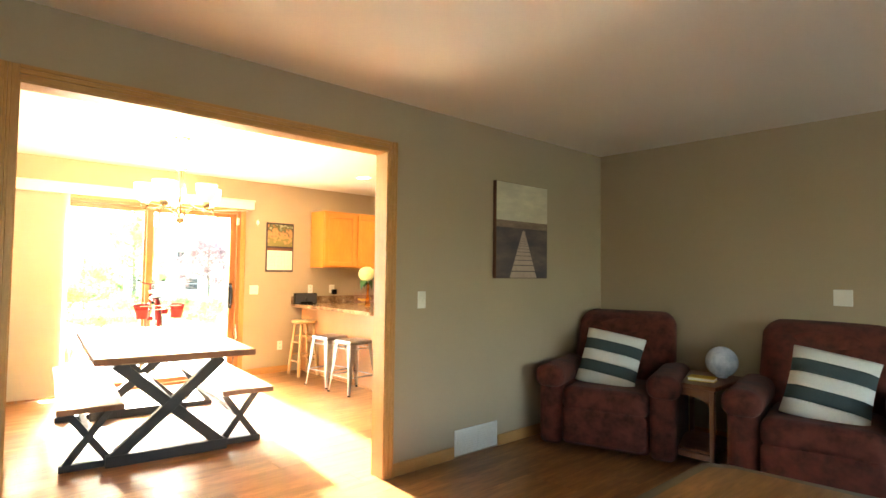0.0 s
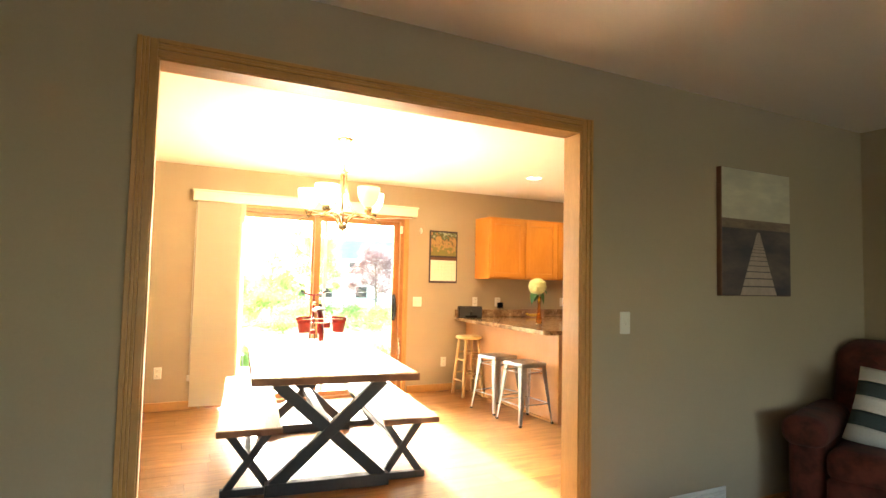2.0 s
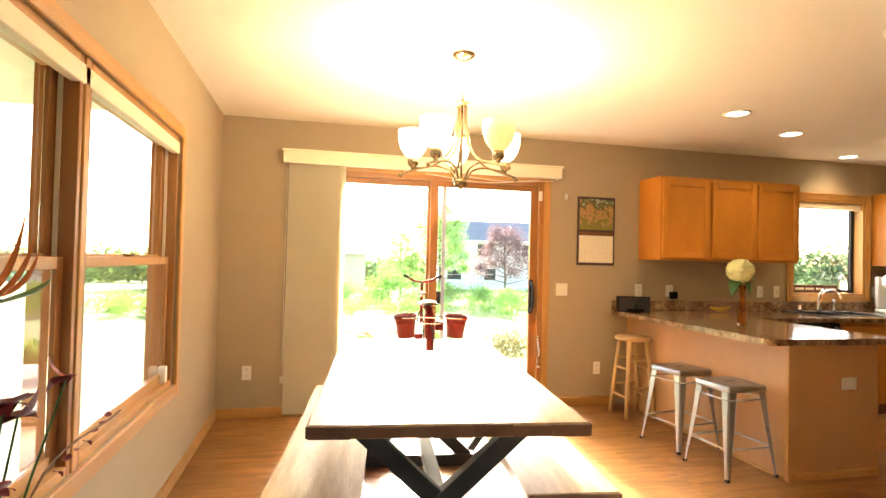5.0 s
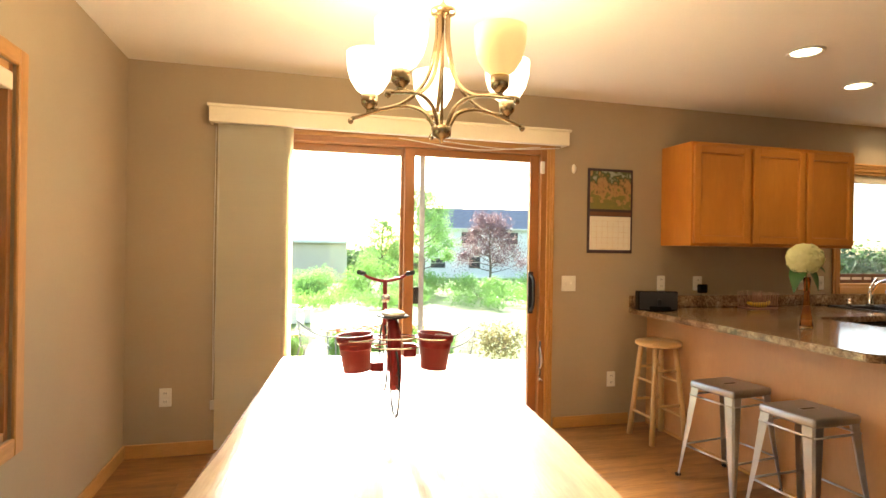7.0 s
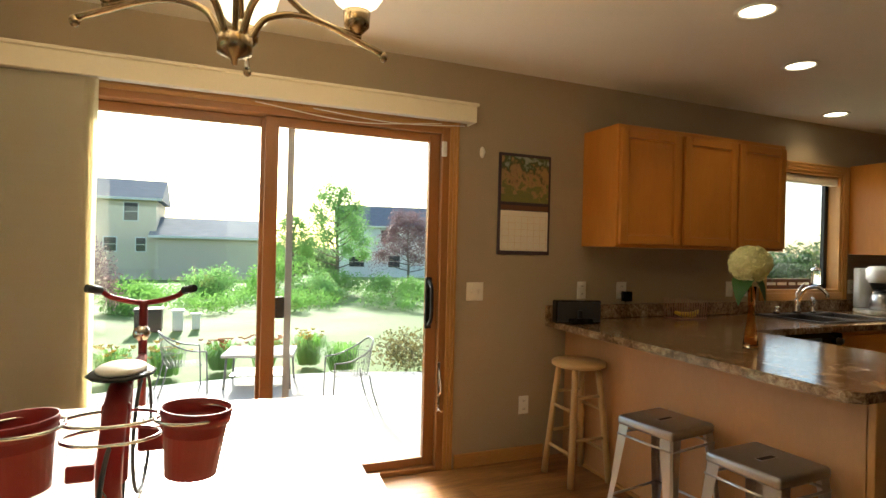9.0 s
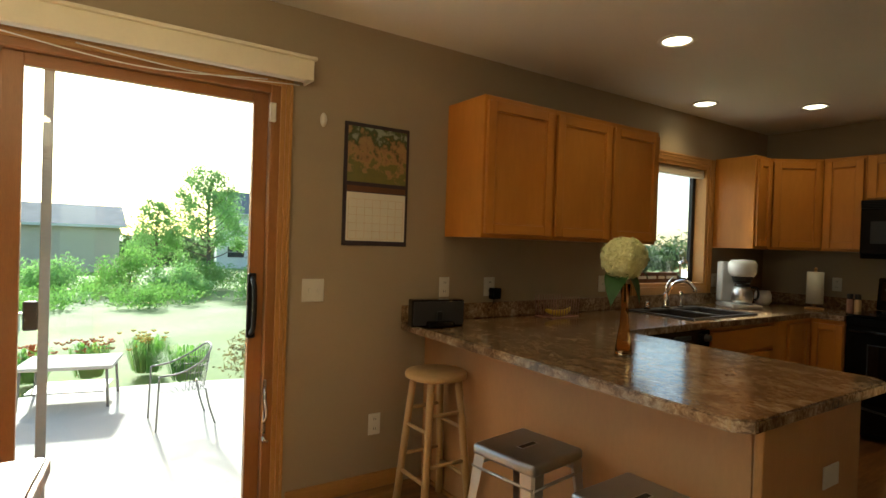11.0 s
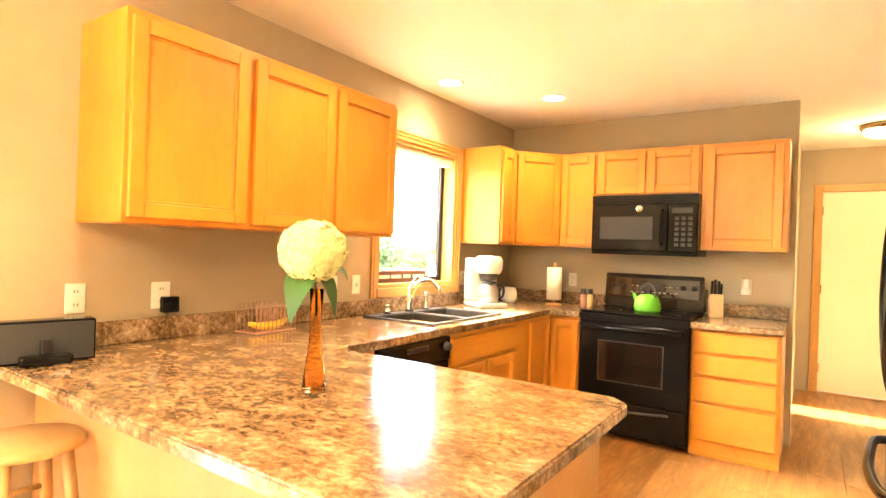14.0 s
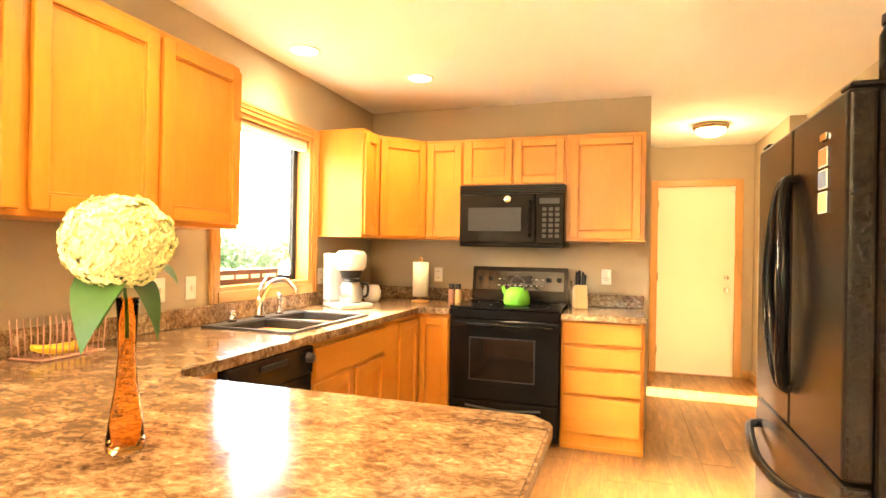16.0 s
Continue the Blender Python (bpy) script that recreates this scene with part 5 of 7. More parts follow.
mr.inputs[1].default_value, mr.inputs[2].default_value, mr.inputs[3].default_value, mr.inputs[4].default_value = 0.33, 0.63, -0.25, 0.25
l.new(sx_.outputs[2], mr.inputs[0])
ad = n.new("ShaderNodeMath")
l.new(mr.outputs[0], ad.inputs[0])
l.new(nz.outputs[0], ad.inputs[1])
l.new(ad.outputs[0], rp.inputs[0])
e = rp.color_ramp.elements
e[0].position, e[0].color = 0.25, (0.20, 0.18, 0.05, 1)
e[1].position, e[1].color = 0.80, (0.30, 0.33, 0.25, 1)
for p_, c_ in ((0.38, (0.17, 0.17, 0.05, 1)), (0.46, (0.40, 0.24, 0.10, 1)), (0.56, (0.34, 0.20, 0.09, 1)), (0.66, (0.06, 0.08, 0.025, 1)), (0.72, (0.09, 0.11, 0.05, 1))):
    e.new(p_).color = c_
l.new(rp.outputs[0], n["Principled BSDF"].inputs["Base Color"])
n["Principled BSDF"].inputs["Roughness"].default_value = 0.35
part("picture", solid(0.018, W_ - 0.018, -0.0135, -0.012, 0.335, H_ - 0.02), pic, ca_, "printed garden picture")
part("title_bar", solid(0.018, W_ - 0.018, -0.0135, -0.012, 0.285, 0.315), M_DARKW, ca_)
part("month_page", solid(0.018, W_ - 0.018, -0.0135, -0.012, 0.025, 0.28), M_PAPER, ca_)
bm = bmesh.new()
for k in range(8):
    box(bm, 0.030 + k * 0.0463 - 0.0006, 0.030 + k * 0.0463 + 0.0006, -0.0139, -0.0136, 0.035, 0.245)
for k in range(6):
    box(bm, 0.030, 0.354, -0.0145, -0.014, 0.035 + k * 0.042 - 0.0006, 0.035 + k * 0.042 + 0.0006)
part("grid_lines", bm, M_BLOCKW, ca_)

# ---- things on the counter ----
ra = thing("music_dock", "grey and black music player dock on the end of the counter", "speaker dock", at=(5.24, 7.86, CT + 0.001), rz=-12)
part("body", solid(-0.15, 0.15, 0, 0.07, 0, 0.145, 0.008, 2), M_BLACK, ra)
part("grille", solid(-0.142, 0.142, -0.006, -0.0005, 0.010, 0.137, 0.002), M_GREYM, ra)
part("cradle", solid(-0.075, 0.075, -0.055, -0.007, 0, 0.035, 0.010, 2), M_BLACK, ra)
part("dock_post", solid(-0.015, 0.015, -0.03, -0.0065, 0.036, 0.085, 0.004), M_BLACKM, ra)
va = thing("flower_vase", "slim amber glass vase holding one cream hydrangea on the counter", "vase", at=(5.585, 6.935, CT + 0.001))
part("vase_glass", lathe(bmesh.new(), [(0, 0), (0.034, 0), (0.036, 0.008), (0.030, 0.06), (0.020, 0.13), (0.016, 0.19), (0.018, 0.25), (0.021, 0.30), (0.019, 0.30), (0.014, 0.19), (0.018, 0.13), (0.028, 0.06), (0.032, 0.012), (0, 0.010)], 18), M_AMBER, va)
part("stem", tube(bmesh.new(), arc([(0, 0, 0.22), (-0.003, 0, 0.28), (-0.012, 0, 0.34), (-0.02, 0, 0.42)], 5), 0.004, 7), M_LEAF, va)
bm = bmesh.new()
rng = random.Random(4)
gold = math.pi * (3 - math.sqrt(5))
for k in range(620):
    z = 1 - 2 * (k + 0.5) / 620
    rr = math.sqrt(1 - z * z)
    d = Vector((rr * math.cos(gold * k), rr * math.sin(gold * k), z))
    lump = 1 + 0.07 * noise.noise(d * 3.1) + rng.uniform(-0.05, 0.05)
    c0 = Vector((-0.033, -0.012, 0.412)) + Vector((d.x * 0.092, d.y * 0.092, d.z * 0.083)) * lump
    d = (d + Vector((rng.uniform(-0.3, 0.3), rng.uniform(-0.3, 0.3), rng.uniform(-0.3, 0.3)))).normalized()
    x = d.orthogonal().normalized()
    y = d.cross(x)
    ph = rng.uniform(0, 1.57)
    for p4 in range(4):
        a = ph + p4 * 1.5708
        u, v = math.cos(a) * x + math.sin(a) * y, -math.sin(a) * x + math.cos(a) * y
        s_ = rng.uniform(0.0095, 0.0125)
        vs = [bm.verts.new(c0 + q_) for q_ in (Vector((0, 0, 0)), u * s_ * 0.55 - v * s_ * 0.5 + d * 0.0035, u * s_ * 1.1 + d * 0.001, u * s_ * 0.55 + v * s_ * 0.5 + d * 0.0035)]
        bm.faces.new(vs)
blob(bm, (-0.033, -0.012, 0.412), (0.082, 0.082, 0.070), 3, 0.05)
part("flower_head", bm, M_PETAL, va, "round cream hydrangea head")
def leaf(at, out, drop, ln, w, mat, parent, name="leaf"):
    bm = bmesh.new()
    n_ = 8
    o_, side = Vector(out).normalized(), Vector(out).cross(Vector((0, 0, 1))).normalized()
    rows_ = []
    for i in range(n_ + 1):
        t_ = i / n_
        mid = Vector(at) + o_ * ln * math.sin(t_ * 1.2) * 0.8 - Vector((0, 0, 1)) * drop * t_ * t_
        ww_ = w * math.sin(math.pi * (0.06 + 0.94 * t_) ** 0.8) * (1 if i < n_ else 0.02)
        rows_.append([bm.verts.new(mid + side * ww_ * s_ + Vector((0, 0, 0.25 * abs(s_) * ww_))) for s_ in (-1, -0.5, 0, 0.5, 1)])
    for a_, b_ in zip(rows_, rows_[1:]):
        for i in range(4):
            bm.faces.new((a_[i], a_[i + 1], b_[i + 1], b_[i])).smooth = True
    return part(name, bm, mat, parent)
leaf((-0.025, 0.005, 0.345), (-0.95, -0.20, 0), 0.14, 0.115, 0.054, M_LEAF, va)
leaf((0.0, -0.01, 0.335), (0.25, -1.0, 0), 0.12, 0.075, 0.038, M_LEAF, va)
leaf((0.02, -0.015, 0.365), (0.45, -0.9, 0), 0.04, 0.09, 0.036, M_LEAF, va)
leaf((-0.02, 0.02, 0.33), (0.3, 0.9, 0), 0.10, 0.08, 0.040, M_LEAF, va)
fb = thing("fruit_basket", "pink glass-rod basket with a banana in it", "fruit basket", at=(6.22, 7.95, CT + 0.001), rz=3)
part("base", solid(-0.13, 0.13, -0.075, 0.075, 0, 0.008, 0.003), M_ROSE, fb)
for k in range(11):
    for y in (-0.07, 0.07):
        part("rod", tube(bmesh.new(), [(-0.12 + k * 0.024, y, 0.008), (-0.124 + k * 0.0248, y * 1.1, 0.135)], 0.0026, 6), M_ROSE, fb)
ba = thing("banana", "yellow banana lying in the glass basket", "banana", at=(6.22, 7.935, CT + 0.0295))
bm = bmesh.new()
pts = arc([(-0.11, 0, 0.016), (-0.06, -0.012, 0.002), (0.0, -0.018, 0.0), (0.06, -0.01, 0.004), (0.11, 0.006, 0.02)], 4)
rings = []
for i, p in enumerate(pts):
    t_ = i / (len(pts) - 1)
    r_ = 0.021 * math.sin(math.pi * (0.1 + 0.8 * t_)) ** 0.5
    rings.append([bm.verts.new(Vector(p) + Vector((0, r_ * math.cos(a * 1.0472), r_ * math.sin(a * 1.0472)))) for a in range(6)])
for a_, b_ in zip(rings, rings[1:]):
    for k in range(6):
        bm.faces.new((a_[k], a_[(k + 1) % 6], b_[(k + 1) % 6], b_[k])).smooth = True
bm.faces.new(rings[0]), bm.faces.new(rings[-1])
part("fruit", bm, M_YELLOW, ba)
cm = thing("coffee_maker", "white drip coffee maker with a steel jug", "coffee maker", at=(8.20, 7.84, CT + 0.001), rz=-35)
cm.scale = (1.22, 1.22, 1.2)
part("base", solid(-0.10, 0.10, -0.14, 0.10, 0, 0.03, 0.010, 2), M_MAKER, cm)
part("column", solid(-0.10, 0.10, 0.02, 0.10, 0.031, 0.31, 0.012, 2), M_MAKER, cm)
part("brew_head", lathe(bmesh.new(), [(0, 0.215), (0.07, 0.215), (0.085, 0.24), (0.088, 0.30), (0.07, 0.325), (0, 0.33)], 28, (0, -0.055, 0)), M_MAKER, cm)
part("filter_cone", lathe(bmesh.new(), [(0, 0.17), (0.05, 0.172), (0.066, 0.213)], 24, (0, -0.055, 0)), M_BLACKM, cm)
jg = part("jug", lathe(bmesh.new(), [(0, 0.031), (0.058, 0.033), (0.066, 0.06), (0.062, 0.11), (0.048, 0.145), (0, 0.147)], 26, (0, -0.06, 0)), M_STEEL, cm)
part("jug_handle", tube(bmesh.new(), arc([(0.05, -0.06, 0.14), (0.10, -0.065, 0.13), (0.10, -0.065, 0.07), (0.062, -0.06, 0.055)], 5), 0.008, 8), M_BLACKM, jg)
part("jug_lid", lathe(bmesh.new(), [(0.048, 0.148), (0.045, 0.163), (0, 0.166)], 24, (0, -0.06, 0)), M_BLACKM, jg)
ct = thing("canister", "small rounded pale canister on the corner of the counter", "canister", at=(8.66, 7.86, CT + 0.001))
part("body", lathe(bmesh.new(), [(0, 0), (0.05, 0), (0.068, 0.03), (0.07, 0.08), (0.055, 0.125), (0, 0.13)], 24), M_WHITE, ct)
pt_ = thing("paper_towel_holder", "roll of paper towels on an upright wooden holder", "paper towels", at=(8.78, 7.50, CT + 0.001))
part("base", lathe(bmesh.new(), [(0, 0), (0.07, 0), (0.07, 0.012), (0.02, 0.02), (0, 0.02)], 24), M_OAK, pt_)
part("rod", tube(bmesh.new(), [(0, 0, 0.02), (0, 0, 0.325)], 0.010, 10), M_OAK, pt_)
part("knob", blob(bmesh.new(), (0, 0, 0.335), (0.014, 0.014, 0.016), 2), M_OAK, pt_)
part("roll", lathe(bmesh.new(), [(0.012, 0.045), (0.062, 0.045), (0.062, 0.31), (0.012, 0.31)], 28), M_PAPER, pt_)
for k, (y, col) in enumerate(((7.255, M_ROSE), (7.20, M_BLOCKW))):
    sp_ = thing("spice_jar", "small glass spice jar with a black cap beside the stove", "spice jar", "spice jars beside the stove", at=(8.80, y, CT + 0.001))
    part("glass", lathe(bmesh.new(), [(0, 0), (0.023, 0), (0.024, 0.005), (0.024, 0.10), (0.018, 0.108)], 16), col, sp_)
    part("cap", lathe(bmesh.new(), [(0.022, 0.109), (0.022, 0.15), (0, 0.152)], 16), M_BLACKM, sp_)
kt = thing("kettle", "lime green enamel kettle with a looped handle on the stove", "kettle", at=(8.66, 6.72, 0.920), rz=60)
part("body", lathe(bmesh.new(), [(0, 0), (0.085, 0), (0.095, 0.012), (0.094, 0.06), (0.078, 0.105), (0.045, 0.125), (0, 0.128)], 32), M_GREEN, kt)
part("lid_knob", lathe(bmesh.new(), [(0.012, 0.127), (0.008, 0.14), (0.014, 0.15), (0, 0.158)], 16), M_BLACKM, kt)
part("spout", tube(bmesh.new(), arc([(0.075, 0, 0.06), (0.115, 0, 0.085), (0.135, 0, 0.125)], 4), 0.020, 12, 0.012), M_GREEN, kt)
part("handle", tube(bmesh.new(), arc([(-0.07, 0, 0.10), (-0.06, 0, 0.17), (0.0, 0, 0.205), (0.06, 0, 0.17), (0.07, 0, 0.10)], 6), 0.006, 8), M_GREYM, kt)
kb = thing("knife_block", "pale wooden knife block with black-handled knives", "knife block", at=(8.93, 6.30, CT + 0.001), rz=-75)
bm = bmesh.new()
prism(bm, [(-0.07, 0.0), (0.07, 0.0), (0.07, 0.13), (-0.03, 0.17)], -0.045, 0.045, 0.004)
bmesh.ops.transform(bm, matrix=Matrix(((0, 0, 1, 0), (1, 0, 0, 0), (0, 1, 0, 0), (0, 0, 0, 1))), verts=bm.verts)
part("block", bm, M_BLOCKW, kb)
for k, (x, y, h) in enumerate(((-0.03, 0.0, 0.12), (-0.01, 0.0, 0.13), (0.015, 0.0, 0.12), (0.032, 0.0, 0.10), (-0.025, 0.035, 0.09), (0.0, 0.035, 0.10), (0.025, 0.035, 0.09))):
    part("knife_handle", bar(bmesh.new(), (x, y, 0.145), (x, y - 0.025, 0.145 + h), 0.015, 0.024, 0.005, (0, 1, 0)), M_BLACKM, kb)
so = thing("oil_bottle", "small clear bottle standing by the knife block", "bottle", at=(8.99, 6.37, CT + 0.001))
part("glass", lathe(bmesh.new(), [(0, 0), (0.012, 0), (0.012, 0.12), (0.006, 0.15), (0.006, 0.19), (0, 0.192)], 14), M_CLEAR, so)

# ---- flowers standing by the west window ----
fv = thing("floor_vase", "dark floor vase with bird-of-paradise and dark red artificial flowers", "flower arrangement", at=(1.76, 4.50, 0))
part("vase", lathe(bmesh.new(), [(0, 0), (0.07, 0), (0.09, 0.05), (0.10, 0.2), (0.06, 0.34), (0.055, 0.38), (0.05, 0.38), (0.0, 0.05)], 24), M_IRON, fv)
for k, (dx, dy, h, n_p) in enumerate(((0.02, 0.10, 1.02, 9), (0.03, 0.36, 1.02, 7), (-0.01, 0.22, 0.96, 9), (0.02, 0.05, 0.86, 8), (0.0, 0.14, 0.74, 8))):
    st = part("stem", tube(bmesh.new(), arc([(0, 0, 0.1), (dx * 0.3, dy * 0.3, h * 0.6), (dx, dy, h)], 6), 0.003, 6), M_LEAF, fv)
    rng = random.Random(k)
    for j in range(n_p):
        leaf((dx, dy, h), (rng.uniform(-1, 1), rng.uniform(-1, 1), 0), rng.uniform(-0.07, 0.05), rng.uniform(0.05, 0.075), 0.020, M_DARKRED, st, "petal")
st = part("stem", tube(bmesh.new(), arc([(0, 0, 0.1), (0.0, 0.25, 0.75), (0.02, 0.80, 0.82)], 6), 0.003, 6), M_BARKT, fv, "thin bare twig")
for j in range(7):
    leaf((0.01, 0.36 + 0.06 * j, 0.785 + 0.006 * j), (rng.uniform(-0.5, 0.5), 1, 0), rng.uniform(-0.03, 0.03), 0.035, 0.011, M_DARKRED, st, "bud")
st = part("stem", tube(bmesh.new(), arc([(0, 0, 0.1), (0.0, 0.02, 0.8), (0.0, 0.0, 1.22)], 6), 0.006, 6), M_LEAF, fv)
leaf((0.0, 0.0, 1.22), (0.05, 1, 0), -0.05, 0.40, 0.016, M_LEAF, st, "bract")
for j, (oy, dr_) in enumerate(((0.9, -0.20), (0.7, -0.14), (0.9, -0.10))):
    leaf((0.0, 0.02 + j * 0.03, 1.235), (0.1, oy, 0), dr_, 0.20, 0.009, M_ORANGE, st, "petal")

# ---- living room ----
cv = thing("canvas_picture", "canvas print of a wooden pier under a pale sky", "picture", at=(4.815, AY, 1.295))
part("canvas_wrap", solid(0, 0.645, -0.035, -0.001, 0, 0.765, 0.003), M_DARKW, cv)
part("sky_print", solid(0.004, 0.641, -0.0375, -0.0355, 0.46, 0.761), material("pale_sky_print", (0.66, 0.60, 0.44), 0.7, var=(0.42, 0.38, 0.30), scale=(4, 12), stretch=(1, 1, 3), amount=(0.5, 0.3), bump=0.05), cv)
part("shore_print", solid(0.004, 0.641, -0.0375, -0.0355, 0.405, 0.459), material("shore_print", (0.28, 0.20, 0.14), 0.7, var=(0.10, 0.05, 0.05), scale=(6, 20), stretch=(1, 1, 4), amount=(0.5, 0.3), bump=0.05), cv)
part("water_print", solid(0.004, 0.641, -0.0375, -0.0355, 0.004, 0.404), material("water_print", (0.15, 0.105, 0.085), 0.7, var=(0.035, 0.033, 0.05), scale=(3, 14), stretch=(1, 1, 3), amount=(0.8, 0.3), bump=0.05), cv)
bm = bmesh.new()
for k in range(22):
    t0, t1 = 1 - 0.86 ** k, 1 - 0.86 ** (k + 1)
    z0_, z1_ = 0.006 + 0.395 * t0, 0.006 + 0.395 * (t0 + (t1 - t0) * 0.86)
    w0, w1 = 0.165 * (1 - t0) + 0.006, 0.165 * (1 - t1) + 0.006
    vs = [bm.verts.new((0.33 + a, -0.0385, b)) for a, b in ((-w0, z0_), (w0, z0_), (w1, z1_), (-w1, z1_))]
    bm.faces.new(vs)
part("pier_print", bm, material("pier_print", (0.46, 0.34, 0.27), 0.7, scale=(10, 40), amount=(0.3, 0.3), bump=0.05), cv)

vt = thing("floor_register", "white metal wall register with two banks of slats at floor level", "vent", at=(4.425, AY, 0.012))
part("frame", solid(0, 0.455, -0.008, 0, 0, 0.185, 0.004), M_WHITE, vt)
for b_ in range(2):
    for k in range(9):
        s_ = part("slat", solid(0.025 + b_ * 0.208, 0.025 + b_ * 0.208 + 0.197, -0.016, -0.0085, 0.022 + k * 0.0165, 0.022 + k * 0.0165 + 0.009, 0.001), M_WHITE, vt)


def armchair(at, rz):
    """A padded recliner facing its own -y."""
    c = thing("armchair", "wine-red velour recliner armchair with padded arms and a striped cushion", "armchair", "recliners in the living room", at=at, rz=rz)
    part("base", pillowed(bmesh.new(), -0.30, 0.30, -0.38, 0.36, 0.03, 0.28, 0.03), M_VELVET, c)
    bm = bmesh.new()
    pillowed(bm, -0.295, 0.295, -0.46, -0.37, 0.06, 0.33, 0.045, 4)
    part("footrest", bm, M_VELVET, c)
    bm = bmesh.new()
    pillowed(bm, -0.30, 0.30, -0.45, 0.25, 0.29, 0.48, 0.07, 5)
    part("seat", bm, M_VELVET, c)
    bm = bmesh.new()
    box(bm, -0.40, 0.40, -0.12, 0.12, 0.0, 0.66, 0.10, 6)
    for v in bm.verts:
        t_ = v.co.z / 0.66
        v.co.x *= 1.0 - 0.10 * max(0, t_ - 0.75) / 0.25
        v.co.y += 0.25 * t_ - 0.04 * math.sin(t_ * 9)
    for f_ in bm.faces:
        f_.smooth = True
    bk_ = part("backrest", bm, M_VELVET, c)
    bk_.matrix_basis = pose(0, 0.26, 0.36)
    part("head_pillow", blob(bmesh.new(), (0, 0.38, 0.86), (0.33, 0.10, 0.11), 3, 0.06), M_VELVET, bk_).matrix_basis = pose(0, -0.26, -0.36)
    for s_ in (-1, 1):
        bm = bmesh.new()
        pillowed(bm, s_ * 0.39 - 0.085, s_ * 0.39 + 0.085, -0.42, 0.42, 0.02, 0.52, 0.05, 4)
        a_ = part("arm", bm, M_VELVET, c)
        bm = bmesh.new()
        pillowed(bm, s_ * 0.395 - 0.11, s_ * 0.395 + 0.11, -0.46, 0.36, 0.45, 0.625, 0.075, 5)
        part("arm_pad", bm, M_VELVET, a_)
    return c


def cushion(at, rx, ry, rz):
    c = thing("cushion", "square cushion with broad white and dark grey stripes", "cushion", "striped cushions", at=(0, 0, 0))
    c.matrix_world = pose(*at, rx, ry, rz)
    for k in range(5):
        z0_, z1_ = -0.22 + k * 0.088, -0.22 + (k + 1) * 0.088
        bm = bmesh.new()
        grid = []
        for i in range(5):
            z = z0_ + (z1_ - z0_) * i / 4
            row = []
            for s_ in range(2):
                for j in range(11):
                    x = -0.23 + 0.046 * j
                    th = 0.075 * max(0.0, (1 - (x / 0.235) ** 4)) ** 0.6 * max(0.0, (1 - (z / 0.225) ** 4)) ** 0.6 + 0.004
                    row.append(Vector((x * (1 - 0.06 * (1 - (z / 0.22) ** 2)), (th if s_ else -th), z)))
            grid.append(row)
        vv = [[bm.verts.new(p) for p in row] for row in grid]
        for a_, b_ in zip(vv, vv[1:]):
            for s_ in (0, 11):
                for j in range(10):
                    bm.faces.new((a_[s_ + j], a_[s_ + j + 1], b_[s_ + j + 1], b_[s_ + j])).smooth = True
            for j in (0, 10):
                bm.faces.new((a_[j], a_[11 + j], b_[11 + j], b_[j])).smooth = True
        for row in (vv[0], vv[-1]):
            for j in range(10):
                bm.faces.new((row[j], row[j + 1], row[12 + j], row[11 + j]))
        part("stripe", bm, M_CUSHW if k % 2 == 0 else M_CUSHG, c, "white stripe" if k % 2 == 0 else "dark grey stripe")
    return c


ac = armchair((5.72, 3.60, 0), -72)
ac.scale = (1.05, 1.03, 1.0)
copy_thing(ac, pose(5.86, 2.20, 0, 0, 0, -80))
cushion((5.62, 3.59, 0.655), -22, 9, -74)
cushion((5.70, 2.14, 0.655), -24, 10, -80)
et = thing("side_table", "dark wooden side table with arched ends between the armchairs", "side table", at=(5.86, 2.98, 0))
part("tabletop", solid(-0.30, 0.30, -0.22, 0.22, 0.545, 0.575, 0.006, 2), M_SIDETABLE, et)
for x in (-0.28, 0.25):
    for y in (-0.20, 0.17):
        part("leg", solid(x, x + 0.03, y, y + 0.03, 0, 0.545, 0.003), M_SIDETABLE, et)
    bm = bmesh.new()
    for k in range(12):
        a0, a1 = math.pi * k / 12, math.pi * (k + 1) / 12
        p = [(-0.168 * math.cos(a0), 0.42 + 0.07 * math.sin(a0)), (-0.168 * math.cos(a1), 0.42 + 0.07 * math.sin(a1))]
        vs = [bm.verts.new((x + d_, y_, z_)) for d_ in (0.005, 0.025) for y_, z_ in ((p[0][0], p[0][1]), (p[1][0], p[1][1]), (p[1][0], 0.545), (p[0][0], 0.545))]
        bm.faces.new(vs[:4]), bm.faces.new(vs[4:][::-1])
        bm.faces.new((vs[0], vs[1], vs[5], vs[4]))
    part("arched_apron", bm, M_SIDETABLE, et)
    part("lower_rail", solid(x + 0.004, x + 0.026, -0.169, 0.169, 0.06, 0.10, 0.003), M_SIDETABLE, et)
part("shelf", solid(-0.248, 0.248, -0.18, 0.18, 0.10, 0.115, 0.003), M_SIDETABLE, et)
gl = thing("glass_globe", "pale mottled glass globe on the side table", "globe", at=(5.98, 2.88, 0.576))
gl.scale = (1.15, 1.15, 1.15)
part("ball", lathe(bmesh.new(), [(0, 0.0), (0.035, 0.003)] + [(0.098 * math.sin(a), 0.104 - 0.098 * math.cos(a)) for a in np.linspace(0.4, 3.1416, 16)], 32), material("mottled_glass", (0.62, 0.66, 0.74), 0.2, var=(0.25, 0.3, 0.42), scale=(14, 50), amount=(0.6, 0.3), bump=0.1), gl)
bb = thing("book", "small yellow-covered book lying on the side table", "book", at=(5.76, 2.93, 0.576), rz=10)
part("cover", solid(-0.06, 0.06, -0.09, 0.09, 0, 0.004, 0.001), M_YELLOW, bb)
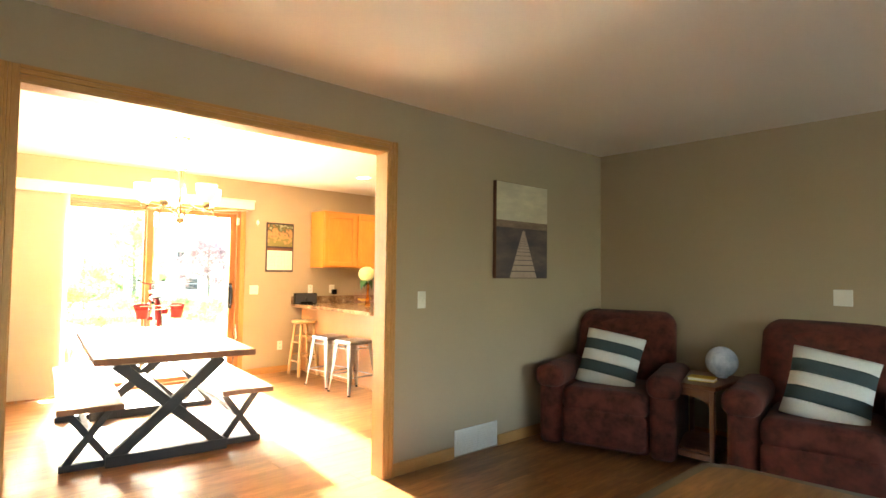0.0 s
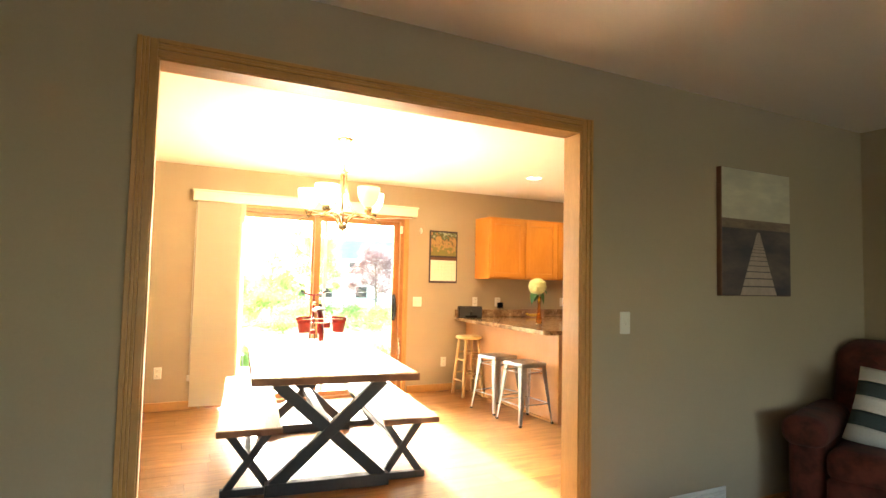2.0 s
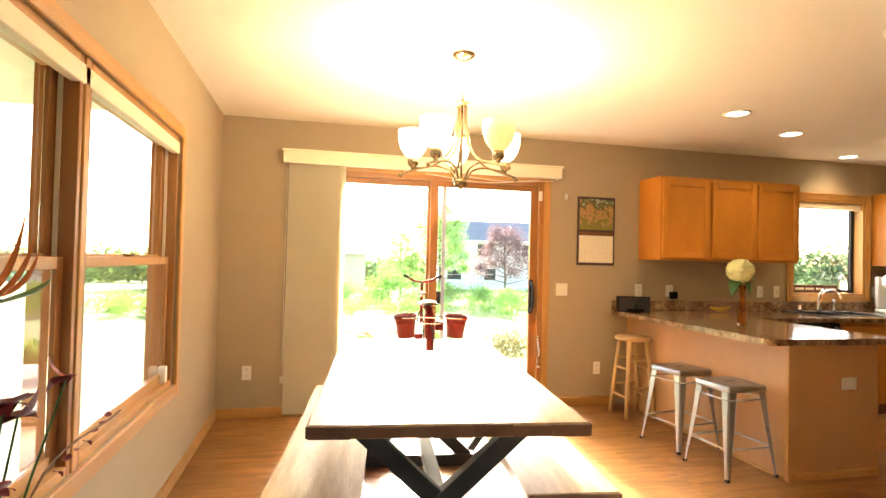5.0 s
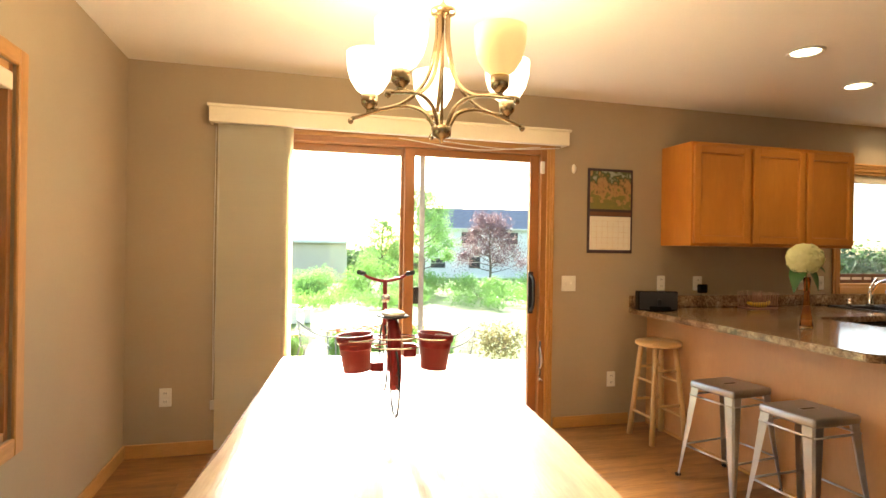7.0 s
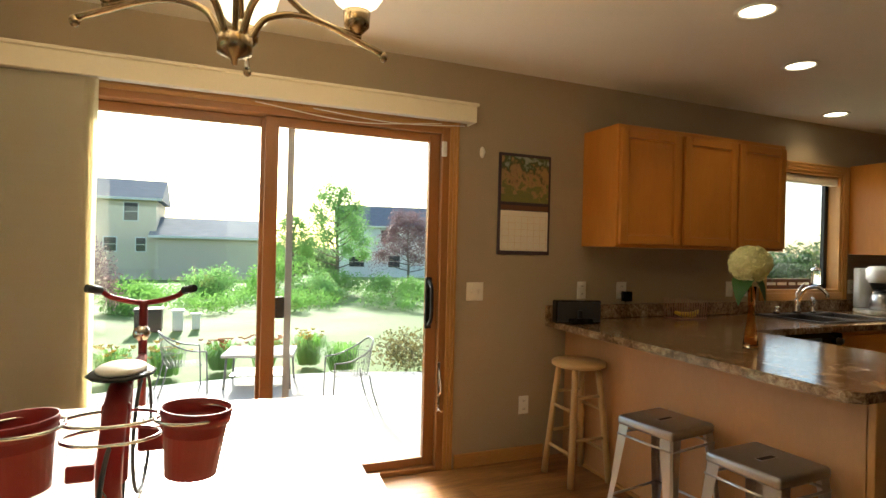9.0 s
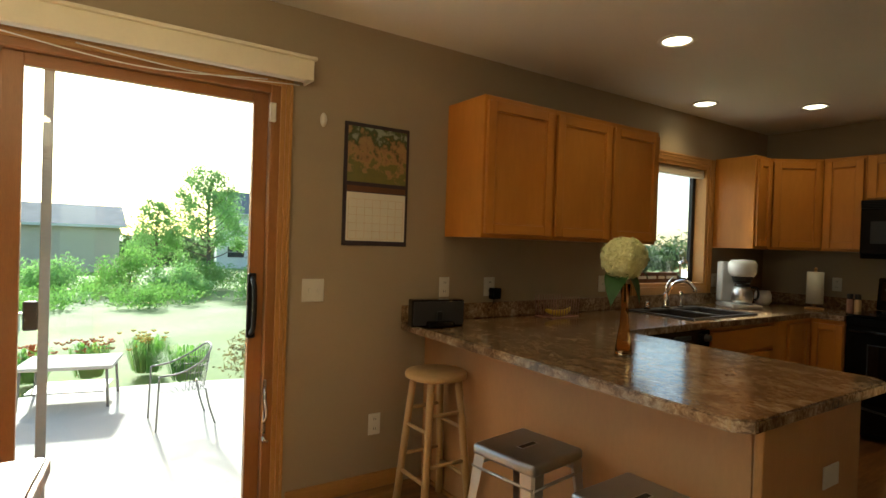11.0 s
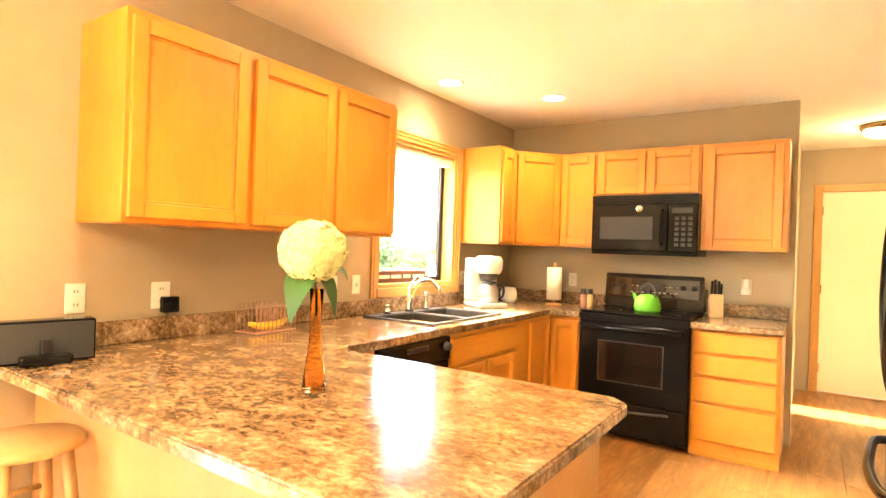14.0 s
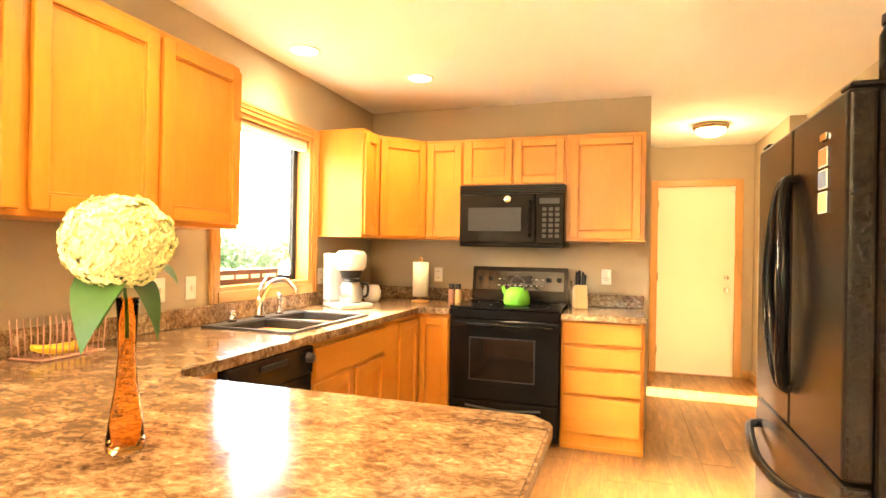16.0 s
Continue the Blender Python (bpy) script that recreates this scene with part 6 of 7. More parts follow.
part("pages", solid(-0.055, 0.056, -0.085, 0.085, 0.0045, 0.022), M_PAPER, bb)
part("cover", solid(-0.06, 0.06, -0.09, 0.09, 0.0225, 0.027, 0.001), M_YELLOW, bb)
cf = thing("coffee_table", "low wooden coffee table with cut corners and a slate-coloured border", "coffee table", at=(3.95, 1.80, 0))
oc = [(-0.56, -0.80), (0.56, -0.80), (0.66, -0.68), (0.54, 0.48), (0.46, 0.58), (-0.46, 0.58), (-0.58, 0.46)]
part("border", prism(bmesh.new(), oc, 0.38, 0.43, 0.010), M_STONE, cf)
part("tabletop", prism(bmesh.new(), [(x * 0.88, y * 0.90 - 0.005) for x, y in oc], 0.431, 0.436, 0.001), M_FLOOR, cf)
for x in (-0.46, 0.40):
    for y in (-0.66, 0.36):
        part("leg", solid(x, x + 0.07, y, y + 0.07, 0, 0.38, 0.004), M_DARKW, cf)


# ---- outdoors ----
M_LAWN = material("mown_lawn", (0.115, 0.20, 0.035), 0.9, var=(0.20, 0.27, 0.07), scale=(0.6, 9), amount=(0.5, 0.5), bump=0.6, bump_scale=25)
M_CONC = material("patio_concrete", (0.50, 0.48, 0.44), 0.85, scale=(1.5, 40), amount=(0.15, 0.12), bump=0.2)
M_SIDING = material("beige_siding", (0.70, 0.59, 0.44), 0.7, scale=(1.5, 20), amount=(0.08, 0.06), bump=0.05)
M_SIDINGG = material("grey_siding", (0.80, 0.80, 0.77), 0.7, scale=(1.5, 20), amount=(0.08, 0.06), bump=0.05)
M_ROOF = material("asphalt_shingle", (0.22, 0.235, 0.26), 0.9, scale=(2, 25), amount=(0.3, 0.4), bump=0.5)
M_BARK = material("tree_bark", (0.16, 0.13, 0.10), 0.9, scale=(5, 30), stretch=(4, 4, 1), amount=(0.4, 0.3), bump=0.6)


def foliage(name, c, v):
    m = material(name, c, 0.6, var=v, scale=(1.5, 8), amount=(0.5, 0.4), bump=0.0)
    n, l = m.node_tree.nodes, m.node_tree.links
    b, out = n["Principled BSDF"], n["Material Output"]
    tl, mx = n.new("ShaderNodeBsdfTranslucent"), n.new("ShaderNodeMixShader")
    tl.inputs[0].default_value = (c[0] * 2.2, c[1] * 2.2, c[2] * 1.6, 1)
    mx.inputs[0].default_value = 0.5
    l.new(b.outputs[0], mx.inputs[1]), l.new(tl.outputs[0], mx.inputs[2]), l.new(mx.outputs[0], out.inputs[0])
    return m


M_TGREEN = foliage("birch_foliage", (0.17, 0.29, 0.12), (0.24, 0.36, 0.17))
M_TPURPLE = foliage("plum_foliage", (0.11, 0.065, 0.09), (0.17, 0.12, 0.14))
M_SHRUB = foliage("meadow_foliage", (0.13, 0.25, 0.07), (0.24, 0.35, 0.12))
M_FAR = foliage("far_tree_foliage", (0.08, 0.13, 0.06), (0.12, 0.17, 0.08))
M_CHAIRM = material("patio_metal", (0.20, 0.20, 0.19), 0.5, metal=0.3, scale=(10, 60), amount=(0.2, 0.2), bump=0.05)
GZ = -0.34
PZ = -0.16

bm = bmesh.new()
N = 44
gv = [[None] * (N + 1) for _ in range(N + 1)]
for i in range(N + 1):
    for j in range(N + 1):
        u, w = (i / N * 2 - 1), (j / N * 2 - 1)
        x, y = 5 + 900 * u ** 5 + 30 * u, 18 + 900 * w ** 5 + 40 * w
        inside = -1.6 < x < 11.8 and -3 < y < 8.6
        z = GZ - 0.05 + (0.05 * noise.noise(Vector((x, y, 0)) * 0.15) if not inside else 0)
        z -= 0.0343 * min(max(y - 20, 0), 60)
        gv[i][j] = bm.verts.new((x, y, z))
for i in range(N):
    for j in range(N):
        bm.faces.new((gv[i][j], gv[i + 1][j], gv[i + 1][j + 1], gv[i][j + 1]))
setting("ground", bm, M_LAWN)
# unseen south and west slabs, added to bounce neutral light into the living room
setting("pavement", solid(-20.0, 20.0, -20.0, -2.37, GZ - 0.1, PZ - 0.05, 0.01), M_CONC)
setting("pavement", solid(-9.0, -1.37, -2.36, 4.0, GZ - 0.1, PZ - 0.05, 0.01), M_CONC)
# patio with a curved edge
edge = [(1.0, 8.29), (6.6, 8.29)] + [(6.6 - 5.6 * k / 14, 9.9 + 1.7 * math.sin(math.pi * (0.18 + 0.64 * k / 14))) for k in range(15)]
setting("pavement", prism(bmesh.new(), edge, GZ - 0.1, PZ, 0.01), M_CONC)
setting("wall_base", solid(WX - 0.3, HX + 0.14, PW + PT, PW + PT + 0.02, GZ - 0.1, -0.02), M_CONC)
setting("door_step", solid(2.1, 4.6, PW + PT + 0.001, PW + PT + 0.35, PZ, -0.03, 0.01), M_CONC)


def leaves(bm, at, size, n, leaf_size, rng, shell=0.55):
    """A loose crown of many small tilted leaves in and on a lumpy volume."""
    for _ in range(n):
        d = Vector((rng.gauss(0, 1), rng.gauss(0, 1), rng.gauss(0, 1))).normalized()
        k = 1 + 0.35 * noise.noise(d * 2.2 + Vector(at))
        r = (shell + (1 - shell) * rng.random()) * k
        p = Vector(at) + Vector((d.x * size[0], d.y * size[1], d.z * size[2])) * r
        a = Vector((rng.gauss(0, 1), rng.gauss(0, 1), rng.gauss(0, 1))).normalized()
        b = a.orthogonal().normalized() * leaf_size * rng.uniform(0.6, 1.2)
        a = a * leaf_size * rng.uniform(0.6, 1.3)
        vs = [bm.verts.new(p + q_) for q_ in (-a, b * 0.5, a, -b * 0.5)]
        bm.faces.new(vs)


def tree(at, h, spread, mat, label, seed, n=5000, leaf_size=0.10):
    rng = random.Random(seed)
    t = thing("tree", label, "tree", at=at)
    bm = bmesh.new()
    tube(bm, arc([(0, 0, -0.1), (0.05, 0.03, h * 0.3), (-0.03, 0.02, h * 0.6), (0.04, 0, h * 0.9)], 5), h * 0.022, 8, h * 0.006)
    tips = []
    for k in range(26):
        a, z = k * 2.4, h * (0.22 + 0.026 * k)
        r = spread * (1.0 - 0.026 * k) * rng.uniform(0.7, 1.1)
        tip = (r * math.cos(a) * 0.7, r * math.sin(a) * 0.7, z + h * 0.14)
        tube(bm, arc([(0, 0, z), (tip[0] * 0.5, tip[1] * 0.5, z + h * 0.05), tip], 4), h * 0.008, 6, h * 0.002)
        tips.append(tip)
    part("trunk", bm, M_BARK, t)
    bm = bmesh.new()
    for tip in tips:
        s_ = spread * rng.uniform(0.18, 0.42)
        leaves(bm, tip, (s_, s_, s_ * 0.8), n // 26, leaf_size, rng, 0.2)
    part("crown", bm, mat, t)
    return t


tree((8.3, 30.0, GZ - 0.35), 4.6, 2.35, M_TGREEN, "young green birch tree with an open airy crown", 1, 13000, 0.06)
tree((6.5, 31.0, GZ - 0.38), 3.3, 1.5, M_TGREEN, "slender young birch tree with sparse pale leaves", 7, 5000, 0.06)
tree((12.4, 32.0, GZ - 0.4), 3.7, 2.3, M_TPURPLE, "purple-leaved plum tree with a rounded crown", 2, 11000, 0.055)
tree((0.7, 18.0, GZ), 1.5, 0.95, M_TPURPLE, "dark bushy ornamental tree beside the utility boxes", 3, 3500, 0.035)
for k, (x, y, h) in enumerate(((24, 44, 5), (31, 50, 6), (-6, 60, 5), (-14, 16, 5), (-18, 8, 6), (-13, 24, 6))):
    tree((x, y, GZ), h, h * 0.5, M_FAR, "broad green tree beyond the meadow" if k < 3 else "leafy green tree west of the house", 10 + k, 5000, 0.16)
for nm, y0 in (("treeline", 75.0), ("treeline", 90.0)):
    bm = bmesh.new()
    rng = random.Random(int(y0))
    for k in range(46):
        leaves(bm, (-70 + k * 4.4, y0 + rng.uniform(-4, 4), -1.6 + rng.uniform(0, 1.4)), (4.0, 3.0, 2.4), 420, 0.45, rng, 0.3)
    part(nm, bm, M_FAR, None, "band of far green trees along the horizon", "stuff")
bm = bmesh.new()
rng = random.Random(77)
for k in range(30):
    leaves(bm, (-26 + rng.uniform(-2, 2), -6 + k * 2.0, 1.0 + rng.uniform(0, 1.2)), (2.4, 2.4, 2.0), 300, 0.3, rng, 0.3)
part("treeline", bm, M_FAR, None, "band of green trees to the west of the house", "stuff")
bm = bmesh.new()
rng = random.Random(88)
for k in range(34):
    leaves(bm, (62 + rng.uniform(-3, 5) - k * 0.5, 30 + k * 1.5, 0.9 + 0.7 * math.sin(k * 0.5) + rng.uniform(-0.4, 0.6)), (3.4, 3.4, 2.4), 420, 0.34, rng, 0.3)
part("treeline", bm, M_FAR, None, "wooded rise beyond the open lawn to the north-east", "stuff")
# meadow of tall plants
bm = bmesh.new()
rng = random.Random(21)
for k in range(330):
    x, y = rng.uniform(-4, 22), 19 + 9 * rng.random()
    s_ = rng.uniform(0.22, 0.42) + 0.02 * (y - 19)
    leaves(bm, (x, y, GZ + s_ * 0.5 - 0.0343 * (y - 20)), (s_ * 1.3, s_ * 1.0, s_ * (0.8 + 0.5 * rng.random())), 170, 0.045, rng, 0.2)
part("meadow_plants", bm, M_SHRUB, None, "tall green meadow plants and bushes beyond the lawn", "stuff")

for k, (x, y, w_, h_) in enumerate(((1.2, 20.5, 0.9, 0.7), (3.2, 24.0, 1.2, 1.3), (5.0, 24.5, 1.1, 1.5), (6.2, 23.0, 1.0, 1.0), (7.5, 26.0, 1.2, 1.1), (-1.0, 21.0, 1.0, 0.8), (9.5, 25.0, 1.3, 0.9), (12.5, 27.0, 1.5, 1.2), (17.0, 30.0, 1.8, 1.4), (22.0, 31.0, 1.8, 1.5))):
    b_ = thing("bush", "tall leafy green bush in the meadow" if h_ > 1 else "low leafy green bush in the meadow", "bush", "bushes in the meadow", at=(x, y, GZ - 0.0343 * max(0, y - 20) - 0.06))
    rng = random.Random(50 + k)
    bm = bmesh.new()
    for j in range(7):
        leaves(bm, (rng.uniform(-0.6, 0.6) * w_, rng.uniform(-0.5, 0.5) * w_, h_ * rng.uniform(0.25, 0.75)), (w_ * 0.45, w_ * 0.45, h_ * 0.38), 420, 0.05, rng, 0.3)
    part("foliage", bm, M_TGREEN if k % 2 else M_SHRUB, b_)
    bm = bmesh.new()
    for j in range(5):
        a_ = j * 1.257
        tube(bm, [(0, 0, -0.05), (0.3 * w_ * math.cos(a_), 0.3 * w_ * math.sin(a_), h_ * 0.5)], 0.02, 5, 0.008)
    part("stems", bm, M_BARK, b_)


def flower_clump(at, r, h, bloom, label, seed):
    rng = random.Random(seed)
    t = thing("flower_clump", label, "flowers", "flower clumps along the patio edge", at=at)
    bm, bf = bmesh.new(), bmesh.new()
    for _ in range(260):
        a, rr = rng.uniform(0, 6.28), rng.random() ** 0.5 * r
        x0, y0 = rr * 0.4 * math.cos(a), rr * 0.4 * math.sin(a)
        x1, y1, hh = x0 * 2.6, y0 * 2.6, h * rng.uniform(0.6, 1)
        sx, sy = -math.sin(a) * 0.006, math.cos(a) * 0.006
        m1 = ((x0 + x1) / 2 * 0.9, (y0 + y1) / 2 * 0.9, hh)
        va_ = [bm.verts.new(q_) for q_ in ((x0 - sx, y0 - sy, 0), (x0 + sx, y0 + sy, 0), (m1[0] + sx, m1[1] + sy, m1[2] * 0.85), (m1[0] - sx, m1[1] - sy, m1[2] * 0.85))]
        vb_ = bm.verts.new((x1, y1, hh * 0.7))
        bm.faces.new(va_)
        bm.faces.new((va_[3], va_[2], vb_))
    part("leaves", bm, M_SHRUB, t)
    if bloom:
        for _ in range(30):
            a, rr = rng.uniform(0, 6.28), rng.random() * r * 0.75
            c0 = Vector((rr * math.cos(a), rr * math.sin(a), h * rng.uniform(0.55, 0.95)))
            for p_ in range(6):
                b_ = p_ * 1.047
                o_ = Vector((math.cos(b_), math.sin(b_), 0.6)) * 0.05
                s_ = Vector((-math.sin(b_), math.cos(b_), 0)) * 0.015
                vs = [bf.verts.new(c0 + q_) for q_ in (Vector((0, 0, 0)), o_ * 0.6 + s_, o_, o_ * 0.6 - s_)]
                bf.faces.new(vs)
        part("blooms", bf, bloom, t)
    else:
        bf.free()


flower_clump((2.0, 12.7, GZ), 0.40, 0.42, M_YELLOW, "clump of yellow lilies beside the patio", 1)
flower_clump((2.6, 12.8, GZ), 0.40, 0.42, M_YELLOW, "clump of yellow-green lilies beside the patio", 2)
flower_clump((3.25, 13.0, GZ), 0.40, 0.42, M_ORANGE, "clump of orange lilies beside the patio", 3)
flower_clump((3.8, 13.0, GZ), 0.36, 0.45, M_ORANGE, "clump of orange lilies beside the patio", 4)
flower_clump((4.4, 13.0, GZ), 0.42, 0.5, M_YELLOW, "clump of yellow day lilies with grassy leaves", 5)
flower_clump((4.75, 12.4, GZ), 0.42, 0.45, None, "grassy clump of leaves beside the patio", 6)
bx_ = thing("low_shrub", "low rounded brownish shrub at the patio edge", "shrub", at=(5.55, 12.1, GZ))
bm = bmesh.new()
leaves(bm, (0, 0, 0.28), (0.5, 0.5, 0.32), 1500, 0.03, random.Random(9), 0.3)
part("foliage", bm, foliage("brown_shrub", (0.13, 0.11, 0.06), (0.10, 0.13, 0.04)), bx_)
for k, (x, y, w, d, h, mt, lb) in enumerate(((1.78, 16.7, 0.46, 0.4, 0.40, M_SHRUB, "dark green metal utility box on the lawn"), (2.42, 16.8, 0.19, 0.18, 0.36, M_WHITE, "pale utility pedestal box on the lawn"), (2.76, 16.9, 0.15, 0.15, 0.28, M_WHITE, "small pale utility pedestal box on the lawn"))):
    u_ = thing("utility_box", lb, "utility box", at=(x, y, GZ - 0.03))
    part("housing", solid(0, w, 0, d, 0, h, 0.02, 2), M_IRON if k == 0 else mt, u_)
    part("lid", solid(-0.02, w + 0.02, -0.02, d + 0.02, h, h + 0.04, 0.01), M_GREYM if k == 0 else mt, u_)


# patio furniture
def patio_chair(at, rz):
    c = thing("patio_chair", "grey metal mesh patio armchair with a barrel back", "patio chair", "patio chairs", at=at, rz=rz)
    bm = bmesh.new()
    for i in range(9):
        tube(bm, [(-0.22 + i * 0.055, -0.22, 0.40), (-0.20 + i * 0.05, 0.20, 0.39)], 0.003, 4)
        tube(bm, [(-0.22, -0.22 + i * 0.052, 0.40), (0.22, -0.22 + i * 0.052, 0.40)], 0.003, 4)
    part("seat", bm, M_CHAIRM, c)
    rim = arc([(-0.27, -0.26, 0.60), (-0.29, -0.05, 0.63), (-0.26, 0.16, 0.74), (-0.12, 0.27, 0.86), (0.12, 0.27, 0.86), (0.26, 0.16, 0.74), (0.29, -0.05, 0.63), (0.27, -0.26, 0.60)], 5)
    part("rim", tube(bmesh.new(), rim, 0.011, 8), M_CHAIRM, c)
    bm = bmesh.new()
    for i in range(6, len(rim) - 6):
        p = rim[i]
        tube(bm, [(p[0], p[1], p[2]), (p[0] * 0.8, p[1] * 0.8, 0.41)], 0.003, 4)
    for z in (0.5, 0.6, 0.68):
        t_ = (z - 0.41) / 0.35
        tube(bm, [(rim[i][0] * (0.8 + 0.2 * min(1, t_)), rim[i][1] * (0.8 + 0.2 * min(1, t_)), min(z, rim[i][2])) for i in range(6, len(rim) - 6)], 0.003, 4)
    part("backrest", bm, M_CHAIRM, c)
    for sx in (-1, 1):
        part("leg", tube(bmesh.new(), arc([(sx * 0.27, -0.26, 0.60), (sx * 0.27, -0.27, 0.3), (sx * 0.26, -0.28, 0.0)], 4), 0.010, 8), M_CHAIRM, c)
        part("leg", tube(bmesh.new(), arc([(sx * 0.22, 0.20, 0.41), (sx * 0.23, 0.24, 0.2), (sx * 0.25, 0.30, 0.0)], 4), 0.010, 8), M_CHAIRM, c)
    return c


pc = patio_chair((2.85, 11.15, PZ), 100)
pc.scale = (0.76, 0.76, 0.70)
copy_thing(pc, pose(4.36, 10.25, PZ, 0, 0, -88)).scale = (0.74, 0.74, 0.70)
tt = thing("patio_table", "low square patio table with a pale top and metal legs", "patio table", at=(3.62, 11.25, PZ), rz=-12)
part("tabletop", solid(-0.36, 0.36, -0.28, 0.28, 0.33, 0.36, 0.008, 2), M_CONC, tt)
for sx in (-1, 1):
    for sy in (-1, 1):
        part("leg", tube(bmesh.new(), [(sx * 0.31, sy * 0.23, 0.33), (sx * 0.33, sy * 0.25, 0)], 0.012, 8), M_CHAIRM, tt)
part("lower_shelf", solid(-0.29, 0.29, -0.21, 0.21, 0.12, 0.13, 0.003), M_CHAIRM, tt)


def house(at, rz, blocks, label, siding, windows):
    """A far house: blocks are (x0, x1, y0, y1, height, ridge height, ridge along x?)."""
    h = thing("house", label, "house", at=at, rz=rz)
    for x0, x1, y0, y1, hh, rh in blocks:
        w = part("wall", solid(x0, x1, y0, y1, -0.3, hh), siding, h)
        bm = bmesh.new()
        k = 0
        while k * 0.22 < hh:
            box(bm, x0 - 0.012, x1 + 0.012, y0 - 0.012, y0 - 0.001, k * 0.22, k * 0.22 + 0.012)
            k += 1
        part("siding_laps", bm, siding, w)
        bm = bmesh.new()
        o = 0.4
        ym = (y0 + y1) / 2
        v = [bm.verts.new(p) for p in ((x0 - o, y0 - o, hh), (x1 + o, y0 - o, hh), (x1 + o, ym, hh + rh), (x0 - o, ym, hh + rh), (x0 - o, y1 + o, hh), (x1 + o, y1 + o, hh),
                                      (x0 - o, y0 - o, hh - 0.12), (x1 + o, y0 - o, hh - 0.12), (x0 - o, y1 + o, hh - 0.12), (x1 + o, y1 + o, hh - 0.12))]
        for f in ((0, 1, 2, 3), (3, 2, 5, 4), (0, 3, 4, 8, 6), (1, 7, 9, 5, 2), (6, 8, 9, 7)):
            bm.faces.new([v[i] for i in f])
        r = part("roof", bm, M_ROOF, h)
        part("gutter", solid(x0 - o, x1 + o, y0 - o - 0.08, y0 - o - 0.002, hh - 0.15, hh + 0.02), M_WHITE, r)
        bm = bmesh.new()
        for xx in (x0 + 0.002, x1 - 0.002):
            vs = [bm.verts.new(p) for p in ((xx, y0, hh), (xx, y1, hh), (xx, ym, hh + rh * 0.93))]
            bm.faces.new(vs)
        part("gable", bm, siding, w)
    for x, y, z, w_, h_ in windows:
        wd = part("window", solid(x - 0.08, x + w_ + 0.08, y - 0.05, y - 0.013, z - 0.08, z + h_ + 0.08, 0.01), M_WHITE, h)
        part("pane", solid(x, x + w_, y - 0.065, y - 0.052, z, z + h_), M_GREYM, wd)
        part("glazing_bar", solid(x, x + w_, y - 0.075, y - 0.066, z + h_ / 2 - 0.02, z + h_ / 2 + 0.02), M_WHITE, wd)
    return h


house((0.0, 50.0, -1.42), 0, [(-10, -0.75, 0, 8, 5.85, 1.7), (-0.75, 6.3, -0.6, 8, 3.2, 1.5)], "two-storey beige neighbouring house with garage wing and grey roofs", M_SIDING,
      [(-2.8, 0, 4.25, 0.85, 1.25), (-2.0, 0, 2.05, 0.6, 0.95), (-4.0, 0, 2.05, 0.75, 0.95), (-7.0, 0, 4.25, 0.85, 1.25)])
house((15.0, 61.0, -2.1), -10, [(0, 13, 0, 9, 5.6, 2.4)], "pale grey two-storey neighbouring house behind the trees", M_SIDINGG,
      [(1.0, 0, 4.0, 0.9, 1.1), (1.0, 0, 1.4, 1.5, 1.0), (4.2, 0, 4.0, 1.6, 1.2), (5, 0, 1.4, 1.2, 1.2), (9, 0, 4.0, 1.2, 1.2)])
house((34.0, 72.0, -2.3), -20, [(0, 12, 0, 8, 5.0, 2.2)], "far pale neighbouring house beyond the meadow", M_SIDINGG, [(2, 0, 3.5, 1.2, 1.2), (6, 0, 3.5, 1.2, 1.2)])

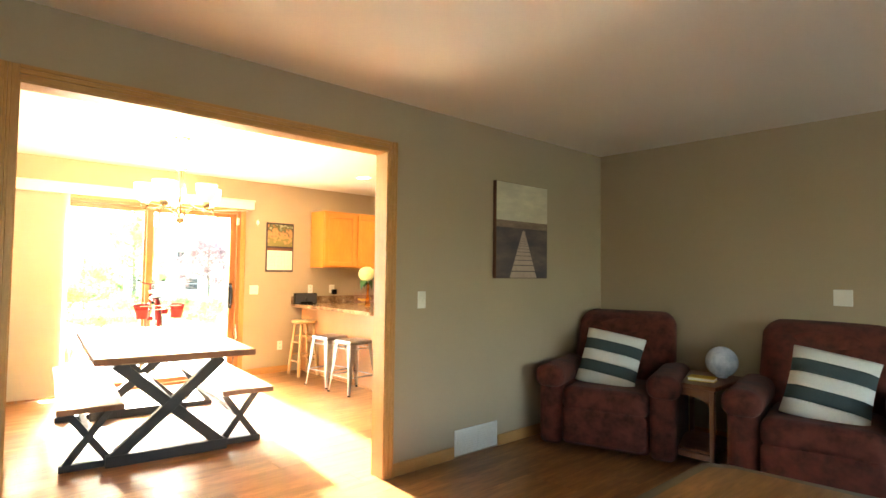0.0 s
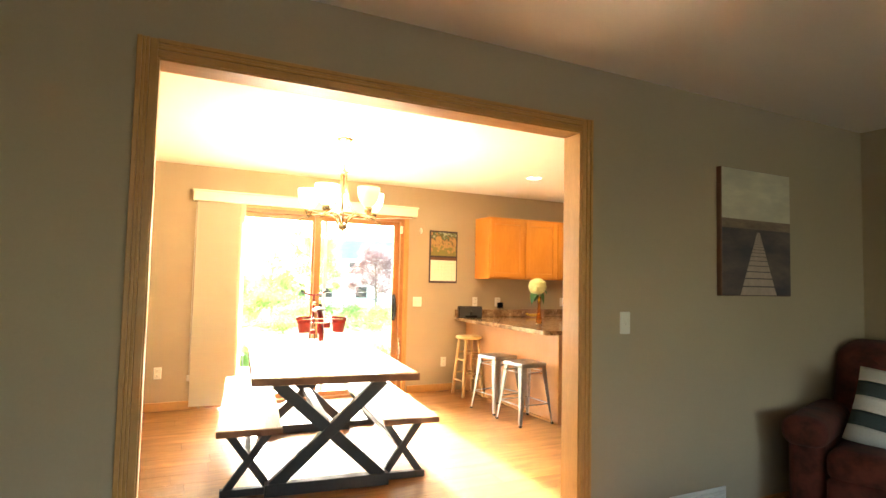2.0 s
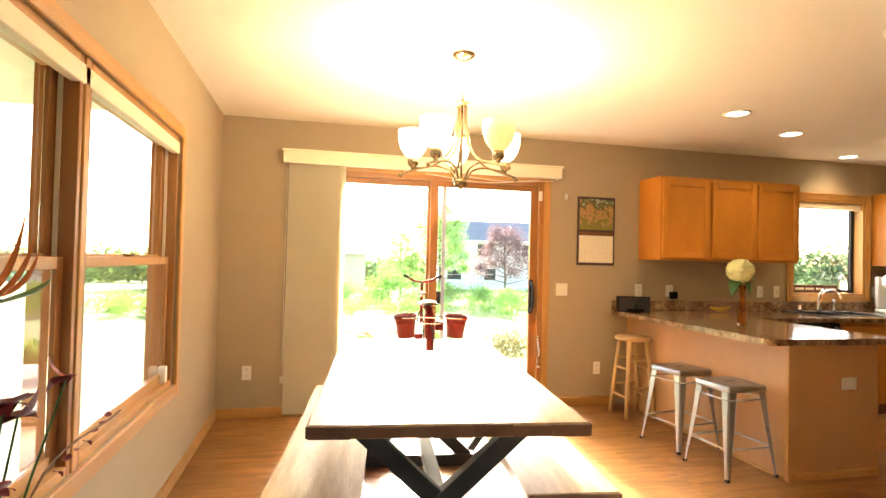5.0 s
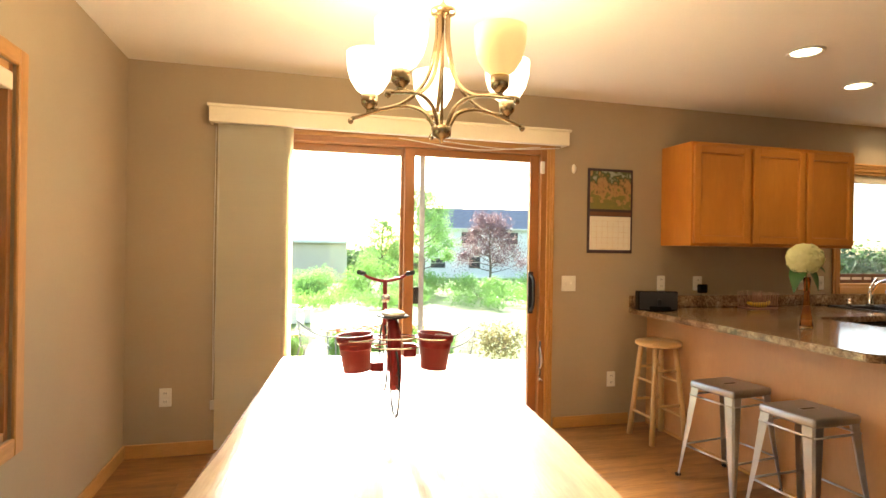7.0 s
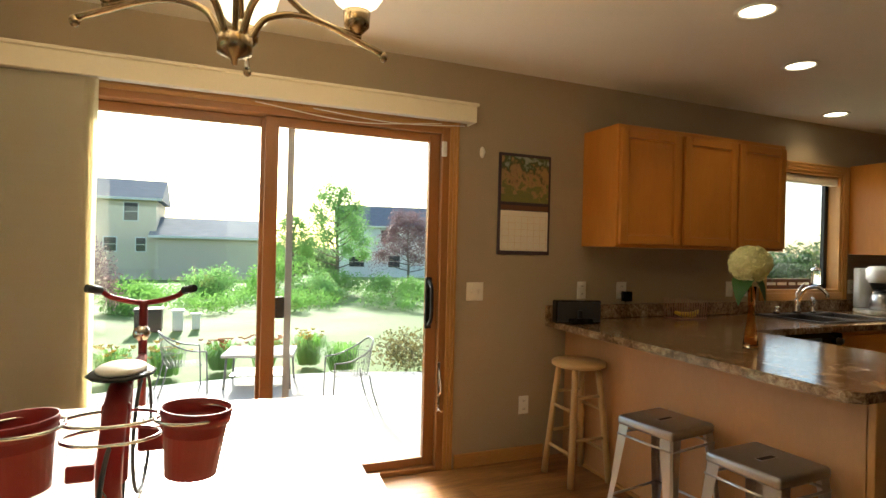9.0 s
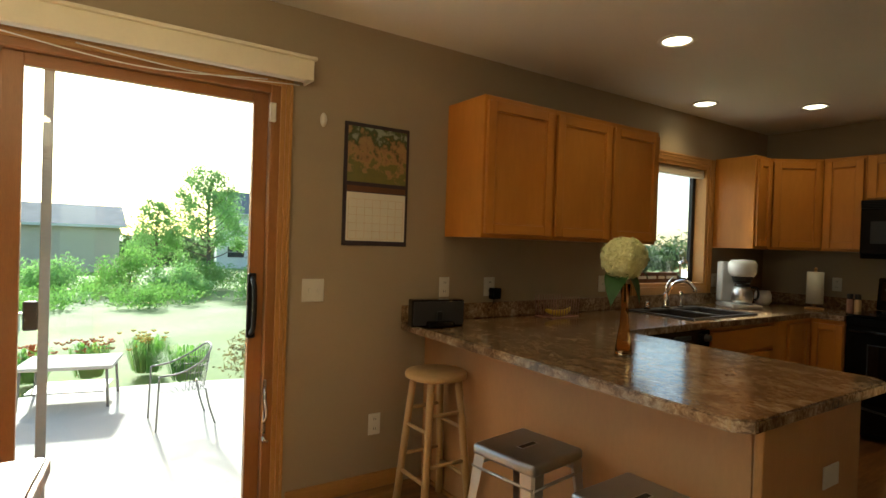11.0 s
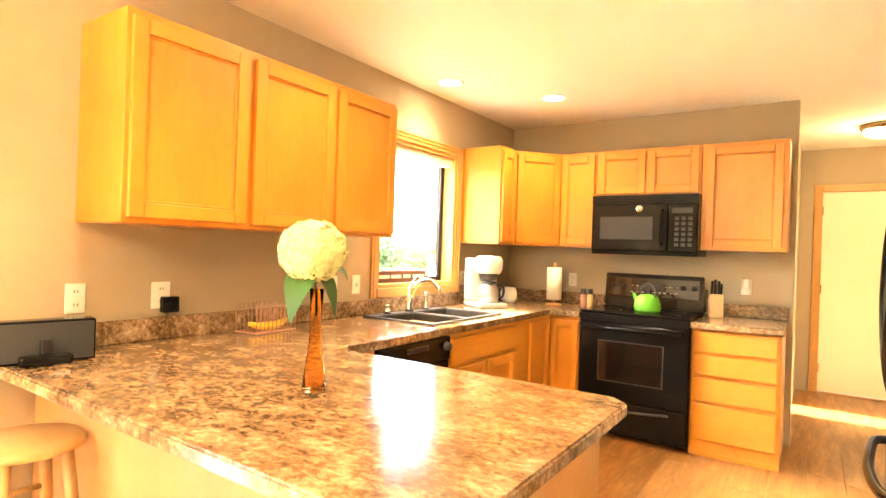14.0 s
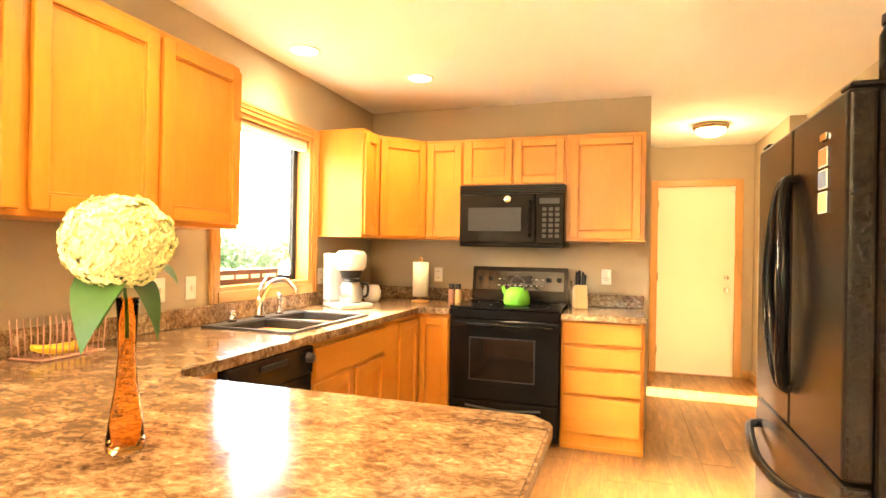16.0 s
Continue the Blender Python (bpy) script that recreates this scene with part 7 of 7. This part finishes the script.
# ---- floor: planks along x ----
setting("floor_base", solid(-1.36, HX + 0.14, -2.36, PW + PT, -0.14, -0.012), M_DARKW)
rooms = [(WX, EX, AY + AT, PW), (-1.2, LRX, -2.2, AY), (OPX0 + 0.001, OPX1 - 0.001, AY, AY + AT), (LRX + 0.131, EX + 0.12, 4.58, AY + AT + 0.0), (EX, HX, 4.58, HN)]
PWID, PLEN = 0.193, 1.21
rng = random.Random(5)
plank_mesh = {}
fl = new("floor")
tagged(fl, "", "", "", "structure")
rest = bmesh.new()
cands = []
row = 0
y = -2.2
while y < PW:
    x = -1.2 - rng.uniform(0, PLEN)
    while x < HX + 0.1:
        cands.append((x, min(x + PLEN, HX + 0.1), y, min(y + PWID, PW)))
        x += PLEN
    y += PWID
def clip_rooms(a, b, c_, d_):
    out_ = []
    ya = AY + AT
    if c_ >= AY + AT - 1e-6 or c_ > AY + AT - PWID:
        pass
    for rx0, rx1, ry0, ry1 in ((-1.2, LRX, -2.2, AY), (OPX0 + 0.019, OPX1 - 0.019, AY, AY + AT), (WX, LRX + 0.13, AY + AT, PW), (LRX + 0.13, HX, 4.58, PW)):
        e0, e1, f0, f1 = max(a, rx0), min(b, rx1), max(c_, ry0), min(d_, ry1)
        if e1 - e0 > 0.02 and f1 - f0 > 0.004:
            out_.append((e0, e1, f0, f1))
    return out_
made = 0
def near_walk(cx, cy):
    if cy < AY:
        return cx > 2.6 and cy > 0.9
    return not (cx > 5.3 and cy > 6.2 and cx < 6.1) and cx < 9.2
for a, b, c_, d_ in cands:
    for p in clip_rooms(a, b, c_, d_):
        cx, cy = (p[0] + p[1]) / 2, (p[2] + p[3]) / 2
        g = 0.0007
        if near_walk(cx, cy) and made < 300:
            key = (round(p[1] - p[0], 3), round(p[3] - p[2], 3))
            if key not in plank_mesh:
                me = bpy.data.meshes.new("plank")
                bm = bmesh.new()
                box(bm, g, key[0] - g, g, key[1] - g, -0.012, 0.0)
                for v in bm.verts:
                    if v.co.z > -0.001:
                        pass
                bm.to_mesh(me)
                bm.free()
                me.materials.append(M_FLOOR)
                plank_mesh[key] = me
            o = new("plank", plank_mesh[key])
            o.location = (p[0], p[2], -0.0004 * rng.random())
            o.parent = fl
            made += 1
        else:
            box(rest, p[0] + g, p[1] - g, p[2] + g, p[3] - g, -0.012, -0.0004 * rng.random())
part("planks", rest, M_FLOOR, fl, "", "stuff")
